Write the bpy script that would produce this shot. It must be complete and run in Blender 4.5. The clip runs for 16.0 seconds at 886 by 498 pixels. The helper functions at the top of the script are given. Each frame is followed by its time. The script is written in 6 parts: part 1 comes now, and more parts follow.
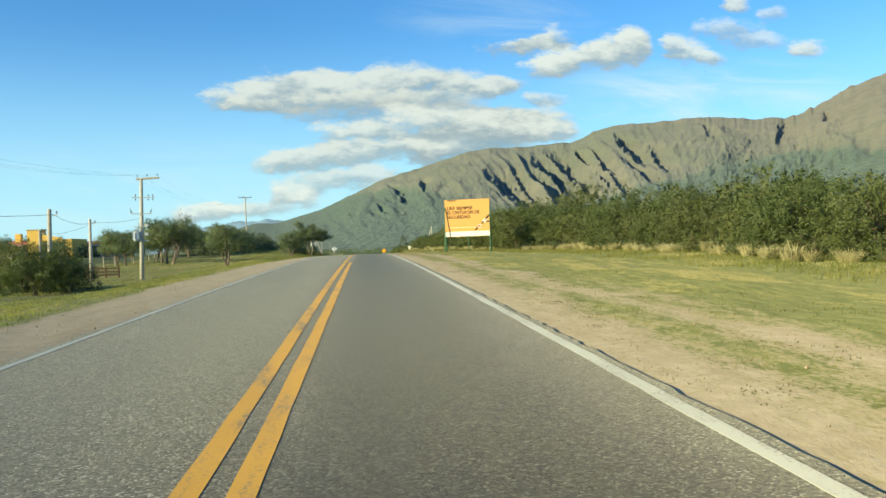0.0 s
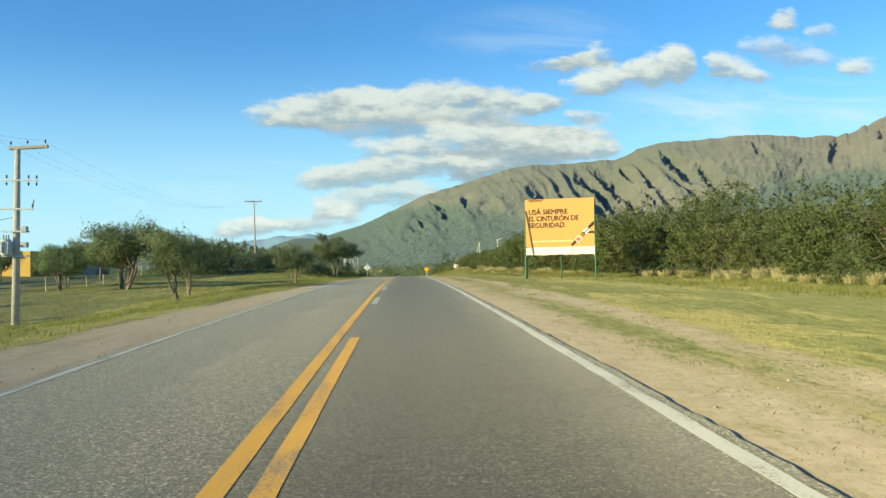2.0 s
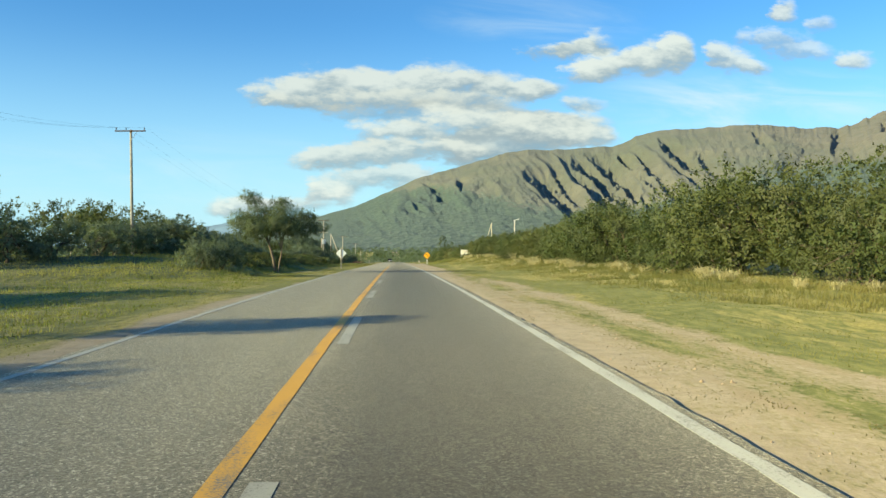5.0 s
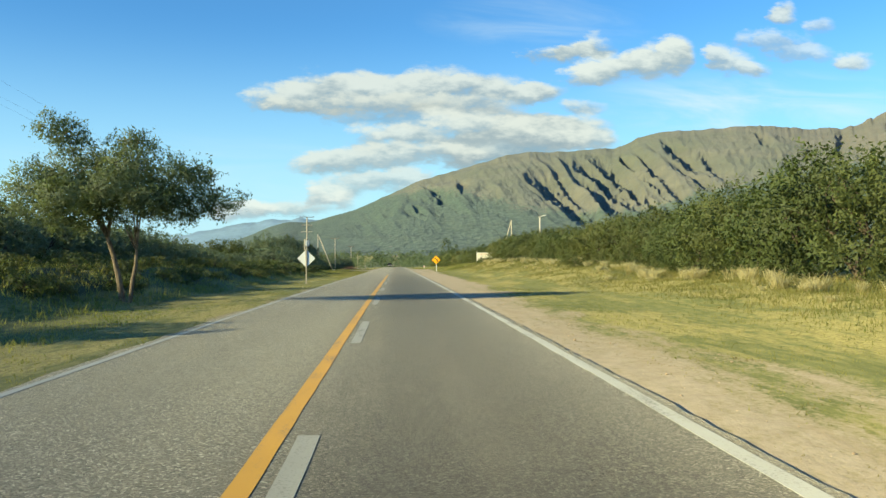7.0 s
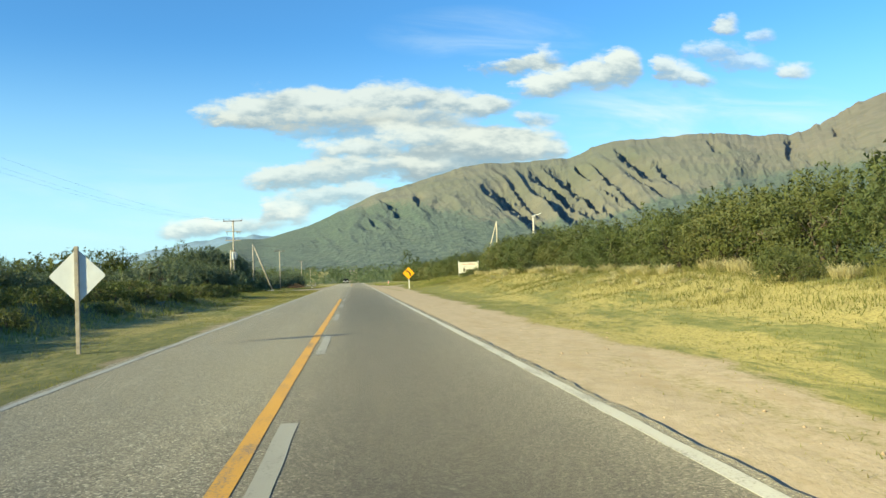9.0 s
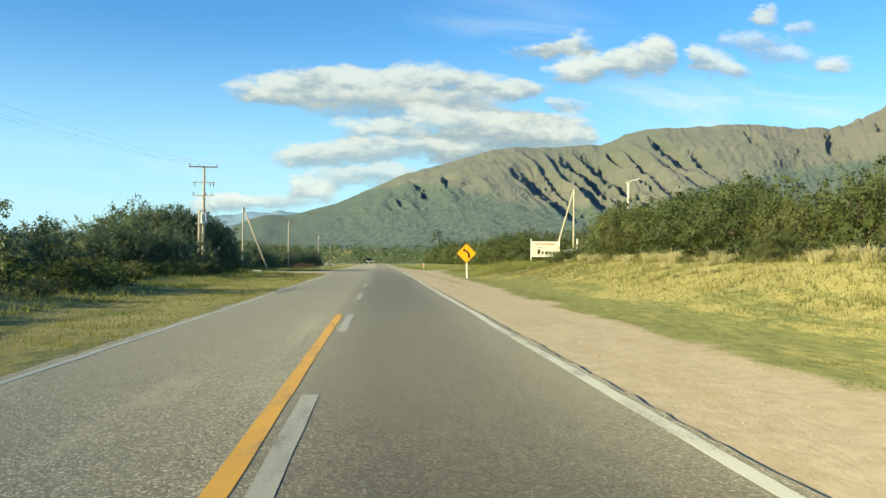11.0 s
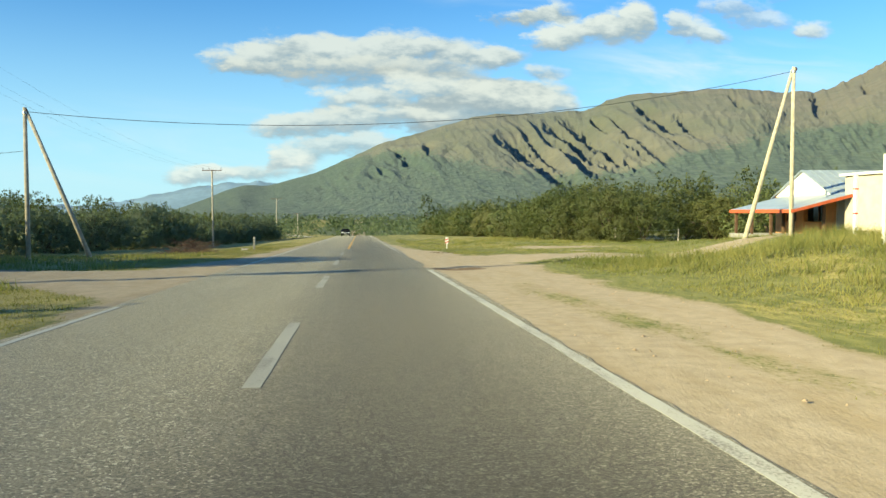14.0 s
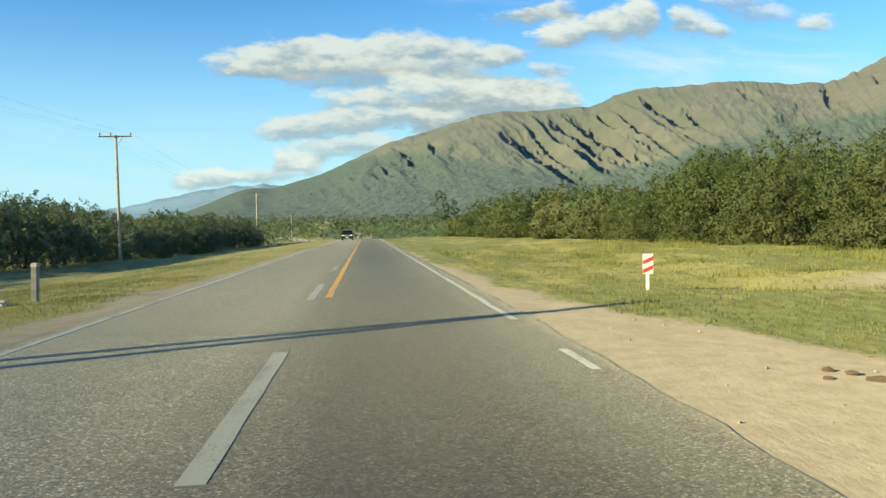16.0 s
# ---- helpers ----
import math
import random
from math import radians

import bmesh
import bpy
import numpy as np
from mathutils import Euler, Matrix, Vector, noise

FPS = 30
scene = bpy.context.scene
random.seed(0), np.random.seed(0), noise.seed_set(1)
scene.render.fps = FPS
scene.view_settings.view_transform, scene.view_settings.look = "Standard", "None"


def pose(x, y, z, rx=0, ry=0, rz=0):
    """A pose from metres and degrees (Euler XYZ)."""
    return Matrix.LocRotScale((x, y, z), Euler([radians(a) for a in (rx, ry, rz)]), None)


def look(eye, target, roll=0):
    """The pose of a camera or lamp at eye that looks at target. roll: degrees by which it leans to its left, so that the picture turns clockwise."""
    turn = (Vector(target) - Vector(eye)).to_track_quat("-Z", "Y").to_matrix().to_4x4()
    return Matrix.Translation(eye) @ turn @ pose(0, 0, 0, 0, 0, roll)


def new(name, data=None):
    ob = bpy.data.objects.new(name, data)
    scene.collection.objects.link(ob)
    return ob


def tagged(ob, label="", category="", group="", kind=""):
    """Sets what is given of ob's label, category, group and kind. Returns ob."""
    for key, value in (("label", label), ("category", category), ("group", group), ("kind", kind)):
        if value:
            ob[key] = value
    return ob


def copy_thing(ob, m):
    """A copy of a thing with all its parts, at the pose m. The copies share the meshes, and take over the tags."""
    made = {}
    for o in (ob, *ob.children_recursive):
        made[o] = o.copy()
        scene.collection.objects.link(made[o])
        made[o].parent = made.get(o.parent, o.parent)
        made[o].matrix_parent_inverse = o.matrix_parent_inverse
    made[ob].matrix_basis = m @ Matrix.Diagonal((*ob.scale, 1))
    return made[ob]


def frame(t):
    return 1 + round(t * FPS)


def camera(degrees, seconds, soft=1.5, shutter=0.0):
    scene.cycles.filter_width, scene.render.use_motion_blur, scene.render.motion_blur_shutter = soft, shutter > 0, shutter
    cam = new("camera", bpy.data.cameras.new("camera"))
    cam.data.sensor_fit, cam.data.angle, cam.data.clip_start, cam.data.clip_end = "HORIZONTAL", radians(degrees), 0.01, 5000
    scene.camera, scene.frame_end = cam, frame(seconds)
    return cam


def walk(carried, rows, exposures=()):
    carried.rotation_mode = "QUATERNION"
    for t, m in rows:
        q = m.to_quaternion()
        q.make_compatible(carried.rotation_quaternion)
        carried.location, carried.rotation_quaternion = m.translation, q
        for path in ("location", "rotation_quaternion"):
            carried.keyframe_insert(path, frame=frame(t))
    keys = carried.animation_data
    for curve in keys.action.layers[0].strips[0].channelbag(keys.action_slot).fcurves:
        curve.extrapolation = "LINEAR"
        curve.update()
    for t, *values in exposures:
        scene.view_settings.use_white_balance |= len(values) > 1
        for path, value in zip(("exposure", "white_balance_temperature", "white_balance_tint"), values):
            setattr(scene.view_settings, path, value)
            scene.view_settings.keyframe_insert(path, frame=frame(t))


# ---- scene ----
cam = camera(58.0, 16.0, soft=1.5)
PATH = [
    (0.0, pose(0.890, -0.000, 1.521, 89.521, 2.127, -5.721)),
    (0.5, pose(0.881, 7.520, 1.622, 91.146, 1.903, -4.285)),
    (1.0, pose(0.925, 15.069, 1.717, 91.069, 0.666, -4.222)),
    (1.5, pose(0.986, 22.662, 1.808, 90.461, 1.204, -3.102)),
    (2.0, pose(1.030, 30.310, 1.885, 90.810, 1.390, -2.860)),
    (2.5, pose(1.062, 37.993, 1.946, 90.464, 1.315, -2.776)),
    (3.0, pose(1.082, 45.678, 1.990, 90.813, 0.914, -3.095)),
    (3.5, pose(1.080, 53.231, 2.017, 90.612, 0.859, -3.191)),
    (4.0, pose(1.020, 60.994, 2.027, 89.822, 0.370, -3.451)),
    (4.5, pose(0.965, 69.066, 2.016, 89.613, -0.004, -3.36)),
    (7.0, pose(0.827, 111.004, 1.645, 89.888, 0.272, -3.330)),
    (7.5, pose(0.853, 119.445, 1.519, 89.066, 1.552, -4.628)),
    (8.0, pose(0.857, 127.904, 1.385, 91.593, 0.627, -3.172)),
    (8.5, pose(0.807, 136.331, 1.243, 89.755, 1.023, -6.695)),
    (9.0, pose(0.792, 144.779, 1.093, 90.785, 1.722, -6.398)),
    (11.5, pose(0.830, 188.639, 0.237, 89.261, -0.860, -4.473)),
    (12.0, pose(0.858, 197.643, 0.059, 89.100, -0.850, -4.894)),
    (12.5, pose(0.908, 206.793, -0.120, 89.024, -0.997, -5.389)),
    (13.0, pose(0.960, 216.020, -0.300, 88.594, 0.049, -4.475)),
    (13.5, pose(1.025, 225.304, -0.482, 87.813, 1.086, -5.182)),
    (14.0, pose(1.024, 234.782, -0.667, 87.388, 0.118, -5.979)),
    (14.5, pose(1.002, 244.349, -0.853, 87.387, -0.418, -6.989)),
    (15.0, pose(1.012, 253.915, -1.041, 87.789, -0.847, -6.229)),
    (15.5, pose(1.076, 263.348, -1.225, 87.362, 0.616, -5.352)),
    (16.0, pose(1.075, 272.590, -1.408, 87.380, 1.164, -5.552)),
]
walk(cam, PATH, [(0.0, 1.05, 6500, 0), (7.5, 1.07, 6500, 0), (9.0, 1.18, 6500, 0), (11.5, 1.1, 6500, 0), (16.0, 1.05, 6500, 0)])

# ---- world: clear evening sky with cumulus, low sun behind and to the left ----
SUN_ELEV = radians(17.5)
SUN_WAY = Vector((0.9, 0.436, -math.tan(SUN_ELEV))).normalized()
world = bpy.data.worlds.new("sky")
scene.world = world
world.use_nodes = True


class Nodes:
    """Short hand for building node trees."""

    def __init__(self, tree):
        self.t = tree
        self.n, self.l = tree.nodes, tree.links

    def put(self, sock, v):
        if v is None:
            return
        if isinstance(v, bpy.types.NodeSocket):
            self.l.new(v, sock)
        else:
            if sock.type == "RGBA" and len(v) == 3:
                v = (*v, 1)
            sock.default_value = v

    def math(self, op, a, b=None, c=None, clamp=False):
        n = self.n.new("ShaderNodeMath")
        n.operation, n.use_clamp = op, clamp
        for k, v in enumerate((a, b, c)):
            self.put(n.inputs[k], v)
        return n.outputs[0]

    def vec(self, op, a, b=None, c=None):
        n = self.n.new("ShaderNodeVectorMath")
        n.operation = op
        for k, v in enumerate((a, b, c)):
            self.put(n.inputs[k], v)
        return n.outputs["Value"] if op in ("DOT_PRODUCT", "LENGTH") else n.outputs[0]

    def sep(self, a):
        n = self.n.new("ShaderNodeSeparateXYZ")
        self.put(n.inputs[0], a)
        return n.outputs

    def com(self, x, y, z):
        n = self.n.new("ShaderNodeCombineXYZ")
        for k, v in enumerate((x, y, z)):
            self.put(n.inputs[k], v)
        return n.outputs[0]

    def noise(self, vec, scale, detail=4, rough=0.55, distort=0.0):
        n = self.n.new("ShaderNodeTexNoise")
        self.put(n.inputs["Vector"], vec)
        n.inputs["Scale"].default_value = scale
        n.inputs["Detail"].default_value = detail
        n.inputs["Roughness"].default_value = rough
        n.inputs["Distortion"].default_value = distort
        return n.outputs["Fac"], n.outputs["Color"]

    def step(self, v, lo, hi, to0=0.0, to1=1.0):
        n = self.n.new("ShaderNodeMapRange")
        n.interpolation_type = "SMOOTHSTEP"
        self.put(n.inputs[0], v)
        for k, x in enumerate((lo, hi, to0, to1)):
            n.inputs[k + 1].default_value = x
        return n.outputs[0]

    def mix(self, fac, a, b, mode="MIX"):
        n = self.n.new("ShaderNodeMix")
        n.data_type, n.blend_type = "RGBA", mode
        self.put(n.inputs[0], fac)
        self.put(n.inputs[6], a)
        self.put(n.inputs[7], b)
        return n.outputs[2]

    def attr(self, name):
        n = self.n.new("ShaderNodeAttribute")
        n.attribute_name = name
        return n.outputs["Fac"]


def sky_world():
    N = Nodes(world.node_tree)
    N.n.clear()
    out = N.n.new("ShaderNodeOutputWorld")
    bg = N.n.new("ShaderNodeBackground")
    sky = N.n.new("ShaderNodeTexSky")
    sky.sky_type, sky.sun_disc = "NISHITA", False
    sky.sun_elevation, sky.sun_rotation = SUN_ELEV, radians(244.2)
    sky.air_density, sky.dust_density, sky.ozone_density = 1.0, 0.4, 2.0
    way = N.n.new("ShaderNodeTexCoord").outputs["Generated"]
    x, y, z = N.sep(way)[:3]
    front = N.step(y, 0.05, 0.2)
    ys = N.math("MAXIMUM", y, 0.05)
    uv = N.com(N.math("DIVIDE", x, ys), N.math("DIVIDE", z, ys), 0.0)
    stretched = N.vec("MULTIPLY", uv, (1.0, 2.2, 1.0))
    n1 = N.noise(stretched, 15, 7, 0.62)
    n2 = N.noise(stretched, 48, 5, 0.6)
    warp = N.vec("SUBTRACT", n1[1], (0.5, 0.5, 0.5))
    p = N.vec("MULTIPLY_ADD", warp, (0.06, 0.03, 0.0), uv)
    fluff = N.math("ADD", N.math("MULTIPLY", n1[0], 1.5), N.math("MULTIPLY", n2[0], 0.45))
    skyc = N.mix(1.0, sky.outputs[0], (0.53, 1.0, 1.45), "MULTIPLY")
    skyc = N.mix(N.step(z, -0.02, 0.28, 0.82, 0.0), skyc, (4.1, 6.3, 7.5))
    state = {"col": skyc}

    def layer(puffs, weight, bright=1.0):
        """One layer of cumulus over what lies behind: sunlit tops, soft grey bases."""
        d = t = None
        for u, v, a, b in puffs:
            q = N.vec("MULTIPLY_ADD", p, (0.52 / a, 0.42 / b, 0), (-0.52 * u / a, -0.42 * v / b, 0))
            k = N.math("SUBTRACT", 1.0, N.vec("DOT_PRODUCT", q, q), clamp=True)
            qy = N.math("MULTIPLY", k, N.sep(q)[1])
            d = k if d is None else N.math("ADD", d, k)
            t = qy if t is None else N.math("ADD", t, qy)
        shade = N.math("DIVIDE", t, N.math("MAXIMUM", d, 0.05))
        shade = N.math("ADD", shade, N.math("MULTIPLY", N.math("SUBTRACT", fluff, 0.97), 1.9))
        cover = N.math("ADD", N.math("MULTIPLY", d, 1.05), N.math("MULTIPLY", N.math("SUBTRACT", fluff, 1.05), 1.5))
        cover = N.math("MULTIPLY", N.step(cover, 0.12, 1.05), N.step(d, 0.0, 0.3))
        cover = N.math("MULTIPLY", cover, N.step(shade, -1.1, -0.1, 0.35, 1.0))
        cover = N.math("MULTIPLY", N.math("MULTIPLY", cover, front), weight)
        tone = N.mix(N.step(shade, -0.5, 0.55), (2.55 * bright, 3.1 * bright, 3.45 * bright), (5.7 * bright, 5.85 * bright, 5.5 * bright))
        state["col"] = N.mix(cover, state["col"], tone)

    # the long bank, layer by layer from the top
    layer(((-0.137, 0.184, 0.032, 0.010), (-0.095, 0.193, 0.028, 0.016), (-0.045, 0.195, 0.032, 0.014), (0.01, 0.193, 0.042, 0.013),
           (0.067, 0.199, 0.039, 0.016), (0.126, 0.195, 0.042, 0.012), (0.178, 0.196, 0.026, 0.006)), 0.92, 0.95)
    layer(((-0.134, 0.176, 0.021, 0.006), (-0.05, 0.178, 0.045, 0.009), (0.04, 0.177, 0.05, 0.009), (0.106, 0.176, 0.04, 0.010), (0.232, 0.176, 0.025, 0.005)), 0.8, 0.92)
    layer(((0.16, 0.128, 0.05, 0.02), (0.10, 0.12, 0.05, 0.014), (0.2, 0.15, 0.05, 0.012)), 0.8, 0.68)
    layer(((-0.02, 0.163, 0.05, 0.008), (0.07, 0.163, 0.055, 0.009), (0.15, 0.16, 0.045, 0.008)), 0.5, 0.66)
    layer(((-0.015, 0.136, 0.035, 0.012), (0.063, 0.146, 0.042, 0.014), (0.127, 0.149, 0.032, 0.011), (0.185, 0.146, 0.03, 0.013),
           (0.230, 0.147, 0.028, 0.013), (0.252, 0.134, 0.024, 0.007)), 0.9, 0.98)
    layer(((-0.085, 0.108, 0.03, 0.009), (-0.037, 0.113, 0.039, 0.011), (0.034, 0.116, 0.042, 0.010), (0.085, 0.119, 0.03, 0.007)), 0.88, 0.96)
    layer(((-0.03, 0.08, 0.05, 0.010), (0.0, 0.09, 0.04, 0.006), (-0.085, 0.066, 0.022, 0.006), (-0.12, 0.048, 0.04, 0.006)), 0.75, 0.95)
    layer(((-0.202, 0.048, 0.025, 0.008), (-0.171, 0.047, 0.021, 0.007), (-0.101, 0.064, 0.011, 0.010), (-0.07, 0.059, 0.013, 0.010)), 0.85, 1.05)
    # loose puffs over the range
    layer(((0.190, 0.243, 0.022, 0.006), (0.223, 0.249, 0.015, 0.007), (0.252, 0.256, 0.015, 0.008), (0.240, 0.214, 0.023, 0.010),
           (0.285, 0.226, 0.030, 0.014), (0.331, 0.236, 0.028, 0.014), (0.358, 0.243, 0.016, 0.012)), 0.95)
    layer(((0.409, 0.244, 0.011, 0.011), (0.43, 0.233, 0.021, 0.010), (0.46, 0.225, 0.014, 0.006), (0.59, 0.238, 0.02, 0.009), (0.499, 0.299, 0.012, 0.007)), 0.85)
    layer(((0.457, 0.264, 0.025, 0.007), (0.498, 0.259, 0.026, 0.011), (0.531, 0.248, 0.025, 0.007), (0.546, 0.284, 0.014, 0.006)), 0.6)
    # thin streaks of ice cloud
    streak = N.noise(N.vec("MULTIPLY", N.vec("ADD", uv, N.com(N.math("MULTIPLY", N.sep(uv)[1], 1.9), 0.0, 0.0)), (5.0, 22.0, 1.0)), 1.0, 5, 0.6, 0.6)[0]

    def veil(u, v, a, b, w):
        q = N.vec("MULTIPLY_ADD", uv, (1 / a, 1 / b, 0), (-u / a, -v / b, 0))
        return N.math("MULTIPLY", N.math("SUBTRACT", 1.0, N.vec("DOT_PRODUCT", q, q), clamp=True), w)

    thin = N.math("ADD", veil(0.47, 0.18, 0.25, 0.05, 1.0), veil(0.18, 0.285, 0.16, 0.04, 0.45))
    thin = N.math("ADD", thin, veil(-0.25, 0.07, 0.4, 0.08, 0.35))
    thin = N.math("MULTIPLY", N.math("MULTIPLY", thin, N.step(streak, 0.35, 0.75)), N.math("MULTIPLY", front, 0.75))
    col = N.mix(thin, state["col"], (5.6, 6.2, 6.4))
    N.put(bg.inputs[0], col)
    bg.inputs[1].default_value = 0.072
    N.l.new(bg.outputs[0], out.inputs[0])


sky_world()
sun_data = bpy.data.lights.new("sun", "SUN")
sun_data.energy, sun_data.angle, sun_data.color = 5.0, radians(0.53), (1.0, 0.86, 0.5)
sun = new("sun", sun_data)
sun.matrix_world = look((0, 0, 60), Vector((0, 0, 60)) + SUN_WAY)

# ---- materials ----


def material(name, build):
    m = bpy.data.materials.new(name)
    m.use_nodes = True
    N = Nodes(m.node_tree)
    N.n.clear()
    out = N.n.new("ShaderNodeOutputMaterial")
    b = N.n.new("ShaderNodeBsdfPrincipled")
    N.l.new(b.outputs[0], out.inputs[0])
    N.b, N.out = b, out
    b.inputs["Specular IOR Level"].default_value = 0.3
    b.inputs["Diffuse Roughness"].default_value = 0.8
    build(N)
    return m


def finish(N, color, rough=0.85, height=None, strength=0.3, distance=0.01, metal=0.0):
    N.put(N.b.inputs["Base Color"], color)
    N.put(N.b.inputs["Roughness"], rough)
    N.put(N.b.inputs["Metallic"], metal)
    if height is not None:
        bump = N.n.new("ShaderNodeBump")
        bump.inputs["Strength"].default_value = strength
        bump.inputs["Distance"].default_value = distance
        N.put(bump.inputs["Height"], height)
        N.l.new(bump.outputs[0], N.b.inputs["Normal"])


def where(N):
    return N.n.new("ShaderNodeNewGeometry").outputs["Position"]


def own(N):
    return N.n.new("ShaderNodeTexCoord").outputs["Object"]


def island(N):
    return N.n.new("ShaderNodeNewGeometry").outputs["Random Per Island"]


def chance(N):
    return N.n.new("ShaderNodeObjectInfo").outputs["Random"]


def m_plain(name, color, rough=0.6, scale=6.0, spread=0.25, metal=0.0, bump=0.2):
    def build(N):
        a = N.noise(own(N), scale, 5, 0.6)[0]
        b = N.noise(own(N), scale * 9, 3, 0.6)[0]
        f = N.math("ADD", N.math("MULTIPLY", a, 0.7), N.math("MULTIPLY", b, 0.3))
        dark = tuple(c * (1 - spread) for c in color)
        light = tuple(min(1, c * (1 + spread)) for c in color)
        finish(N, N.mix(N.step(f, 0.3, 0.7), dark, light), rough, f, bump, 0.004, metal)
    return material(name, build)


def m_asphalt(N):
    p = where(N)
    grit = N.n.new("ShaderNodeTexVoronoi")
    N.put(grit.inputs["Vector"], p)
    grit.inputs["Scale"].default_value = 66
    fine = N.noise(p, 160, 2, 0.6)[0]
    stone = N.sep(grit.outputs["Color"])[0]
    speck = N.step(stone, 0.55, 1.0)
    col = N.mix(N.step(stone, 0.0, 1.0), (0.04, 0.036, 0.027), (0.19, 0.17, 0.122))
    col = N.mix(N.math("MULTIPLY", N.step(stone, 0.86, 0.97), 0.8), col, (0.47, 0.44, 0.35))
    col = N.mix(N.math("MULTIPLY", N.step(fine, 0.48, 0.7), 0.8), col, (0.036, 0.034, 0.028))
    # wheel tracks, patched streaks and oil along the lanes
    streaks = N.noise(N.vec("MULTIPLY", p, (1.6, 0.03, 1.0)), 1.0, 4, 0.6)[0]
    blotch = N.noise(p, 0.35, 4, 0.6)[0]
    f = N.math("ADD", N.math("MULTIPLY", streaks, 0.6), N.math("MULTIPLY", blotch, 0.4))
    col = N.mix(N.step(f, 0.42, 0.62, 0.0, 0.3), col, (0.132, 0.12, 0.088))
    col = N.mix(N.step(f, 0.33, 0.48, 0.3, 0.0), col, (0.28, 0.252, 0.184))
    # darker band along the middle of each lane, broad and strong in the right one
    sway = N.math("MULTIPLY", N.math("SUBTRACT", streaks, 0.5), 0.9)
    lane = N.math("ABSOLUTE", N.math("SUBTRACT", N.math("ADD", N.sep(p)[0], sway), 1.45))
    col = N.mix(N.step(lane, 0.4, 2.3, 0.9, 0.0), col, N.mix(1.0, col, (0.33, 0.33, 0.33), "MULTIPLY"))
    lane = N.math("ABSOLUTE", N.math("ADD", N.math("ADD", N.sep(p)[0], sway), 1.75))
    col = N.mix(N.step(lane, 0.2, 0.8, 0.1, 0.0), col, (0.055, 0.05, 0.04))
    # the lane across, paler, and more so further along the road
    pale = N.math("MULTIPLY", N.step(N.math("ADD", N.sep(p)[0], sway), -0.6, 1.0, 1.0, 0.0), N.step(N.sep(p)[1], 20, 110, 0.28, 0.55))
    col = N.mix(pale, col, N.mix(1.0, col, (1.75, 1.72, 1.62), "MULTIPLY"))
    x = N.math("ABSOLUTE", N.sep(p)[0])
    dusty = N.math("ADD", x, N.math("MULTIPLY", blotch, 0.5))
    col = N.mix(N.step(dusty, 3.55, 3.85, 0.0, 0.4), col, (0.32, 0.264, 0.176))
    N.b.inputs["Specular IOR Level"].default_value = 0.42
    N.b.inputs["Sheen Weight"].default_value = 0.24
    N.b.inputs["Sheen Roughness"].default_value = 0.16
    N.b.inputs["Sheen Tint"].default_value = (1.0, 0.93, 0.76, 1)
    finish(N, col, 0.7, N.math("ADD", N.math("MULTIPLY", speck, 0.6), N.math("MULTIPLY", fine, 0.4)), 0.9, 0.008)


def m_paint(name, color):
    def build(N):
        p = where(N)
        a = N.noise(p, 45, 4, 0.7)[0]
        b = N.noise(N.vec("MULTIPLY", p, (2.0, 0.4, 1.0)), 2.0, 4, 0.6)[0]
        wear = N.math("ADD", N.math("MULTIPLY", a, 0.6), N.math("MULTIPLY", b, 0.5))
        col = N.mix(N.noise(p, 1.2, 3)[0], tuple(c * 0.85 for c in color), tuple(min(1, c * 1.1) for c in color))
        col = N.mix(N.step(wear, 0.56, 0.7), col, (0.13, 0.12, 0.1))
        finish(N, col, 0.6, a, 0.4, 0.003)
    return material(name, build)


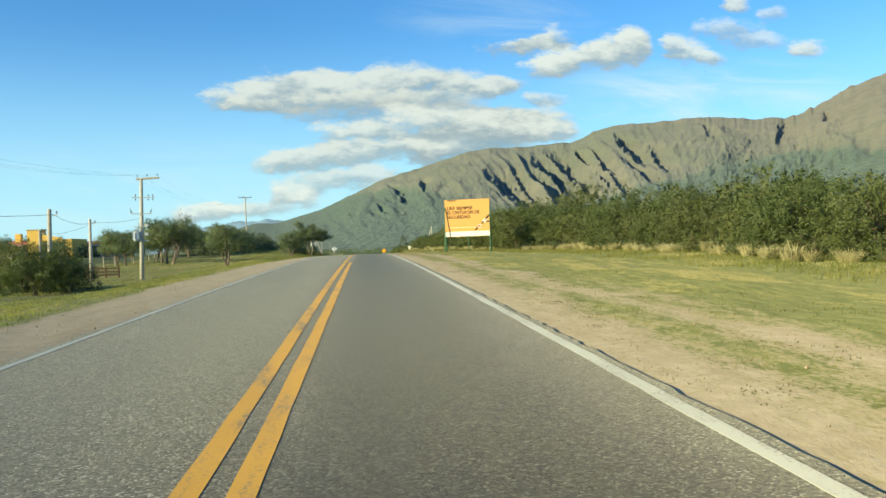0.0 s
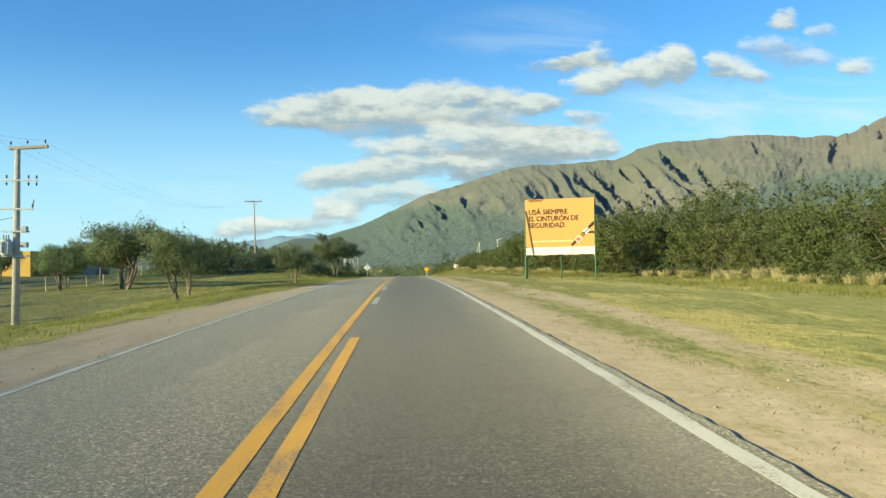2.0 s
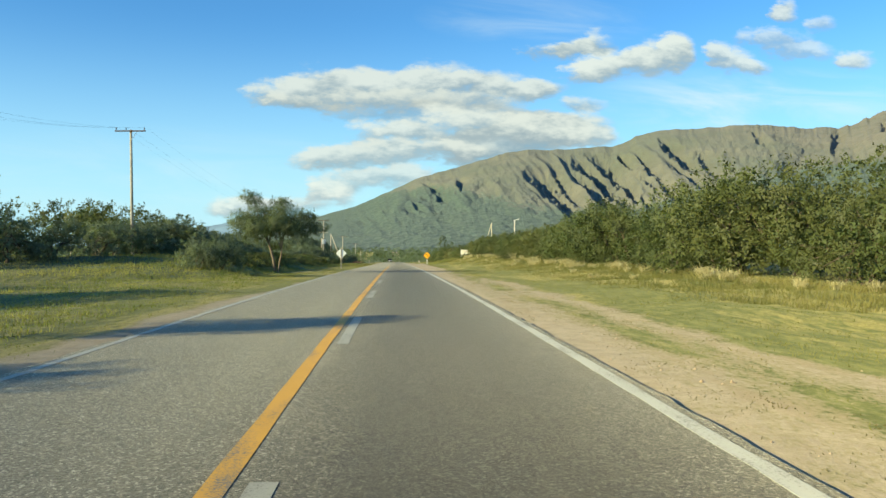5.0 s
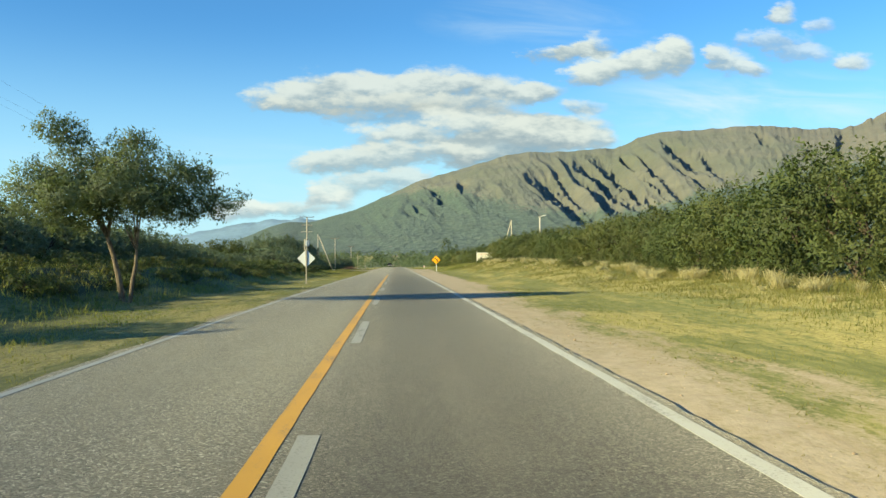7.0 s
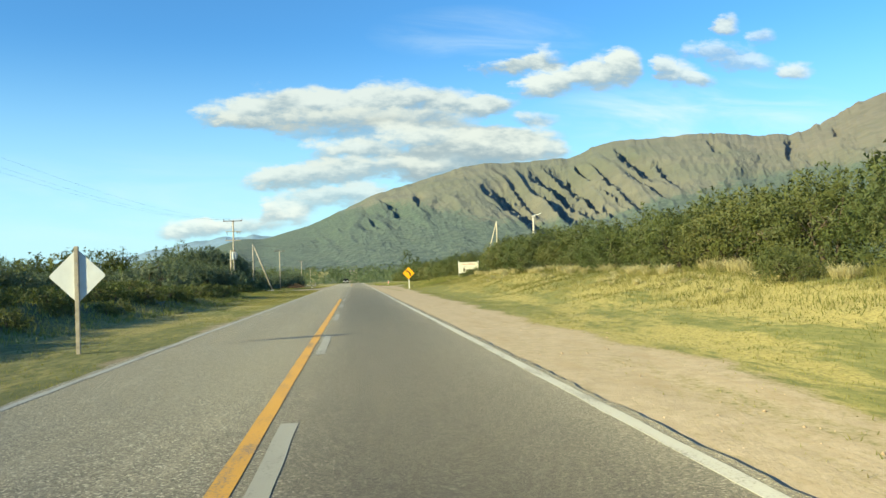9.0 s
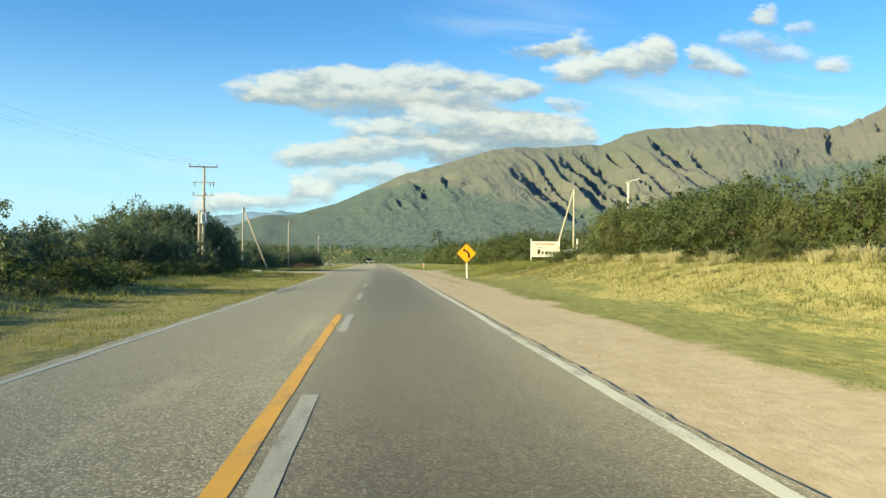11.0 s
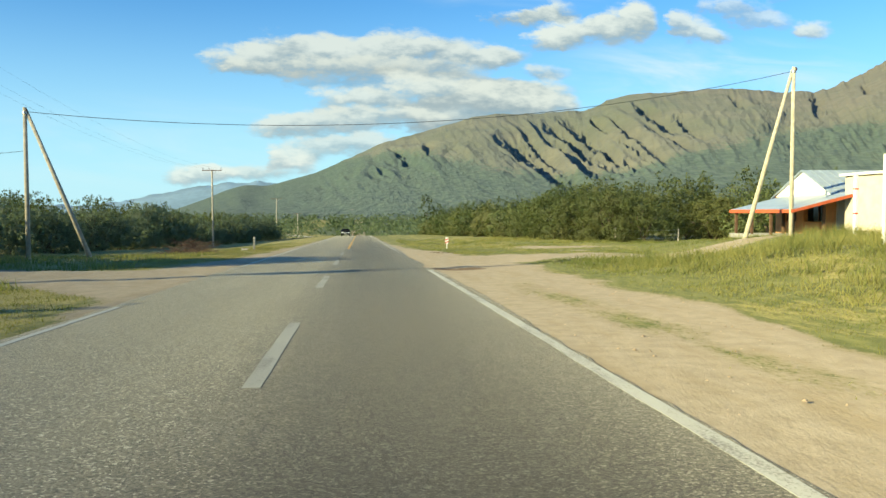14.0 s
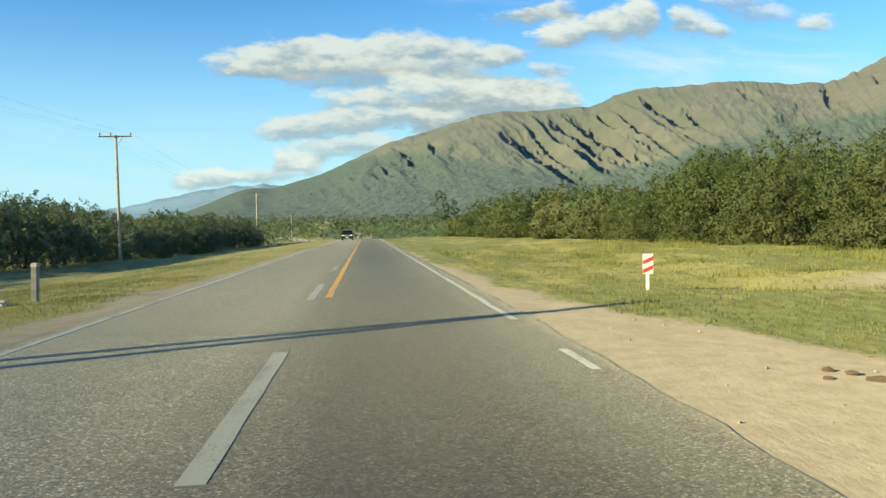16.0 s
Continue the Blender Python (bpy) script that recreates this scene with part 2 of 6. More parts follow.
def m_ground(N):
    """Sandy shoulders and tracks, mown verge, dry straw and rank green."""
    p = where(N)
    dirt, dry, wild = N.attr("dirt"), N.attr("dry"), N.attr("wild")
    drawn = N.vec("MULTIPLY", p, (1.0, 0.16, 1.0))
    a = N.noise(drawn, 0.9, 5, 0.6)[0]
    b = N.noise(N.vec("MULTIPLY", p, (1.0, 0.3, 1.0)), 5, 5, 0.65)[0]
    c = N.noise(N.vec("MULTIPLY", p, (1.0, 0.55, 1.0)), 18, 5, 0.7)[0]
    long = N.noise(drawn, 2.2, 4, 0.6)[0]
    even = N.noise(p, 3.5, 5, 0.65)[0]
    grit = N.noise(p, 60, 3, 0.7)[0]
    sand = N.mix(N.step(even, 0.3, 0.7), (0.245, 0.199, 0.139), (0.315, 0.259, 0.187))
    sand = N.mix(N.step(grit, 0.56, 0.72, 0.0, 0.55), sand, (0.45, 0.385, 0.29))
    sand = N.mix(N.step(grit, 0.28, 0.46, 0.6, 0.0), sand, (0.198, 0.15, 0.09))
    sand = N.mix(N.step(long, 0.48, 0.72, 0.0, 0.6), sand, (0.235, 0.18, 0.105))
    sand = N.mix(N.step(N.noise(p, 90, 3, 0.6)[0], 0.62, 0.72, 0.0, 0.5), sand, (0.145, 0.112, 0.066))
    green = N.mix(N.step(b, 0.3, 0.7), (0.095, 0.102, 0.031), (0.178, 0.172, 0.058))
    straw = N.mix(N.step(c, 0.35, 0.7), (0.2, 0.172, 0.058), (0.315, 0.27, 0.1))
    patches = N.noise(N.vec("MULTIPLY", p, (1.0, 0.35, 1.0)), 0.2, 4, 0.6)[0]
    pale = N.math("ADD", dry, N.math("MULTIPLY", N.math("SUBTRACT", a, 0.5), 2.0))
    pale = N.math("ADD", pale, N.math("MULTIPLY", N.math("SUBTRACT", b, 0.5), 1.1))
    pale = N.math("ADD", pale, N.math("MULTIPLY", N.math("SUBTRACT", patches, 0.5), 1.8))
    grass = N.mix(N.step(pale, 0.3, 0.72), green, straw)
    grass = N.mix(N.step(c, 0.3, 0.5, 0.6, 0.0), grass, (0.06, 0.065, 0.02))
    scrub = N.mix(N.step(a, 0.35, 0.65), (0.045, 0.06, 0.028), (0.1, 0.115, 0.05))
    grass = N.mix(N.step(wild, 0.0, 1.0), grass, scrub)
    mask = N.math("ADD", dirt, N.math("MULTIPLY", N.math("SUBTRACT", b, 0.5), 0.8))
    mask = N.math("ADD", mask, N.math("MULTIPLY", N.math("SUBTRACT", c, 0.5), 1.2))
    mask = N.math("ADD", mask, N.math("MULTIPLY", N.math("SUBTRACT", a, 0.5), 0.45))
    mask = N.math("ADD", mask, N.math("MULTIPLY", N.math("SUBTRACT", long, 0.5), 0.5))
    sand = N.mix(N.step(mask, 0.52, 0.86, 0.6, 0.0), sand, N.mix(c, (0.13, 0.115, 0.05), (0.25, 0.21, 0.1)))
    col = N.mix(N.step(mask, 0.34, 0.58), grass, sand)
    finish(N, col, 0.95, N.math("ADD", N.math("MULTIPLY", b, 0.6), N.math("MULTIPLY", c, 0.5)), 0.7, 0.032)


def see_through(N, col, share, tint):
    """Thin leaf: part of the light passes."""
    tr = N.n.new("ShaderNodeBsdfTranslucent")
    N.put(tr.inputs[0], N.mix(1.0, col, tint, "MULTIPLY"))
    ms = N.n.new("ShaderNodeMixShader")
    ms.inputs[0].default_value = share
    N.l.new(N.b.outputs[0], ms.inputs[1])
    N.l.new(tr.outputs[0], ms.inputs[2])
    N.l.new(ms.outputs[0], N.out.inputs[0])


def m_leaves(name, dark, light, dull):
    def build(N):
        r = island(N)
        k = chance(N)
        p = own(N)
        big = N.noise(p, 0.9, 3)[0]
        col = N.mix(N.step(r, 0.0, 1.0, 0.28, 0.8), dark, light)
        col = N.mix(N.step(N.math("ADD", N.math("MULTIPLY", big, 0.7), N.math("MULTIPLY", k, 0.45)), 0.45, 0.85, 0.0, 0.75), col, dull)
        finish(N, col, 0.6)
        see_through(N, col, 0.34, (1.25, 1.3, 0.65))
    return material(name, build)


def m_blades(name, green, straw, bias):
    def build(N):
        r = island(N)
        a = N.noise(where(N), 0.6, 4, 0.6)[0]
        big = N.noise(where(N), 0.13, 4, 0.6)[0]
        f = N.math("ADD", N.math("MULTIPLY", N.math("SUBTRACT", r, 0.5), 0.3), N.math("MULTIPLY", a, 1.2))
        f = N.math("ADD", f, N.math("MULTIPLY", N.math("SUBTRACT", big, 0.5), 1.6))
        col = N.mix(N.step(N.math("ADD", f, bias), 0.3, 0.95), green, straw)
        finish(N, col, 0.8)
        see_through(N, col, 0.45, (1.05, 1.1, 0.7))
    return material(name, build)


def m_bark(N):
    a = N.noise(N.vec("MULTIPLY", own(N), (9, 9, 1.6)), 2, 5, 0.65)[0]
    finish(N, N.mix(N.step(a, 0.3, 0.7), (0.1, 0.075, 0.055), (0.3, 0.235, 0.165)), 0.9, a, 0.7, 0.03)


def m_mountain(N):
    """Dry grass and rock above, thorn scrub below: the scrub thins out in dots and tongues. Tones are greyed and blued,
    the scrub lightened, in place of distance haze.
    """
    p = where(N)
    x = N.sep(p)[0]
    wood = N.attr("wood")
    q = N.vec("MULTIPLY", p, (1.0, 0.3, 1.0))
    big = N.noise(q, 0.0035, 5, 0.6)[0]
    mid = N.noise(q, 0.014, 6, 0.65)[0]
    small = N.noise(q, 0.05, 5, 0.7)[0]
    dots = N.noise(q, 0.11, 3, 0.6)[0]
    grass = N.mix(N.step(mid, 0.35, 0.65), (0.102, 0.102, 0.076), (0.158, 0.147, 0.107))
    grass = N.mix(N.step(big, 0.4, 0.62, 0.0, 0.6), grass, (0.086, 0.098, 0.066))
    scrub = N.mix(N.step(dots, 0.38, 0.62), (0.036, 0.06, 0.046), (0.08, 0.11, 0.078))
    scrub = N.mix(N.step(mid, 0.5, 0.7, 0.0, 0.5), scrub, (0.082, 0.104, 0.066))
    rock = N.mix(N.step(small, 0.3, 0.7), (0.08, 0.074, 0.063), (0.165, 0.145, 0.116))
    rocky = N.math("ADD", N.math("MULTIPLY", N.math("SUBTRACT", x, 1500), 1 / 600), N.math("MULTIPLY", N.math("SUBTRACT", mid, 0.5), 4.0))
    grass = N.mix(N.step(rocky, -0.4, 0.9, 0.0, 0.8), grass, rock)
    f = N.math("ADD", wood, N.math("MULTIPLY", N.math("SUBTRACT", big, 0.5), 1.5))
    f = N.math("ADD", f, N.math("MULTIPLY", N.math("SUBTRACT", small, 0.5), 1.1))
    f = N.math("ADD", f, N.math("MULTIPLY", N.math("SUBTRACT", dots, 0.5), 1.3))
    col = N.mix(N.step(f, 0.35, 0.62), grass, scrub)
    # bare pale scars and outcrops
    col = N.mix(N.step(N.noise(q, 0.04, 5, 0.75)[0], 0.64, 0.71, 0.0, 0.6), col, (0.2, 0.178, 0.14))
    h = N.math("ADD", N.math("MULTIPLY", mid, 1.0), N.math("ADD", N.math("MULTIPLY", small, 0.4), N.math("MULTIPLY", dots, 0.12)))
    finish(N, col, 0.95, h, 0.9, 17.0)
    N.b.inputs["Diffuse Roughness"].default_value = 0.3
    # weak sky-tinted sheen lifts the shaded slopes, also in place of haze
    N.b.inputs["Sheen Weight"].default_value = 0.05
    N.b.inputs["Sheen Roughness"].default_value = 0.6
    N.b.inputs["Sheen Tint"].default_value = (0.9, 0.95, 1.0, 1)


def m_billboard(N):
    a = N.noise(own(N), 1.2, 4)[0]
    b = N.noise(N.vec("MULTIPLY", own(N), (1, 1, 6)), 3, 4)[0]
    col = N.mix(a, (0.68, 0.37, 0.108), (0.73, 0.405, 0.128))
    finish(N, col, 0.5, b, 0.12, 0.01)


MAT = {
    "asphalt": material("asphalt", m_asphalt),
    "ground": material("verge_ground", m_ground),
    "white_paint": m_paint("white_road_paint", (0.35, 0.342, 0.3)),
    "worn_paint": m_paint("worn_road_paint", (0.27, 0.262, 0.222)),
    "yellow_paint": m_paint("yellow_road_paint", (0.48, 0.26, 0.034)),
    "leaf": m_leaves("leaf_green", (0.042, 0.06, 0.022), (0.112, 0.14, 0.048), (0.12, 0.125, 0.046)),
    "leaf_field": m_leaves("leaf_field_green", (0.062, 0.093, 0.05), (0.158, 0.2, 0.105), (0.15, 0.176, 0.092)),
    # paler leaf of the farther trees, haze put into its colour
    "leaf_pale": m_leaves("leaf_green_hazed", (0.076, 0.1, 0.04), (0.18, 0.208, 0.08), (0.19, 0.19, 0.08)),
    "leaf_grey": m_leaves("leaf_greygreen", (0.085, 0.114, 0.076), (0.185, 0.224, 0.148), (0.14, 0.17, 0.106)),
    "leaf_warm": m_leaves("leaf_olive", (0.052, 0.068, 0.022), (0.13, 0.152, 0.05), (0.145, 0.142, 0.05)),
    "blade": m_blades("grass_blades", (0.14, 0.16, 0.036), (0.3, 0.275, 0.085), 0.02),
    "blade_dry": m_blades("dry_grass_blades", (0.155, 0.16, 0.045), (0.34, 0.295, 0.11), -0.04),
    "blade_green": m_blades("rank_grass_blades", (0.16, 0.19, 0.05), (0.36, 0.33, 0.11), 0.06),
    "tussock": m_blades("tussock_blades", (0.4, 0.35, 0.18), (0.6, 0.53, 0.32), 0.1),
    "bark": material("bark", m_bark),
    "bark_dark": m_plain("dark_thorn_bark", (0.1, 0.078, 0.055), 0.9, 4, 0.4),
    "mountain": material("mountain_slopes", m_mountain),
    # haze is put into this blue base colour
    "far_hill": m_plain("far_hills_haze_tint", (0.19, 0.28, 0.37), 1.0, 0.004, 0.2, bump=0.0),
    "concrete": m_plain("pole_concrete", (0.5, 0.46, 0.39), 0.9, 3, 0.18),
    "post_grey": m_plain("weathered_post_concrete", (0.27, 0.26, 0.23), 0.9, 6, 0.3),
    "wood": m_plain("weathered_pole_wood", (0.44, 0.39, 0.31), 0.9, 5, 0.25),
    "pale_wood": m_plain("pale_peeled_wood", (0.52, 0.46, 0.34), 0.9, 5, 0.25),
    "dark_wood": m_plain("dark_wood", (0.13, 0.075, 0.045), 0.8, 6, 0.3),
    "steel": m_plain("galvanised_steel", (0.42, 0.43, 0.43), 0.5, 8, 0.15, 0.6),
    "grey_metal": m_plain("grey_transformer", (0.5, 0.52, 0.53), 0.5, 5, 0.15),
    "ceramic": m_plain("brown_insulator", (0.09, 0.05, 0.04), 0.3, 8, 0.2),
    "cable": m_plain("cable", (0.035, 0.035, 0.038), 0.6, 3, 0.1),
    "sign_back": m_plain("sign_plate_back", (0.72, 0.74, 0.73), 0.45, 5, 0.05),
    "sign_yellow": m_plain("sign_yellow", (0.85, 0.42, 0.012), 0.45, 4, 0.05),
    "black": m_plain("sign_black", (0.018, 0.018, 0.02), 0.5, 4, 0.2),
    "white": m_plain("white_paint", (0.78, 0.76, 0.7), 0.6, 4, 0.07),
    "cream": m_plain("cream_board", (0.72, 0.68, 0.54), 0.65, 3, 0.08),
    "red": m_plain("sign_red", (0.6, 0.06, 0.04), 0.5, 5, 0.1),
    "green_steel": m_plain("green_painted_steel", (0.03, 0.115, 0.05), 0.5, 6, 0.25),
    "billboard": material("billboard_print", m_billboard),
    "print_brown": m_plain("dark_print", (0.05, 0.03, 0.019), 0.55, 4, 0.1),
    "print_pink": m_plain("red_print", (0.72, 0.16, 0.1), 0.5, 4, 0.1),
    "print_pale": m_plain("pale_print", (0.85, 0.72, 0.42), 0.5, 4, 0.05),
    "print_grey": m_plain("grey_print", (0.45, 0.45, 0.43), 0.5, 4, 0.1),
    "tin_roof": m_plain("blue_grey_tin_roof", (0.33, 0.38, 0.42), 0.4, 2, 0.15, 0.3),
    "orange_wall": m_plain("orange_plaster", (0.68, 0.31, 0.11), 0.85, 2, 0.12),
    "rust_red": m_plain("rust_red_fascia", (0.45, 0.1, 0.04), 0.7, 5, 0.2),
    "beige_wall": m_plain("beige_plaster", (0.55, 0.49, 0.38), 0.9, 2, 0.12),
    "yellow_wall": m_plain("yellow_plaster", (0.78, 0.52, 0.13), 0.85, 1.5, 0.1),
    "tile_red": m_plain("clay_tile_roof", (0.36, 0.13, 0.075), 0.8, 3, 0.25),
    "glass": m_plain("dark_window_glass", (0.02, 0.024, 0.028), 0.08, 1, 0.1, bump=0.0),
    "car_paint": m_plain("dark_car_paint", (0.02, 0.022, 0.028), 0.25, 2, 0.1, 0.2, 0.0),
    "rubber": m_plain("tyre_rubber", (0.02, 0.02, 0.02), 0.85, 9, 0.2),
    "lamp_glass": m_plain("headlamp_glass", (0.85, 0.85, 0.82), 0.12, 3, 0.03, bump=0.0),
    "dead_brush": m_plain("dead_brushwood", (0.15, 0.095, 0.068), 0.95, 5, 0.35),
    "weed": m_blades("dull_weeds", (0.1, 0.098, 0.034), (0.26, 0.21, 0.09), 0.0),
    "stone": m_plain("shoulder_stones", (0.4, 0.3, 0.2), 0.95, 5, 0.35),
    "wet_mud": m_plain("wet_mud", (0.13, 0.088, 0.052), 0.75, 6, 0.35),
}


def m_water(N):
    finish(N, (0.16, 0.15, 0.13), 0.03)
    N.b.inputs["Specular IOR Level"].default_value = 0.6


MAT["water"] = material("puddle_water", m_water)

# ---- ground form ----
KY = np.array([-400, -10, 20, 50, 80, 110, 140, 170, 200, 260, 290, 394, 425, 490, 560, 900, 1500, 5200], float)
KS = np.array([1.46, 1.46, 1.19, 0.35, -0.62, -1.43, -1.77, -2.02, -1.96, -1.95, -2.05, -2.03, -4.2, -3.0, 0.0, 0.35, 0.0, 0.0]) / 100
TY = np.arange(-400.0, 5200.0, 1.0)
TS = np.interp(TY, KY, KS)
TZ = np.concatenate([[0], np.cumsum((TS[1:] + TS[:-1]) / 2)])
TZ -= np.interp(-10, TY, TZ)


def road_z(y):
    return np.interp(y, TY, TZ)


def bend(y):
    """How far the road swings left past the end of the straight."""
    return -0.0009 * np.maximum(0, np.asarray(y, float) - 388) ** 2


def sstep(v):
    v = np.clip(v, 0, 1)
    return v * v * (3 - 2 * v)


GRID = np.random.RandomState(5).rand(256, 256)


def vnoise(x, y):
    xi, yi = np.floor(x).astype(int), np.floor(y).astype(int)
    fx, fy = x - xi, y - yi
    fx, fy = fx * fx * (3 - 2 * fx), fy * fy * (3 - 2 * fy)
    a, b = GRID[xi % 256, yi % 256], GRID[(xi + 1) % 256, yi % 256]
    c, d = GRID[xi % 256, (yi + 1) % 256], GRID[(xi + 1) % 256, (yi + 1) % 256]
    return (a * (1 - fx) + b * fx) * (1 - fy) + (c * (1 - fx) + d * fx) * fy


def fbm(x, y, n=4):
    v, k, s = 0, 1.0, 0
    for _ in range(n):
        v, s = v + k * vnoise(x, y), s + k
        x, y, k = x * 2.03 + 17.3, y * 2.03 + 9.1, k * 0.5
    return v / s


BANK_R = ((-60, -0.3), (61.2, -0.3), (98.1, -0.2), (116.8, 0.15), (136.7, 0.35), (150, 0.5), (160, 0.75), (172, 1.05), (186, 1.15), (206, 1.45), (230.7, 1.3), (254.5, 0.8), (276.3, 0.8), (292.5, 0.15), (322.5, 0.2), (442.5, 0.2), (722.5, 0))
BANK_L = ((-60, -1.2), (50.8, -1.1), (71.2, -1.4), (92.6, -0.45), (114.6, 0.1), (124, 0.7), (130, 1.2), (150, 1.2), (170, 1.05), (200, 0.6), (240, 0.05), (275.1, -0.1), (292.5, -0.3), (322.5, -0.7), (442.5, -0.5), (722.5, 0))
EDGE_R = ((-60, 6.2), (27.2, 6.2), (71.2, 6.5), (120.2, 6.1), (136.7, 5.3), (154.3, 5.9), (213.9, 6.6), (251.1, 7.0), (266, 7.2), (278.5, 6.3), (284.1, 5.2), (298.5, 4.0), (322.5, 3.8), (522.5, 3.6))
EDGE_L = ((-60, 5.6), (50.8, 5.6), (73.3, 4.6), (92.6, 4.0), (114.6, 3.5), (246.5, 3.5), (251.1, 4.2), (264, 6.4), (271, 5.0), (280, 4.6), (290, 4.4), (302.5, 3.9), (522.5, 3.5))


def curve(knots, y):
    k = np.array(knots)
    return np.interp(y, k[:, 0], k[:, 1])


def ground_z(x, y):
    x, y = np.asarray(x, float), np.asarray(y, float)
    z = road_z(y)
    xr = x - bend(y)
    # the left bank is cut steeply past the forked tree
    low = sstep((y - 256) / 8) * (1 - sstep((y - 290) / 8))
    cut = sstep((y - 118) / 10) * (1 - sstep((y - 180) / 60))
    z = z + sstep((xr - 7.3 - 8.5 * low) / 7.5) * curve(BANK_R, y) + sstep((-xr - 5 - 2.2 * cut) / (9.5 - 5.0 * cut + 4.5 * np.exp(-(((y - 84) / 24) ** 2)))) * curve(BANK_L, y)
    off = np.abs(xr)
    z = z - 0.025 * sstep((off - 3.2) / 0.4)
    z = z + sstep((off - 5) / 6) * (fbm(x * 0.22, y * 0.22) - 0.5) * 0.5 + sstep((off - 3.5) / 1.0) * (fbm(x * 1.3 + 40, y * 1.3) - 0.5) * 0.1
    flush = sstep((y - 204) / 20) * (1 - sstep((y - 290) / 5)) * (xr > 0)
    z = z + flush * (0.018 * sstep((off - 3.2) / 0.4) - 0.004)
    z = z - 0.06 * np.where(flush > 0.1, off < 2.75, off < 3.33)
    # washed-out rut along the edge of the asphalt
    rut = (0.005 + 0.02 * np.clip(fbm(x * 0.0 + 5, y * 0.5, 3) - 0.35, 0, 1)) * (1 - sstep((y - 196) / 26))
    z = z - rut * np.exp(-(((xr - 3.47) / 0.1) ** 2))
    # gouge at the broken road edge
    z = z - 0.16 * np.exp(-(((x - 4.4) / 0.75) ** 2 + ((y - 261.9) / 0.42) ** 2))
    z = z + sstep((off - 60) / 500) * (fbm(x * 0.006, y * 0.006) - 0.5) * 12
    return z


def dirt_mask(x, y):
    wob = (fbm(x * 0.5 + 3, y * 0.35) - 0.5) * 1.6
    r, l = curve(EDGE_R, y), curve(EDGE_L, y)
    d = np.where(x > 0, 1 - sstep((x - r + 0.45 + wob) / 0.9), 1 - sstep((-x - l + 0.45 + wob * 0.6) / 0.9))
    d = d * np.where(x > 0, 0.79 + 0.06 * sstep((y - 95) / 45) + 0.12 * sstep((y - 150) / 50), 0.94)
    # trodden streak of weeds where the shoulder widens
    d = d - 0.75 * np.exp(-(((x - 5.2 + 0.02 * (y - 240)) / 0.4) ** 2)) * sstep((y - 214) / 14) * (1 - sstep((y - 250) / 9)) * np.clip(fbm(x * 1.8, y * 0.5 + 9) * 2 - 0.4, 0, 1)
    # ragged grass strip between the wheel ruts of the early shoulder
    strip = np.exp(-(((x - 5.0) / 0.55) ** 2)) * (1 - sstep((y - 126) / 40)) * fbm(x * 1.5, y * 0.45 + 5)
    d = d - 0.8 * strip
    early = (1 - sstep((y - 14) / 25)) * np.exp(-(((x - 6.6) / 0.7) ** 2)) * 0.42
    d = np.maximum(d, early)
    # side tracks
    lo, hi = 265.0 + (x - 7.3) * 0.55, 275.4 + (x - 7.0) * 0.1
    right = sstep((y - lo + wob * 0.6) / 1.2) * sstep((hi - y - wob * 0.5) / 1.0) * (x > 3.3) * (1 - sstep((x - 30) / 6))
    lo, hi = 249.6 + (-x - 3.4) * 1.4, 262.4 + (-x - 3.4) * 0.3
    left = sstep((y - lo) / 1.0) * sstep((hi - y) / 1.0) * (x < -3.3) * (1 - sstep((-x - 22) / 4))
    patch = 1.1 * np.exp(-(((x - 14.8) / 4.2) ** 2 + ((y - 288.6 - 0.1 * (x - 14.8)) / 2.3) ** 4)) + 0.8 * np.exp(-(((x - 14.0) / 1.6) ** 2 + ((y - 282.6) / 0.9) ** 2))
    return np.clip(np.maximum.reduce([d, right, left, patch]), 0, 1)


def wild_mask(x, y):
    """Scrub land away from the mown verges, and the dark left bank below the hedge."""
    off = np.abs(x - bend(np.minimum(y, 580))) + (fbm(x * 0.025, y * 0.025, 4) - 0.5) * 70 * sstep((np.abs(x) - 30) / 40)
    # left bank: scrub whose dark tone partly stands in for the hedge's shade
    bank = sstep((y - 114) / 10) * (1 - sstep((y - 244) / 7)) * sstep((-x - 8.2 - 1.6 * (y > 200)) / 1.4)
    return np.clip(sstep((y - 400) / 30) * sstep((off - 9) / 6) + sstep((off - 50) / 25) + bank, 0, 1)


def dry_mask(x, y):
    d = 0.35 + 0.22 * np.exp(-(((x - 12) / 4.0) ** 2)) * sstep((y - 97) / 30) * (1 - sstep((y - 243) / 15))
    d = d + 0.15 * np.exp(-(((x + 4.5) / 1.5) ** 2)) + 0.15 * np.exp(-(((x - 12) / 2.0) ** 2))
    d = d - 0.25 * sstep((y - 240) / 15) * (x > 6) * (1 - sstep((y - 282) / 8))
    # left verge: straw tone raised, partly standing in for sunlight on it
    d = d + 0.3 * (x < -3.4) * sstep((y - 190) / 20)
    return np.clip(d, 0, 1)


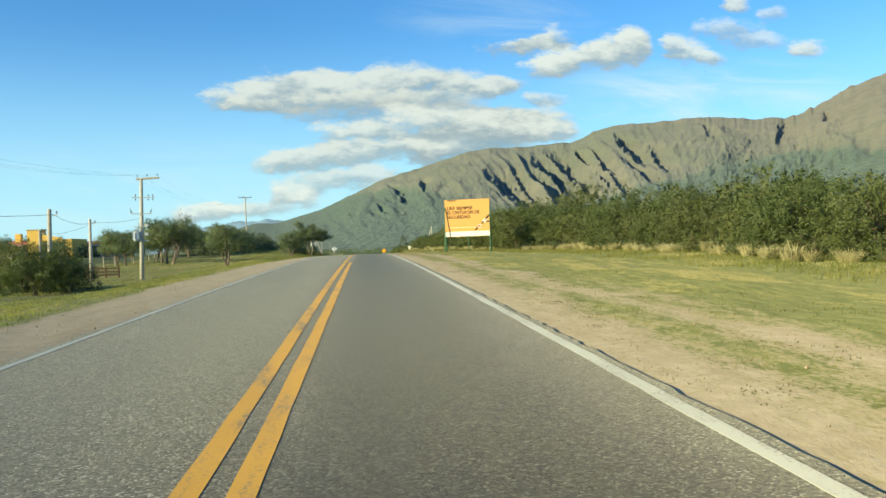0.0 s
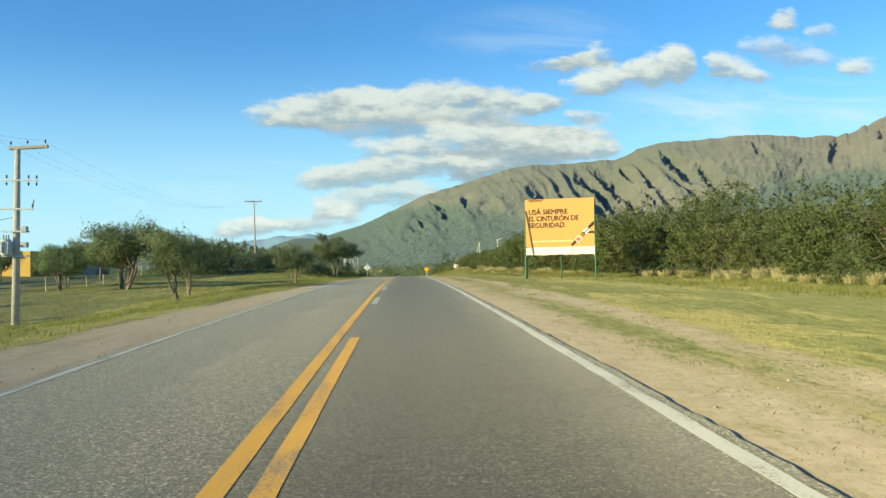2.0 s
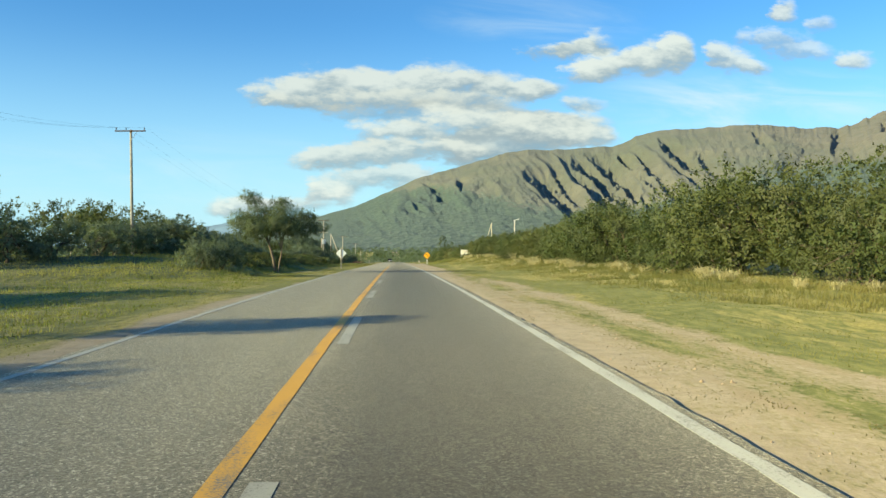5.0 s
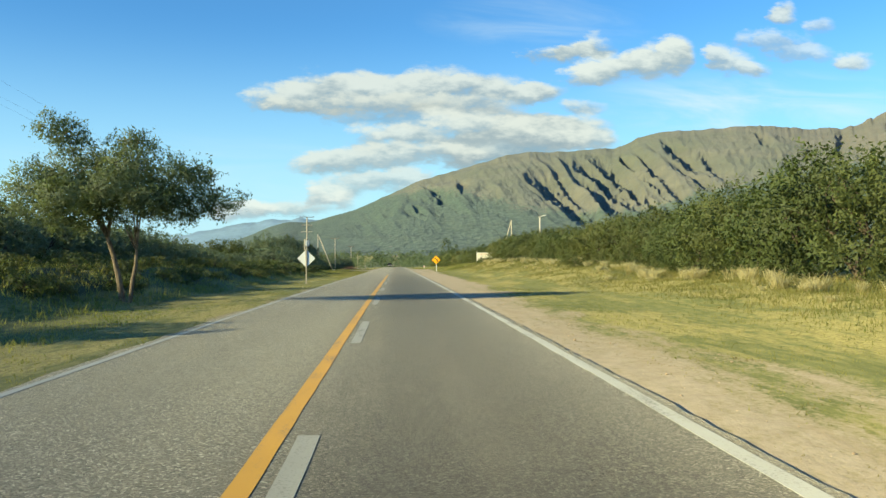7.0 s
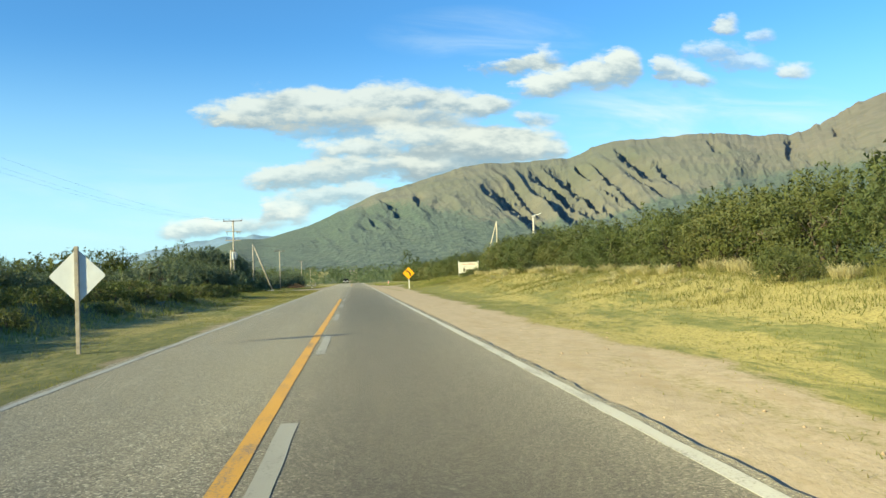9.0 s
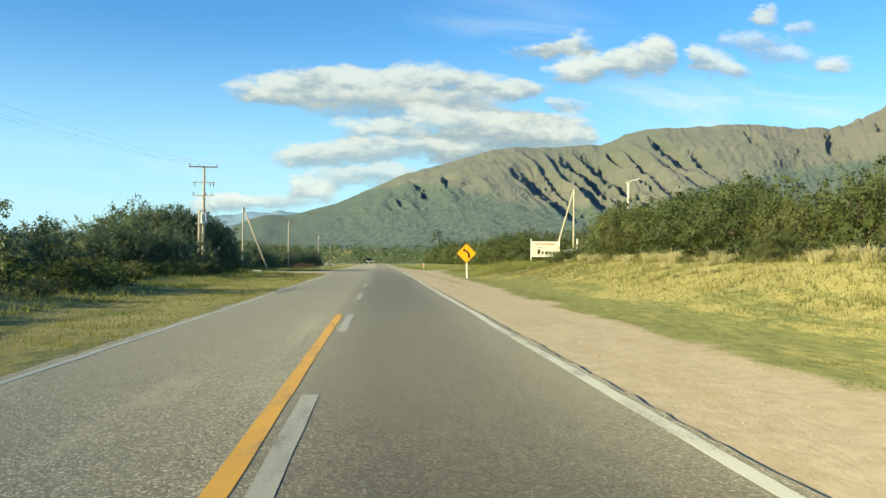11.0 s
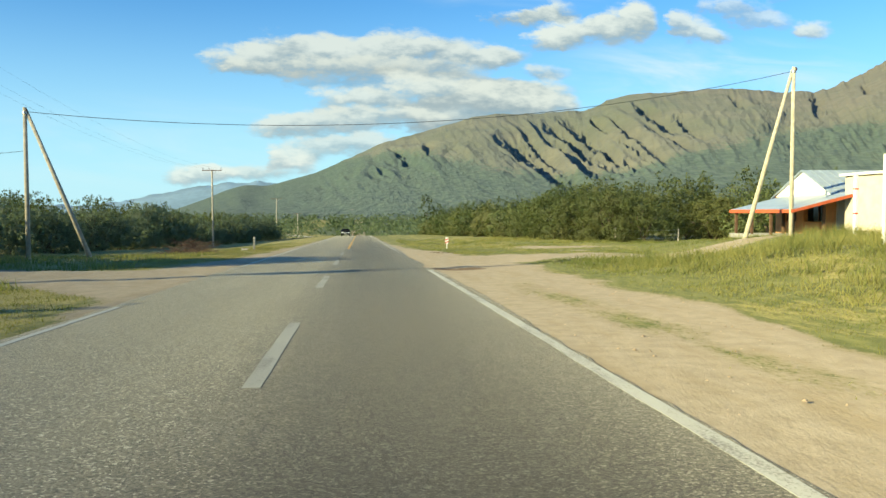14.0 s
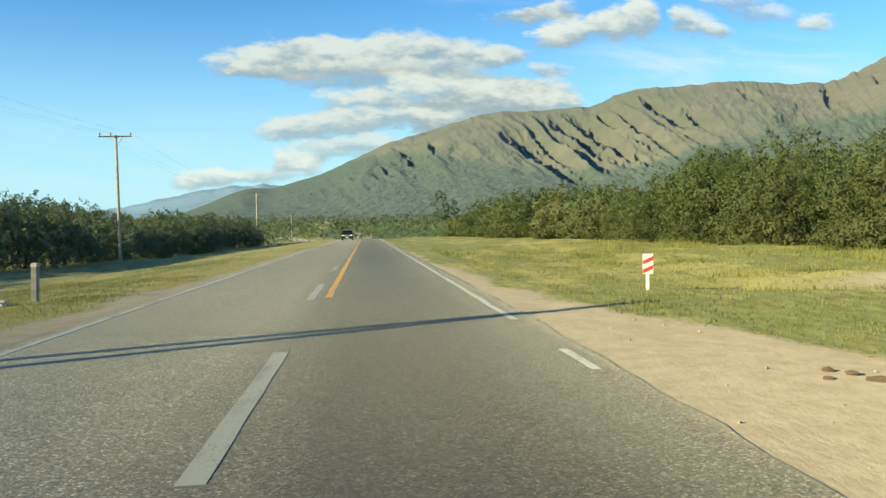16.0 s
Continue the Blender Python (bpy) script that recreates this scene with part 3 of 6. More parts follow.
# ---- mesh helpers ----


def mesh_from(name, verts, faces, mat, smooth=False):
    """A mesh from arrays: verts n x 3, faces m x 3 or m x 4."""
    me = bpy.data.meshes.new(name)
    verts, faces = np.asarray(verts, np.float32), np.asarray(faces, np.int32)
    n, k = faces.shape
    me.vertices.add(len(verts))
    me.vertices.foreach_set("co", verts.ravel())
    me.loops.add(n * k)
    me.loops.foreach_set("vertex_index", faces.ravel())
    me.polygons.add(n)
    me.polygons.foreach_set("loop_start", np.arange(0, n * k, k, dtype=np.int32))
    me.polygons.foreach_set("loop_total", np.full(n, k, np.int32))
    me.polygons.foreach_set("use_smooth", np.full(n, smooth))
    me.update(calc_edges=True)
    me.materials.append(mat)
    return me


def grid_faces(nu, nv):
    i = np.arange(nu * nv).reshape(nu, nv)
    return np.stack([i[:-1, :-1].ravel(), i[1:, :-1].ravel(), i[1:, 1:].ravel(), i[:-1, 1:].ravel()], 1)


def part(name, bm, mat, parent=None, label="", smooth=False):
    me = bpy.data.meshes.new(name)
    bmesh.ops.recalc_face_normals(bm, faces=bm.faces)
    if smooth:
        for fc in bm.faces:
            fc.smooth = True
    bm.to_mesh(me)
    bm.free()
    me.materials.append(MAT[mat] if isinstance(mat, str) else mat)
    ob = new(name, me)
    ob.parent = parent
    if label:
        ob["label"] = label
    return ob


def box(size, at=(0, 0, 0), turn=(0, 0, 0), bevel=0.0, bm=None):
    bm = bm or bmesh.new()
    made = bmesh.ops.create_cube(bm, size=1.0)["verts"]
    if bevel:
        edges = {e for v in made for e in v.link_edges}
        bmesh.ops.scale(bm, vec=size, verts=made)
        out = bmesh.ops.bevel(bm, geom=list(edges), offset=bevel, segments=2, affect="EDGES")
        made = list({v for v in out["verts"]} | {v for v in made if v.is_valid})
        bmesh.ops.transform(bm, matrix=pose(*at, *turn), verts=made)
    else:
        bmesh.ops.scale(bm, vec=size, verts=made)
        bmesh.ops.transform(bm, matrix=pose(*at, *turn), verts=made)
    return bm


def rod(p0, p1, r0, r1=None, segs=10, bm=None):
    bm = bm or bmesh.new()
    p0, p1 = Vector(p0), Vector(p1)
    way = p1 - p0
    m = Matrix.Translation((p0 + p1) / 2) @ way.to_track_quat("Z", "Y").to_matrix().to_4x4()
    bmesh.ops.create_cone(bm, cap_ends=True, segments=segs, radius1=r0, radius2=r0 if r1 is None else r1, depth=way.length, matrix=m)
    return bm


def empty(name, m, label, category, group=""):
    ob = new(name)
    ob.matrix_basis = m
    return tagged(ob, label, category, group)


def ground_at(x, y):
    return float(ground_z(np.array([x]), np.array([y]))[0])


def cable_mesh(name, p0, p1, sag, r, parent=None, mat="cable", n=24):
    p0, p1 = np.array(p0, float), np.array(p1, float)
    t = np.linspace(0, 1, n)
    c = p0 + (p1 - p0) * t[:, None]
    c[:, 2] -= sag * 4 * t * (1 - t)
    side = np.cross(p1 - p0, (0, 0, 1))
    side = side / np.linalg.norm(side) * r
    ring = np.array([side, (0, 0, r), -side, (0, 0, -r)])
    v = (c[:, None, :] + ring[None]).reshape(-1, 3)
    i = np.arange(n - 1)[:, None] * 4
    k = np.arange(4)[None]
    f = np.stack([(i + k).ravel(), (i + (k + 1) % 4).ravel(), (i + 4 + (k + 1) % 4).ravel(), (i + 4 + k).ravel()], 1)
    ob = new(name, mesh_from(name, v, f, MAT[mat], True))
    ob.parent = parent
    return ob


def letters(text, size, thick=0.0):
    """Text as a mesh in the xz plane, its lower left corner at the origin."""
    cu = bpy.data.curves.new("lettering", "FONT")
    cu.body, cu.size, cu.offset, cu.extrude = text, size, thick, 0.004
    ob = bpy.data.objects.new("lettering", cu)
    scene.collection.objects.link(ob)
    me = bpy.data.meshes.new_from_object(ob.evaluated_get(bpy.context.evaluated_depsgraph_get()))
    bpy.data.objects.remove(ob)
    me.transform(pose(0, 0, 0, 90, 0, 0))
    return me


# ---- the land ----


def build_ground():
    near = np.sort(np.concatenate([np.arange(-12, 18.01, 0.3), (3.38, 3.44, 3.5, 3.56, 3.68, 3.78)]))
    out = 0.5 * (1.16 ** np.arange(1, 47) - 1) / 0.16
    xs = np.concatenate([-12 - out[::-1], near, 18 + out])
    fy = 0.5 * (1.1 ** np.arange(1, 72) - 1) / 0.1
    ys = np.concatenate([np.array([-3000.0, -1800, -1000, -550, -300, -180]), np.arange(-120, -6, 6.0), np.arange(-6, 312, 0.66), 312 + fy])
    ys = ys[ys < 4700]
    X, Y = np.meshgrid(xs, ys, indexing="ij")
    Z = ground_z(X, Y)
    me = mesh_from("ground", np.stack([X, Y, Z], -1).reshape(-1, 3), grid_faces(len(xs), len(ys)), MAT["ground"], True)
    for name, fn in (("dirt", dirt_mask), ("dry", dry_mask), ("wild", wild_mask)):
        a = me.attributes.new(name, "FLOAT", "POINT")
        a.data.foreach_set("value", fn(X, Y).ravel().astype(np.float32))
    tagged(new("ground", me), "sandy shoulders and yellow-green grass verges sloping beside the road", "ground", kind="structure")


def strip(name, x0, x1, y0, y1, lift, mat, parent, label="", step=2.0, ragged=0.0):
    n = max(2, int((y1 - y0) / step) + 1)
    y = np.linspace(y0, y1, n)
    rng = np.random.RandomState(int(abs(x0 * 31 + y0 * 7)) % 9999)
    a, b = np.full(n, x0) + ragged * (rng.rand(n) - 0.5), np.full(n, x1) + ragged * (rng.rand(n) - 0.5)
    z = road_z(y) + lift
    off = bend(y)
    top = [np.stack([a + off, y, z], 1), np.stack([b + off, y, z], 1)]
    low = [np.stack([b + off, y, z - 0.03], 1), np.stack([a + off, y, z - 0.03], 1)]
    v = np.stack(top + low, 1).reshape(-1, 3)
    i = np.arange(n - 1)[:, None] * 4
    k = np.arange(4)[None]
    f = np.stack([(i + k).ravel(), (i + (k + 1) % 4).ravel(), (i + 4 + (k + 1) % 4).ravel(), (i + 4 + k).ravel()], 1)
    f = np.concatenate([f, [[0, 3, 2, 1], [n * 4 - 4, n * 4 - 3, n * 4 - 2, n * 4 - 1]]])
    ob = new(name, mesh_from(name, v, f, MAT[mat]))
    ob.parent = parent
    if label:
        ob["label"] = label
    return ob


def build_road():
    y = np.concatenate([np.array([-600.0, -400, -250, -180, -140]), np.arange(-120, -4, 4.0), np.arange(-4, 320, 0.25), np.arange(320, 580, 2.0)])
    rough = (fbm(y * 0.9, y * 0 + 3) - 0.5) * 0.22 + (fbm(y * 3.1, y * 0 + 8) - 0.5) * 0.08
    rough2 = (fbm(y * 0.8, y * 0 + 30) - 0.5) * 0.2 + (fbm(y * 2.7, y * 0 + 50) - 0.5) * 0.08
    bite = 0.2 * np.exp(-(((y - 273.0) / 7.0) ** 2)) + 0.3 * np.exp(-(((y - 263.2) / 1.2) ** 2))
    right, left = 3.42 + 0.14 * sstep((y - 244) / 8) + rough * 0.3 + (fbm(y * 5.3, y * 0 + 61, 3) - 0.5) * 0.09 - bite, -3.42 + rough2
    cols = [left - 0.04, left, np.full_like(y, -1.7), np.full_like(y, 0.0), np.full_like(y, 1.7), right, right + 0.03]
    drop = [-0.12, 0, 0.0, 0.0, 0.0, 0, -0.1]
    z = road_z(y)
    v = np.stack([np.stack([c + bend(y), y, z + d], 1) for c, d in zip(cols, drop)], 0).reshape(-1, 3)
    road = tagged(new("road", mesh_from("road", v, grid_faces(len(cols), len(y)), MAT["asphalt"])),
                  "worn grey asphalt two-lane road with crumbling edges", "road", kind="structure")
    # double yellow line, of which the near one gives way to dashes
    strip("yellow_line", -0.205, -0.04, -60, 199.4, 0.004, "yellow_paint", road, "solid yellow no-passing line", ragged=0.012, step=0.8)
    strip("yellow_line", 0.105, 0.27, -60, 44.0, 0.004, "yellow_paint", road, "solid yellow no-passing line", ragged=0.012, step=0.8)
    strip("yellow_line", 0.205, 0.345, 289.3, 500, 0.004, "yellow_paint", road, "solid yellow no-passing line", ragged=0.012, step=0.8)
    for k in range(32):
        e = 58.57 + 11.75 * k
        x = 0.14 if e < 235 else 0.08 if e < 288 else -0.08
        strip("lane_dash", x - 0.085, x + 0.085, e - 4.8, e, 0.004, "worn_paint", road, "white dashed centre line", ragged=0.012, step=0.7)
    strip("edge_line", 3.16, 3.31, -60, 198.0, 0.004, "white_paint", road, "white edge line", ragged=0.02, step=0.6)
    strip("edge_line", 3.2, 3.35, 198.0, 226.0, 0.004, "white_paint", road, "white edge line", ragged=0.02, step=0.6)
    strip("edge_line", 3.24, 3.39, 226.0, 260.9, 0.004, "white_paint", road, "white edge line", ragged=0.02, step=0.6)
    strip("edge_line", 3.19, 3.295, 280.0, 281.3, 0.004, "white_paint", road, "white edge line", ragged=0.02, step=0.4)
    strip("edge_line", 3.19, 3.295, 284.3, 540, 0.004, "white_paint", road, "white edge line", ragged=0.02, step=0.6)
    strip("edge_line", -3.3, -3.19, -60, 249.4, 0.004, "white_paint", road, "white edge line", ragged=0.02, step=0.6)
    strip("edge_line", -3.3, -3.19, 264.6, 540, 0.004, "white_paint", road, "white edge line", ragged=0.02, step=0.6)


RIDGE = ((-0.6, -0.01), (-0.22, 0.0), (-0.17, 0.018), (-0.15, 0.027), (-0.125, 0.033), (-0.109, 0.029), (-0.081, 0.037), (-0.045, 0.048), (-0.01, 0.0635), (0.026, 0.08),
         (0.083, 0.0965), (0.133, 0.1115), (0.155, 0.1155), (0.205, 0.117), (0.278, 0.123), (0.305, 0.137), (0.336, 0.143), (0.395, 0.146), (0.461, 0.151), (0.513, 0.147),
         (0.565, 0.147), (0.605, 0.163), (0.645, 0.183), (0.7, 0.203), (0.8, 0.22), (1.1, 0.25))


# gullies of the flank, placed to fit the camera's view beside the side track: top (bearing, rise), foot (bearing,
# rise), breadth
GULLIES = ((0.045, 0.080, 0.061, 0.062, 0.0065), (0.079, 0.090, 0.082, 0.072, 0.0058), (0.023, 0.057, 0.032, 0.046, 0.0036), (0.173, 0.097, 0.254, 0.041, 0.0094), (0.195, 0.099, 0.254, 0.046, 0.0072),
           (0.233, 0.112, 0.318, 0.060, 0.0101), (0.238, 0.096, 0.298, 0.052, 0.0079), (0.256, 0.118, 0.339, 0.066, 0.0101), (0.295, 0.121, 0.316, 0.109, 0.0058), (0.319, 0.125, 0.353, 0.099, 0.0050),
           (0.297, 0.106, 0.328, 0.084, 0.0036), (0.331, 0.102, 0.377, 0.068, 0.0050), (0.346, 0.099, 0.390, 0.069, 0.0058), (0.356, 0.139, 0.398, 0.107, 0.0065), (0.368, 0.116, 0.426, 0.084, 0.0043),
           (0.405, 0.127, 0.437, 0.101, 0.0058), (0.476, 0.153, 0.497, 0.137, 0.0043), (0.594, 0.153, 0.604, 0.127, 0.0050), (0.665, 0.169, 0.674, 0.156, 0.0050))


# how high the scrub climbs: bearing, rise
WOODLINE = ((-0.107, -0.036, 0.035, 0.105, 0.176, 0.247, 0.317, 0.388, 0.438, 0.53, 0.6, 0.65, 0.9),
            (0.075, 0.064, 0.079, 0.073, 0.054, 0.052, 0.058, 0.066, 0.083, 0.1, 0.109, 0.118, 0.128))


def build_mountains():
    u = np.concatenate([np.linspace(-0.45, -0.06, 70)[:-1], np.linspace(-0.06, 0.64, 640)[:-1], np.linspace(0.64, 1.0, 110)])
    ns = 165
    s = np.concatenate([np.linspace(0, 1, ns - 14), 1 + np.linspace(0.02, 0.25, 14)])
    U, S = np.meshgrid(u, s, indexing="ij")
    k = np.array(RIDGE)
    v = sum(np.interp(U + d, k[:, 0], k[:, 1]) for d in (-0.008, -0.004, 0, 0.004, 0.008)) / 5
    crest = (0.15 + 0.85 * sstep((S - 0.78) / 0.2)) * np.clip(v / 0.08, 0, 1)
    v = v + 0.0034 * (fbm(U * 38, U * 0 + 4, 4) - 0.5) * crest
    v = v + (0.0022 + 0.0035 * sstep((U - 0.38) / 0.12)) * (fbm(U * 120, U * 0 + 11, 4) - 0.5) * crest
    far = 4350 - 1500 * sstep((U - 0.15) / 0.9)
    near = 950 - 150 * sstep(U / 0.6)
    Y = near + (far - near) * S
    X = U * Y
    ridge = v * far + 2
    g = np.where(S <= 1, S ** 1.25, 1 - (S - 1) * 1.2)
    env = np.clip(4 * S * (1 - S), 0, 1) ** 0.7 * np.clip(ridge / 450, 0, 1)
    base = road_z(near) - 6
    Z = base + (ridge - base) * g
    # bearing and rise from the camera position that the gullies are fitted to
    B, R = X / (Y - 253.9), (Z - -1.0) / (Y - 253.9)
    wig = (fbm(B * 55, R * 60, 3) - 0.5)
    fray = (fbm(B * 190 + 3, R * 190, 3) - 0.5)
    cut = 0
    for u0, v0, u1, v1, w in GULLIES:
        w = w * (2.9 if 0.1 < u0 < 0.45 else 1.7)
        a = (v0 - R) / (v0 - v1)
        d = B - (u0 + (u1 - u0) * a) + w * 0.5 + wig * 0.012 + fray * 0.009
        on = sstep((a + 0.15) / 0.35) * (1 - sstep((a - 0.8) / 0.6))
        fall = (0.5 * np.clip(d / w, 0, 1) + 0.5 * sstep(d / w)) * (1 - sstep((d - w) / (w * 1.5 + 0.005)))
        lip = np.exp(-((d + 0.003) / 0.004) ** 2) * 0.2
        cut = np.minimum(cut, -on * (fall - lip) * w * (Y - 250) * (0.58 + 0.4 * wig + 0.4 * fray))
    Z = Z + cut
    # lesser ribs beside them, at two spacings
    slant = B + 1.37 * R
    for k, (many, deep) in enumerate(((34, 22), (71, 5))):
        q = slant * many + fbm(B * 14 + k, R * 9, 3) * 1.6
        ph = q - np.floor(q)
        saw = np.where(ph < 0.35, -ph / 0.35, -(1 - ph) / 0.65) + 0.5
        zone = sstep((1 - S) / 0.2) * sstep((B - 0.13) / 0.06) * (1 - 0.9 * sstep((B - 0.36) / 0.08)) * sstep((R - 0.04) / 0.03)
        Z = Z + env * zone * saw * deep * np.clip(fbm(B * 24 + 5 + k, R * 30, 2) * 2.2 - 0.5, 0, 1)
    # broad spurs that run down to the valley, the ground between them eaten away
    q2 = B * 11 + S * 2.0 + fbm(U * 6 + 7, S * 3) * 1.6
    ph2 = q2 - np.floor(q2)
    saw2 = np.where(ph2 < 0.65, ph2 / 0.65, (1 - ph2) / 0.35) - 0.5
    calm = 1 - 0.8 * sstep((U - 0.1) / 0.06) * (1 - sstep((U - 0.42) / 0.06))
    Z = Z + env * saw2 * 16 * (0.3 + fbm(U * 9, S * 3 + 5)) * calm * sstep((S - 0.05) / 0.5)
    for many, deep in ((26, 20), (62, 9), (150, 5)):
        ridged = 1 - np.abs(2 * fbm(B * many + R * many * 0.9 + 13, R * many * 1.15 - B * many * 0.35 + 4, 2) - 1)
        Z = Z + env * (ridged - 0.75) * deep * (0.55 + 0.15 * sstep((U - 0.4) / 0.15) + 0.35 * (1 - sstep((U - 0.02) / 0.14))) * sstep((S - 0.1) / 0.3)
    verts = np.stack([X, Y, Z], -1).reshape(-1, 3)
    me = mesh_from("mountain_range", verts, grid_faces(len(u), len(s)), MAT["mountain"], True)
    line = np.interp(B, WOODLINE[0], WOODLINE[1])
    wood = np.clip(0.5 + (line - R) / 0.026 + np.clip(-cut / 90, 0, 0.22), 0, 1)
    me.attributes.new("wood", "FLOAT", "POINT").data.foreach_set("value", wood.ravel().astype(np.float32))
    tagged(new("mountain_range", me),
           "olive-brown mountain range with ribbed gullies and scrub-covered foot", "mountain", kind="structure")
    # hills beyond the left end, distance haze painted into their pale blue base colour
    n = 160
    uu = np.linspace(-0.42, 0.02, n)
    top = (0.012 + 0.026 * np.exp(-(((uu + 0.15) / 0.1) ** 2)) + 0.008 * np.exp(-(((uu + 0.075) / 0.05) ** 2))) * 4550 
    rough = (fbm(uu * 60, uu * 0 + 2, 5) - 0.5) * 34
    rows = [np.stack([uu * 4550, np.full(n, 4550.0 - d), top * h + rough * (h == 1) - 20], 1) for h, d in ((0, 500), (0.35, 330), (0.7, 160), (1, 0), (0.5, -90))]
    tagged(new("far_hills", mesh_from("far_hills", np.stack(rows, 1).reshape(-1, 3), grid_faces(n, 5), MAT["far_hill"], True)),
           "hills on the horizon in a painted haze blue", "hills", kind="structure")


build_ground()
build_road()
build_mountains()

# ---- things: billboard and signs ----


def flat_text(name, text, x, z, width, height, mat, parent, y=-0.014, thick=0.011):
    me = letters(text, 1.0)
    co = np.empty(len(me.vertices) * 3, np.float32)
    me.vertices.foreach_get("co", co)
    co = co.reshape(-1, 3)
    lo, hi = co.min(0), co.max(0)
    cap = 0.7
    me.transform(Matrix.Diagonal((width / (hi[0] - lo[0]), 1, height / cap, 1)) @ Matrix.Translation((-lo[0], 0, 0)))
    bm = bmesh.new()
    for dx, dz, dy in ((0, 0, 0), (thick, 0, 0.0006), (-thick, 0, 0.0012), (0, thick, 0.0018), (0, -thick, 0.0024)):
        if dy == 0 or thick:
            n0 = len(bm.verts)
            bm.from_mesh(me)
            bm.verts.ensure_lookup_table()
            bmesh.ops.translate(bm, vec=(dx, dy, dz), verts=bm.verts[n0:])
    bm.to_mesh(me)
    bm.free()
    me.materials.clear()
    me.materials.append(MAT[mat])
    ob = new(name, me)
    ob.matrix_basis = pose(x, y, z)
    ob.parent = parent
    return ob


def build_billboard():
    b = empty("billboard", pose(12.6, 88.6, 2.06, 0, 0, -14.5) @ Matrix.Diagonal((1.04, 1.04, 1.04, 1)), "yellow road safety billboard on green steel trestles in the grass", "billboard")
    W, H = 4.85, 4.0
    bm = bmesh.new()
    # printed sheet with a slightly wavy lower edge
    n = 24
    cols = []
    for i in range(n + 1):
        x = -W / 2 + W * i / n
        low = 0.02 + 0.03 * math.sin(i * 1.7) + 0.02 * math.sin(i * 0.6 + 1)
        cols.append([bm.verts.new((x, yy, z)) for yy in (-0.006, 0.03) for z in (low, 0.62, H)])
    for a, c in zip(cols, cols[1:]):
        for k in (0, 1):
            bm.faces.new((a[k], c[k], c[k + 1], a[k + 1]))
            bm.faces.new((a[k + 3], a[k + 4], c[k + 4], c[k + 3]))
        bm.faces.new((a[2], c[2], c[5], a[5]))
        bm.faces.new((a[0], a[3], c[3], c[0]))
    for e in (cols[0], cols[-1]):
        bm.faces.new((e[0], e[1], e[4], e[3]))
        bm.faces.new((e[1], e[2], e[5], e[4]))
    panel = part("panel", bm, "billboard", b, "yellow printed sheet")
    part("band", box((W - 0.02, 0.004, 0.52), (0, -0.010, 0.31)), "white", panel, "white strip along the foot")
    flat_text("headline", "USÁ SIEMPRE", -2.16, 2.92, 2.72, 0.345, "print_brown", panel)
    flat_text("headline", "EL CINTURÓN DE", -2.16, 2.45, 3.47, 0.345, "print_brown", panel)
    flat_text("headline", "SEGURIDAD.", -2.16, 1.97, 2.57, 0.345, "print_brown", panel)
    for i in range(9):
        part("stripe", box((0.05, 0.004, 0.19), (-2.1 + i * 0.11, -0.010, 3.9), (0, 36, 0)), "black", panel)
    # seat belt with its buckle
    belt = part("belt_print", box((0.2, 0.004, 1.0), (2.08, -0.010, 1.95), (0, 47, 0)), "print_brown", panel, "dark printed belt")
    part("belt_print", box((0.17, 0.004, 0.62), (1.03, -0.010, 0.88), (0, 47, 0)), "print_brown", panel, "dark printed belt")
    part("belt_print", box((0.5, 0.004, 0.16), (2.16, -0.010, 1.57), (0, 4, 0)), "print_brown", panel, "dark printed belt")
    part("buckle_print", box((0.3, 0.004, 0.42), (1.86, -0.015, 1.68), (0, 47, 0)), "white", panel, "white printed buckle")
    part("buckle_print", box((0.07, 0.004, 0.34), (1.8, -0.020, 1.63), (0, 47, 0)), "print_brown", panel)
    part("buckle_print", box((0.07, 0.004, 0.3), (1.93, -0.020, 1.76), (0, 47, 0)), "print_brown", panel)
    part("buckle_print", box((0.24, 0.004, 0.24), (1.62, -0.014, 1.43), (0, 47, 0)), "print_brown", panel)
    part("buckle_print", box((0.1, 0.004, 0.1), (1.62, -0.019, 1.43), (0, 47, 0)), "billboard", panel)
    part("buckle_print", box((0.34, 0.004, 0.4), (1.28, -0.015, 1.1), (0, 47, 0)), "white", panel, "white printed latch")
    part("buckle_print", box((0.26, 0.004, 0.28), (1.28, -0.020, 1.1), (0, 47, 0)), "print_pink", panel, "red printed latch")
    for x, w in ((-1.75, 0.45), (-1.12, 0.65), (-0.45, 0.5), (0.14, 0.52), (0.68, 0.36)):
        part("small_print", box((w, 0.004, 0.07), (x, -0.010, 1.0)), "print_pale", panel, "pale line of small print")
    part("small_print", box((0.18, 0.004, 0.16), (0.85, -0.014, 0.33)), "print_grey", panel)
    for x, w, z in ((1.25, 0.4, 0.36), (1.25, 0.3, 0.26), (1.85, 0.5, 0.33), (-1.9, 0.7, 0.33)):
        part("small_print", box((w, 0.004, 0.05), (x, -0.014, z)), "print_grey", panel)
    # back frame and trestles
    for z in (0.35, 1.3, 2.3, 3.3):
        part("rail", box((W - 0.1, 0.05, 0.06), (0, 0.06, z)), "green_steel", b)
    for s in (-1, 1):
        x = s * 2.43
        foot = (ground_at(12.6 + x, 88.6 - x * 0.25) - 2.1) / 1.04
        part("front_leg", rod((x + 0.02, -0.75, foot), (x, -0.08, 3.2), 0.05, 0.04, 8), "green_steel", b)
        part("upright", rod((x, 0.1, foot), (x, 0.1, 3.9), 0.05, 0.05, 8), "green_steel", b)
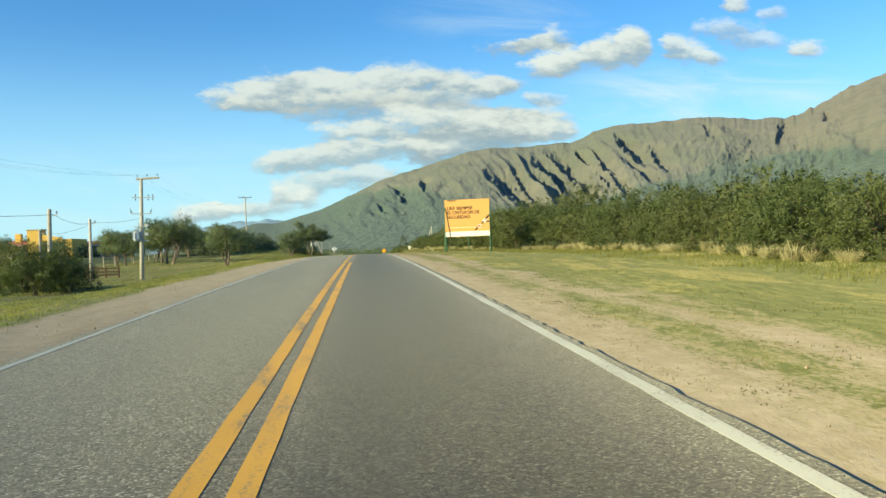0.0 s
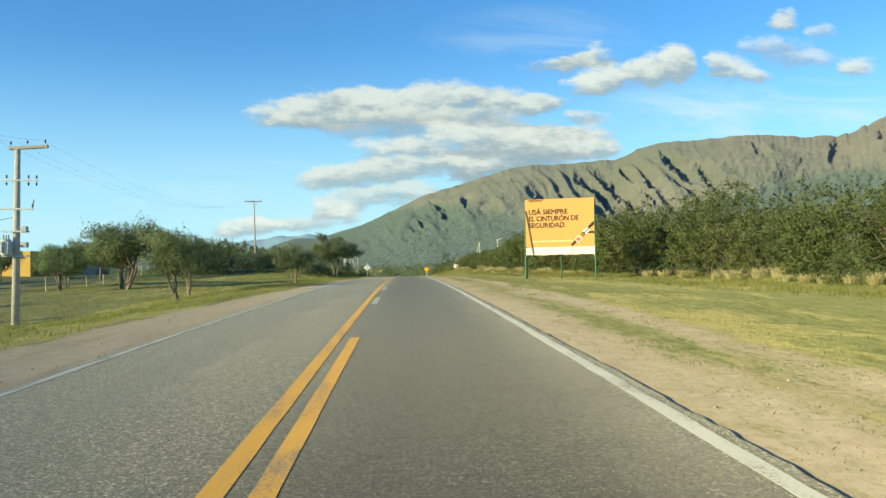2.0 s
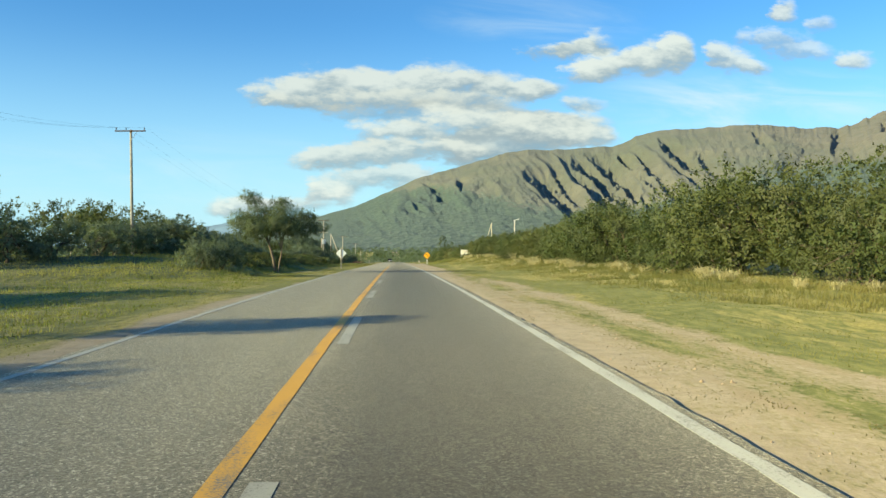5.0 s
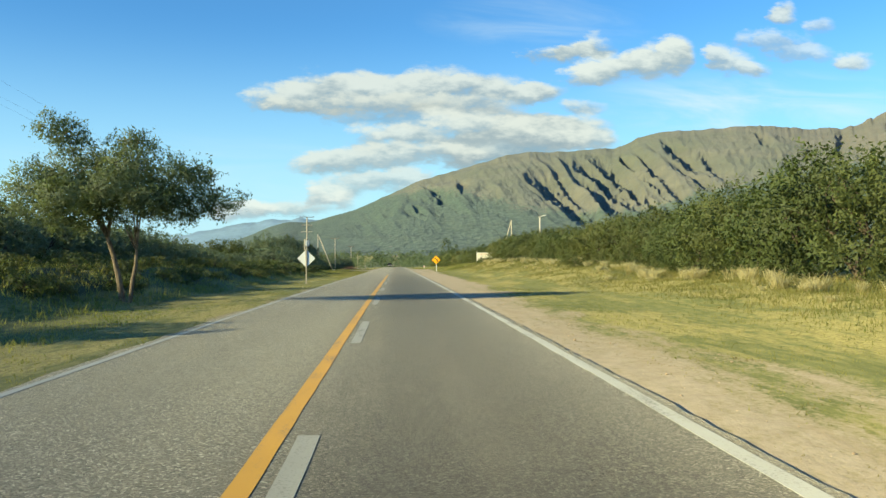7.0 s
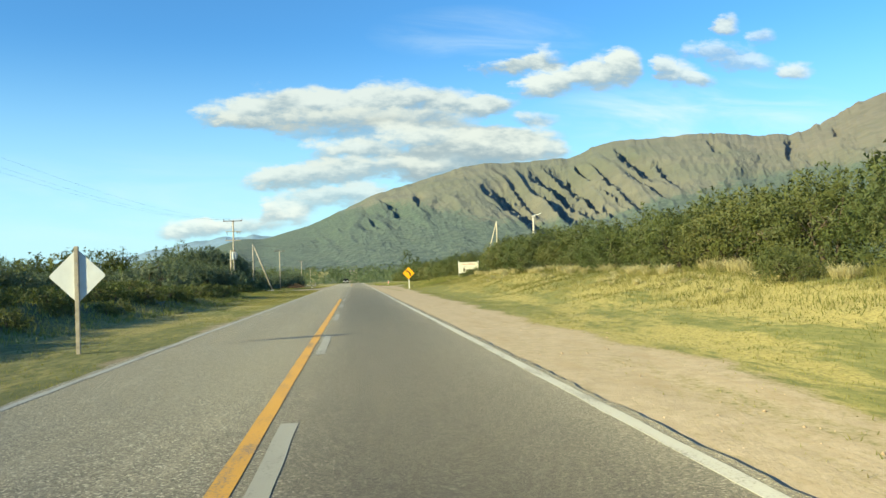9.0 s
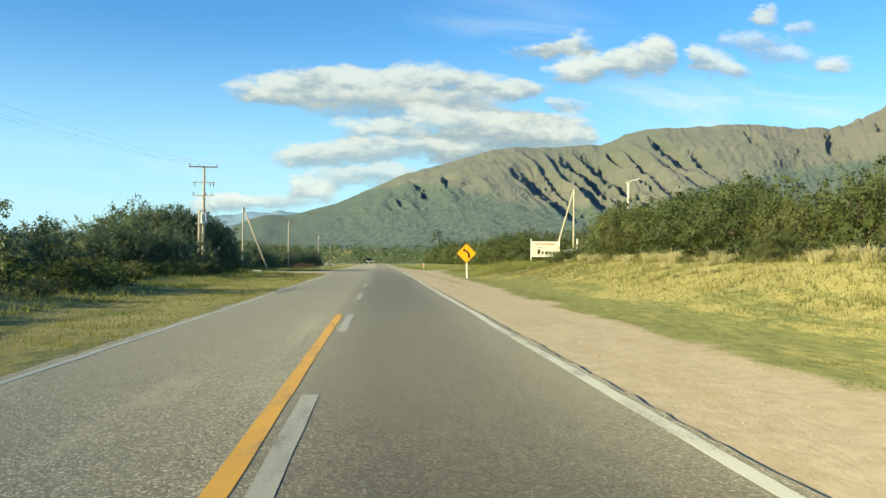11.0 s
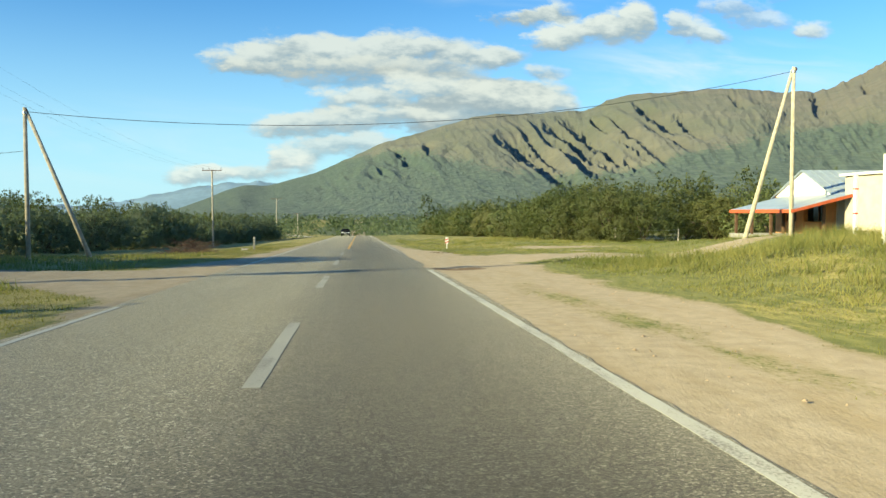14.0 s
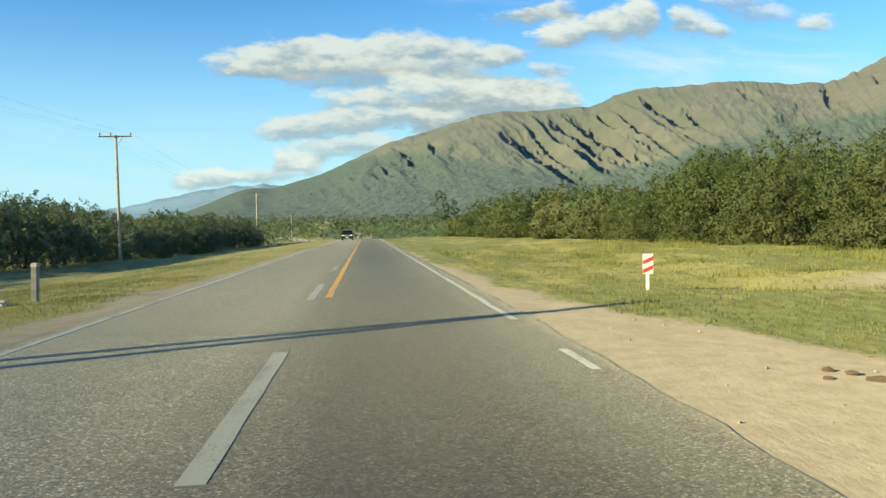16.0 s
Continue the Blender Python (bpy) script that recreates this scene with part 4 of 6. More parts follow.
        part("back_leg", rod((x - 0.02, 0.9, foot), (x, 0.1, 3.2), 0.05, 0.04, 8), "green_steel", b)
        for z in (0.05, 0.62):
            k = (3.2 - z) / (3.2 - foot)
            part("brace", rod((x, -0.08 - 0.67 * k, z), (x, 0.1 + 0.8 * k, z), 0.028, 0.028, 6), "green_steel", b)
        part("brace", rod((x, -0.55, 0.05), (x, 0.55, 0.62), 0.022, 0.022, 6), "green_steel", b)
        part("gusset", box((0.04, 0.25, 0.22), (x - s * 0.06, -0.4, 0.05)), "white", b)
    foot = (ground_at(12.6, 88.7) - 2.1) / 1.04
    part("upright", rod((0.05, 0.12, foot), (0.05, 0.12, 3.9), 0.045, 0.045, 8), "green_steel", b)


def diamond(side, thick, bevel=0.05):
    """A square plate with rounded corners, standing on one corner, facing -y."""
    bm = bmesh.new()
    r, h = bevel, side / 2
    ring = []
    for cx, cz, a0 in ((h - r, h - r, 0), (-h + r, h - r, 90), (-h + r, -h + r, 180), (h - r, -h + r, 270)):
        for k in range(5):
            a = radians(a0 + k * 22.5)
            x, z = cx + r * math.cos(a), cz + r * math.sin(a)
            c = math.sqrt(0.5)
            ring.append(((x - z) * c, (x + z) * c))
    front = [bm.verts.new((x, -thick / 2, z)) for x, z in ring]
    back = [bm.verts.new((x, thick / 2, z)) for x, z in ring]
    bm.faces.new(front)
    bm.faces.new(back[::-1])
    for i in range(len(ring)):
        j = (i + 1) % len(ring)
        bm.faces.new((front[i], back[i], back[j], front[j]))
    return bm


def prism(outline, y0, y1):
    """An outline in the xz plane, drawn out from y0 to y1."""
    bm = bmesh.new()
    a = [bm.verts.new((x, y0, z)) for x, z in outline]
    b = [bm.verts.new((x, y1, z)) for x, z in outline]
    bm.faces.new(a)
    bm.faces.new(b[::-1])
    for i in range(len(outline)):
        j = (i + 1) % len(outline)
        bm.faces.new((a[i], b[i], b[j], a[j]))
    return bm


def build_signs():
    # oncoming sign, seen from behind
    g = ground_at(-4.88, 162)
    s = empty("road_sign", pose(-4.88, 162, 0, 0, 0, 2), "back of a white diamond road sign on a grey post", "road sign")
    part("plate", diamond(0.8, 0.012), "sign_back", s, "bare white metal plate").matrix_basis = pose(0, 0.04, 0.99)
    part("post", box((0.085, 0.06, 1.6 - g + 0.3), (0, 0, (1.6 + g - 0.3) / 2), bevel=0.008), "wood", s, "grey weathered post")
    for z in (0.8, 1.25):
        part("bolt", rod((0, -0.045, z), (0, -0.02, z), 0.018, 0.018, 8), "steel", s)
    # curve warning sign
    g = (ground_at(7.05, 235.8) + 0.11) / 1.13
    s = empty("warning_sign", pose(7.0, 235.8, -0.11, 0, 0, -4) @ Matrix.Diagonal((1.13, 1.13, 1.13, 1)), "yellow diamond curve warning sign on a white post", "road sign")
    part("plate", diamond(0.88, 0.012, 0.03), "sign_yellow", s).matrix_basis = pose(0, 0, -0.16)
    part("border", diamond(0.868, 0.004, 0.03), "black", s, "black rim line").matrix_basis = pose(0, -0.007, -0.16)
    part("face", diamond(0.845, 0.006, 0.03), "sign_yellow", s, "yellow reflective face").matrix_basis = pose(0, -0.010, -0.16)
    arrow = ((40, -49), (40, -22), (36, -6), (27, 9), (14, 22), (-4, 33), (-15, 39), (-12, 53), (-42, 38), (-27, 16), (-22, 25), (-8, 17), (4, 7), (12, -5), (16, -18), (18, -30), (18, -49))
    part("arrow", prism([(x * 0.0058, z * 0.0058) for x, z in arrow], -0.018, -0.014), "black", s, "black arrow bending left").matrix_basis = pose(0, 0, -0.16)
    part("post", box((0.1, 0.07, -0.5 - g + 0.3), (0.03, 0.045, (-0.5 + g - 0.3) / 2), (0, -1.5, 0), bevel=0.01), "white", s, "white painted post")
    for z in (0.12, -0.44):
        part("bolt", rod((0, -0.024, z), (0, -0.012, z), 0.014, 0.014, 8), "steel", s)
    # striped marker
    g = ground_at(6.94, 288.8)
    s = empty("hazard_marker", pose(6.94, 288.8, g - 0.06, 0, 0, -6) @ Matrix.Diagonal((0.82, 1.0, 0.92, 1)), "red and white striped hazard marker on a short white post", "hazard marker")
    part("post", box((0.08, 0.05, 0.75), (0, 0.035, 0.2), bevel=0.008), "white", s)
    plate = part("plate", box((0.27, 0.012, 0.46), (0, 0, 0.68), bevel=0.004), "white", s)
    for z in (0.55, 0.75):
        part("stripe", prism([(-0.13, z - 0.085), (0.13, z + 0.015), (0.13, z + 0.105), (-0.13, z + 0.005)], -0.011, -0.008), "red", plate, "red stripe")
    # concrete kilometre post by the culvert
    g = ground_at(-6.2, 290.9)
    s = empty("marker_post", pose(-6.2, 290.9, g, 0, 2, 0), "short weathered grey marker post in the verge", "post")
    part("shaft", box((0.14, 0.14, 1.0), (0, 0, 0.32), bevel=0.02), "post_grey", s)
    part("cap", box((0.15, 0.15, 0.1), (0, 0, 0.8), bevel=0.02), "concrete", s)
    c = empty("culvert_head", pose(-6.75, 290.2, ground_at(-6.75, 290.2), 0, 0, 8), "whitewashed concrete culvert head in the grass", "culvert")
    part("wall", box((0.42, 0.26, 0.22), (0, 0, -0.02), bevel=0.03), "white", c)
    part("slab", box((0.48, 0.3, 0.05), (0, 0, 0.1), bevel=0.02), "concrete", c)
    c = empty("culvert_head", pose(-10.6, 255.5, ground_at(-10.6, 255.5), 0, 0, 12), "whitewashed concrete culvert head beside the side track", "culvert")
    part("wall", box((0.95, 0.3, 0.4), (0, 0, 0.02), bevel=0.03), "concrete", c)
    part("slab", box((1.02, 0.4, 0.07), (0, 0, 0.25), bevel=0.02), "white", c)


def build_inn_sign():
    x0, x1, y = 15.38, 18.1, 255.3
    s = empty("inn_sign", pose((x0 + x1) / 2, y, -0.13, 0, 0, -4) @ Matrix.Diagonal((1, 1, 1.1, 1)), "cream roadside board of an inn between two white posts", "sign")
    w = x1 - x0
    board = part("board", box((w - 0.1, 0.05, 1.3), (0, 0, 0.05), bevel=0.01), "cream", s)
    for z in (-0.6, 0.7):
        part("rail", box((w, 0.07, 0.05), (0, 0, z), bevel=0.008), "white", s)
    flat_text("lettering", "HOSTERIA", -0.95, 0.4, 1.9, 0.17, "rust_red", board, y=-0.034, thick=0.0)
    part("name_bar", box((0.5, 0.004, 0.13), (-0.5, -0.031, 0.18)), "print_grey", board, "small bar of lettering")
    for x, ww, h in ((-0.62, 0.3, 0.42), (-0.25, 0.24, 0.26), (0.12, 0.34, 0.26), (0.48, 0.24, 0.26), (0.78, 0.2, 0.26)):
        part("name_bar", box((ww * 0.8, 0.004, h), (x, -0.031, -0.4 + h / 2)), "print_brown", board, "large dark bar of lettering")
    for x in (-w / 2, w / 2):
        g = (ground_at((x0 + x1) / 2 + x, y) + 0.13) / 1.1
        part("post", rod((x, 0, g - 0.3), (x, 0, 0.95), 0.055, 0.05, 10), "white", s)


# ---- poles and wires ----


def insulator(x, y, z, parent, up=True):
    bm = rod((x, y, z), (x, y, z + 0.08), 0.015, 0.015, 6)
    for k in range(3):
        rod((x, y, z + 0.08 + k * 0.045), (x, y, z + 0.12 + k * 0.045), 0.06 - k * 0.01, 0.045 - k * 0.01, 8, bm)
    if not up:
        bmesh.ops.scale(bm, vec=(1, 1, -1), verts=bm.verts, space=Matrix.Translation((-x, -y, -z)))
    return part("insulator", bm, "ceramic", parent)


def mast(name, x, y, top, r0, r1, mat, label, lean=0.0, group="roadside power poles"):
    g = ground_at(x, y)
    p = empty(name, pose(x, y, g, 0, lean, 0), label, "utility pole", group)
    part("pole", rod((0, 0, -0.4), (0, 0, top - g), r0, r1, 14), mat, p, smooth=True)
    return p, top - g


def crossarm(p, h, x0, x1, mat="wood", thick=0.1, y=-0.12, pins=()):
    arm = part("crossarm", box((x1 - x0, thick, thick), ((x0 + x1) / 2, y, h), bevel=0.01), mat, p)
    for x in pins:
        insulator(x, y, h + thick / 2, p)
    return arm


def transformer(p, x, z, s=1.0):
    tank = part("transformer", rod((x, -0.3, z), (x, -0.3, z + 0.75 * s), 0.24 * s, 0.24 * s, 16), "grey_metal", p, "grey oil-filled transformer", smooth=False)
    for k in range(7):
        a = k / 7 * math.tau
        part("fin", box((0.02, 0.1, 0.55 * s), (x + 0.28 * s * math.cos(a), -0.3 + 0.28 * s * math.sin(a), z + 0.37 * s), (0, 0, math.degrees(a) + 90)), "grey_metal", tank)
    for dx in (-0.12, 0.0, 0.12):
        bm = rod((x + dx, -0.3, z + 0.75 * s), (x + dx, -0.3, z + 0.98 * s), 0.035, 0.02, 8)
        part("bushing", bm, "ceramic", tank)
    return tank


def build_poles():
    # concrete pole with transformer, beside the first houses
    p, h = mast("utility_pole", -17.95, 70.4, 7.9, 0.2, 0.13, "concrete", "tall pale concrete power pole with transformer and switchgear", 1.6)
    part("top_arm", box((1.9, 0.16, 0.17), (0.55, -0.05, h + 0.02), (0, -4, 0), bevel=0.03), "concrete", p)
    for x in (-0.3, 0.5, 1.35):
        insulator(x, -0.05, h + 0.12 + 0.07 * x, p)
    crossarm(p, h - 1.6, -0.75, 1.05, "steel", 0.07)
    for x in (-0.45, 0.6, 0.98):
        insulator(x, -0.12, h - 1.65, p, up=False)
        insulator(x, -0.12, h - 1.55, p)
    crossarm(p, h - 3.0, -0.85, 0.85, "steel", 0.08)
    for x in (-0.8, 0.8):
        insulator(x, -0.12, h - 2.95, p)
        part("fuse", rod((x, -0.12, h - 2.95), (x * 1.12, -0.18, h - 2.55), 0.03, 0.02, 8), "ceramic", p)
    for z in (h - 4.1, h - 5.3):
        part("bracket", box((1.2, 0.3, 0.08), (0, -0.1, z), bevel=0.01), "steel", p)
    transformer(p, -0.35, h - 5.25)
    part("switch_box", box((0.3, 0.25, 0.3), (0.45, -0.15, h - 4.0), bevel=0.03), "grey_metal", p)
    part("switch_box", box((0.34, 0.25, 0.26), (0.45, -0.15, h - 4.75), bevel=0.03), "grey_metal", p)
    # low poles of the village line
    for x, y, top, lab in ((-22.2, 70.7, 4.6, "white weathered wooden service pole"), (-17.95, 50.3, 4.4, "grey leaning wooden service pole"), (-32.2, 86, 4.3, "grey wooden service pole near a bush")):
        p, h = mast("service_pole", x, y, top, 0.15, 0.11, "concrete" if 70 < y < 71 else "wood", lab, 1.5 if y < 60 else 0.5, "village service poles")
        part("bracket", box((0.5, 0.06, 0.06), (0.22, 0, h - 0.35), bevel=0.01), "steel", p)
        insulator(0.42, 0, h - 0.32, p)
    # slim line poles
    tops = []
    for x, y, top, ln in ((-18.5, 137.5, 10.4, -0.6), (-15.85, 329.7, 4.35, 0.0), (-15.3, 396, 2.2, 0.3), (-16.0, 460, -0.8, 0.0)):
        p, h = mast("line_pole", x, y, top, 0.12, 0.085, "wood", "slim grey power line pole with a wooden crossarm", ln)
        crossarm(p, h - 0.1, -1.1, 1.1, "dark_wood", 0.09, pins=(-1.02, -0.3, 1.02))
        part("strut", rod((0.05, -0.12, h - 0.75), (0.5, -0.12, h - 0.15), 0.02, 0.02, 6), "steel", p)
        tops.append((x, y, top))
    # twin pole with a transformer in the bushes
    p, h = mast("utility_pole", -15.0, 253.4, 7.18, 0.16, 0.1, "wood", "twin wooden power pole with crossarms and transformer among bushes", 0.4)
    part("pole", rod((-0.42, 0.1, -0.4), (-0.38, 0.1, h - 3.95), 0.14, 0.12, 14), "wood", p, smooth=True)
    crossarm(p, h - 0.08, -1.3, 1.2, "dark_wood", 0.1, pins=(-1.24, -0.5, 1.15))
    crossarm(p, h - 1.47, -0.95, 1.0, "wood", 0.08)
    for x in (-0.8, 0.55, 0.85):
        insulator(x, -0.12, h - 1.52, p, up=False)
        part("fuse", rod((x, -0.12, h - 1.47), (x + 0.05, -0.2, h - 1.95), 0.028, 0.02, 8), "ceramic", p)
    crossarm(p, h - 2.65, -1.05, 0.95, "wood", 0.09)
    for x in (-0.9, 0.2, 0.72):
        insulator(x, -0.12, h - 2.6, p)
    part("bracket", box((1.0, 0.35, 0.09), (-0.15, -0.1, h - 5.2), bevel=0.01), "steel", p)
    transformer(p, 0.1, h - 5.15, 1.28)
    # propped poles either side of the road
    for x, y, top, fx, mat in ((-15.23, 276.1, 4.52, -12.2, "wood"), (24.8, 276.8, 7.28, 22.08, "pale_wood")):
        g = ground_at(x, y)
        p = empty("propped_pole", pose(x, y, g), "wooden cable pole with a leaning wooden prop", "utility pole", "cable poles beside the road")
        part("pole", rod((0, 0, -0.4), (0, 0, top - g), 0.12, 0.09, 12), mat, p, smooth=True)
        gf = ground_at(fx, y) - g
        part("prop", rod((fx - x, 0.05, gf - 0.3), (0.03 * (1 if fx > x else -1), 0.05, top - g - 0.12), 0.13, 0.085, 12), mat, p, smooth=True)
        part("collar", rod((0, 0, top - g - 0.32), (0, 0, top - g - 0.2), 0.125, 0.125, 12), "steel", p)
        insulator(0.1, -0.08, top - g - 0.25, p)
    # street lamp by the inn
    p, h = mast("street_lamp", 29.68, 270.5, 7.7, 0.2, 0.15, "concrete", "pale concrete street lamp post with a long lamp head", 0.0, "street lamps")
    part("arm", box((0.5, 0.3, 0.3), (0, 0, h - 0.05), bevel=0.04), "concrete", p)
    part("lamp_head", box((1.45, 0.3, 0.13), (0.55, 0, h + 0.2), (0, -15, 0), bevel=0.04), "white", p, "long pale lamp housing")
    part("lens", box((0.6, 0.22, 0.05), (0.85, 0, h + 0.2), (0, -15, 0), bevel=0.02), "lamp_glass", p)
    part("junction_box", box((0.2, 0.12, 0.3), (0, -0.18, 2.2), bevel=0.02), "grey_metal", p)
    # wires
    w = tagged(new("cable"), "black cable slung across the road between two propped poles", "cable")
    cable_mesh("strand", (-15.1, 276.02, 4.3), (24.7, 276.75, 7.02), 1.6, 0.014, w, n=40)
    runs = [((-17.4, 70.4), (-18.5, 137.5), (8.05, 10.45), 2.0), ((-18.5, 137.5), (-15.0, 253.4), (10.45, 7.23), 2.6), ((-15.0, 253.4), (-15.85, 329.7), (7.23, 4.4), 1.6),
            ((-15.85, 329.7), (-15.3, 396), (4.4, 2.25), 1.3), ((-15.3, 396), (-16.0, 460), (2.25, -0.75), 1.2), ((-16.4, -30), (-17.4, 70.4), (8.35, 8.05), 2.4)]
    for a, b, z, sag in runs:
        w = tagged(new("power_line"), "thin overhead power line strung from pole to pole", "power line", "overhead lines")
        for dx in (-1.02, -0.3, 1.02):
            cable_mesh("strand", (a[0] + dx, a[1] - 0.12, z[0] + 0.12), (b[0] + dx, b[1] - 0.12, z[1] + 0.12), sag, 0.003, w)
    for a, b, sag in (((-17.6, 50.3, 4.05), (-21.8, 70.7, 4.35), 0.35), ((-21.8, 70.7, 4.3), (-17.95, 70.4, 4.5), 0.12), ((-17.6, 50.3, 4.05), (-24, 5, 4.6), 0.8), ((-31.9, 86, 4.0), (-21.9, 70.7, 4.3), 0.4),
                      ((-15.25, 276.1, 2.4), (-42, 285, 3.2), 0.7), ((-14.9, 253.4, 4.3), (-12.0, 262.5, -1.2), 0.1)):
        w = tagged(new("service_wire"), "thin slack service wire between wooden poles", "wire", "service wires")
        cable_mesh("strand", a, b, sag, 0.012, w)


# ---- buildings ----


def gable_roof(x0, x1, y0, y1, eave, ridge, thick, over, along="x"):
    """A pitched roof, its ridge along x or y, as a solid folded sheet."""
    bm = bmesh.new()
    if along == "x":
        prof = [(y0 - over, eave - over * 0.4), ((y0 + y1) / 2, ridge), (y1 + over, eave - over * 0.4)]
        ends = (x0 - over, x1 + over)
        place = lambda e, a, z: (e, a, z)
    else:
        prof = [(x0 - over, eave - over * 0.4), ((x0 + x1) / 2, ridge), (x1 + over, eave - over * 0.4)]
        ends = (y0 - over, y1 + over)
        place = lambda e, a, z: (a, e, z)
    rows = [[bm.verts.new(place(e, a, z + t)) for a, z in prof for t in (0, thick)] for e in ends]
    a, b = rows
    for k in (0, 2):
        bm.faces.new((a[k], b[k], b[k + 2], a[k + 2]))
        bm.faces.new((a[k + 1], a[k + 3], b[k + 3], b[k + 1]))
        bm.faces.new((a[k], a[k + 2], a[k + 3], a[k + 1]))
        bm.faces.new((b[k], b[k + 1], b[k + 3], b[k + 2]))
    bm.faces.new((a[0], a[1], b[1], b[0]))
    bm.faces.new((a[4], b[4], b[5], a[5]))
    return bm


def build_inn():
    g = -1.75
    h = tagged(new("inn_house"), "small orange inn with white gable, tin roof and open porch", "house")
    x0, x1, y0, y1, eave, ridge = 25.0, 34.5, 254.9, 260.6, 0.35, 1.7
    wall = part("wall", box((0.25, 0.9, 2.1), (x0, y0 + 0.45, g + 1.05)), "orange_wall", h, "orange plastered pier")
    part("wall", box((0.25, 0.9, 2.1), (x0, y1 - 0.45, g + 1.05)), "orange_wall", h)
    part("wall", box((0.25, 0.7, 2.1), (x0, (y0 + y1) / 2 + 0.3, g + 1.05)), "orange_wall", h)
    part("wall", box((0.22, y1 - y0 - 0.1, 0.75), (x0 + 0.02, (y0 + y1) / 2, g + 0.35)), "orange_wall", h, "low orange wall under the openings")
    part("wall", box((x1 - x0, 0.25, 2.1), ((x0 + x1) / 2, y0, g + 1.05)), "beige_wall", h, "plastered side wall")
    part("wall", box((x1 - x0, 0.25, 2.1), ((x0 + x1) / 2, y1, g + 1.05)), "beige_wall", h)
    part("wall", box((0.25, y1 - y0, 2.1), (x1, (y0 + y1) / 2, g + 1.05)), "beige_wall", h)
    bm = bmesh.new()
    tri = [(y0 - 0.05, eave), ((y0 + y1) / 2, ridge - 0.05), (y1 + 0.05, eave)]
    a = [bm.verts.new((x0 - 0.14, y, z)) for y, z in tri]
    b = [bm.verts.new((x0 + 0.12, y, z)) for y, z in tri]
    bm.faces.new(a), bm.faces.new(b[::-1])
    for i in range(3):
        bm.faces.new((a[i], a[(i + 1) % 3], b[(i + 1) % 3], b[i]))
    part("gable", bm, "white", h, "white boarded gable")
    roof = part("roof", gable_roof(x0, x1, y0, y1, eave, ridge, 0.06, 0.3, "x"), "tin_roof", h, "blue-grey corrugated tin roof")
    for k in range(22):
        x = x0 - 0.2 + k * (x1 - x0 + 0.4) / 21
        part("seam", rod((x, y0 - 0.3, eave - 0.05), (x, (y0 + y1) / 2, ridge + 0.07), 0.02, 0.02, 5), "tin_roof", roof)
    # porch roof sloping to the road
    bm = bmesh.new()
    low, high = -0.42, 0.38
    pts = [(21.75, 253.3, low), (21.75, 259.8, low), (25.0, 259.8, high), (25.0, 253.3, high)]
    t = [bm.verts.new((x, y, z + 0.05)) for x, y, z in pts]
    u = [bm.verts.new((x, y, z)) for x, y, z in pts]
    bm.faces.new(t), bm.faces.new(u[::-1])
    for i in range(4):
        j = (i + 1) % 4
        bm.faces.new((t[i], u[i], u[j], t[j]))
    porch = part("porch_roof", bm, "tin_roof", h, "blue-grey tin porch roof")
    part("fascia", box((0.06, 6.5, 0.18), (21.72, 256.55, low - 0.04)), "rust_red", porch, "rust-red fascia board")
    part("fascia", box((3.4, 0.06, 0.14), (23.37, 253.27, -0.06), (0, -13.8, 0)), "rust_red", porch)
    for y in (253.6, 255.7, 257.7, 259.5):
        part("porch_post", box((0.14, 0.14, 1.45), (21.95, y, g + 0.68), bevel=0.02), "dark_wood", h)
    for y in (254.2, 258.0):
        part("porch_post", box((0.14, 0.14, 1.75), (23.9, y, g + 0.85), bevel=0.02), "dark_wood", h)
    part("porch_floor", box((3.4, 6.6, 0.25), (23.4, 256.5, g - 0.06)), "post_grey", h)
    w = part("window", box((0.06, 1.1, 0.85), (x0 + 0.1, 256.5, g + 1.2)), "glass", h, "dark window opening")
    part("frame", box((0.08, 0.07, 0.9), (x0 + 0.05, 256.5, g + 1.2)), "dark_wood", w)
    d = part("door", box((0.06, 1.0, 1.85), (x0 + 0.1, 259.2, g + 0.95)), "dark_wood", h, "dark door")
    # beige outbuilding
    o = tagged(new("outbuilding"), "beige plastered flat-roofed outbuilding behind bushes", "building")
    part("wall", box((7.0, 4.2, 3.0), (28.3, 251.8, g + 1.5), bevel=0.03), "beige_wall", o)
    part("roof", box((7.4, 4.6, 0.12), (28.3, 251.8, g + 3.06), bevel=0.02), "white", o, "pale slab roof")
    part("door", box((0.9, 0.06, 1.9), (27.0, 249.68, g + 1.0)), "dark_wood", o)
    part("chimney", box((0.12, 0.12, 0.7), (25.6, 252, g + 3.4)), "white", o, "thin white vent pipe")
    for ob in (h, o):
        ob.matrix_basis = Matrix.Translation((0.0, -12.1, -0.1)) @ Matrix.Diagonal((1.14, 1.14, 1.14, 1))
    # tall white gate post
    p = empty("gate_post", pose(23.2, 268.6, ground_at(23.2, 268.6)), "white gate post with red bands beside the inn sign", "post")
    part("shaft", box((0.16, 0.16, 3.0), (0, 0, 1.3), bevel=0.02), "white", p)
    for z in (1.0, 2.1):
        part("band", box((0.17, 0.17, 0.06), (0, 0, z)), "red", p, "red painted band")


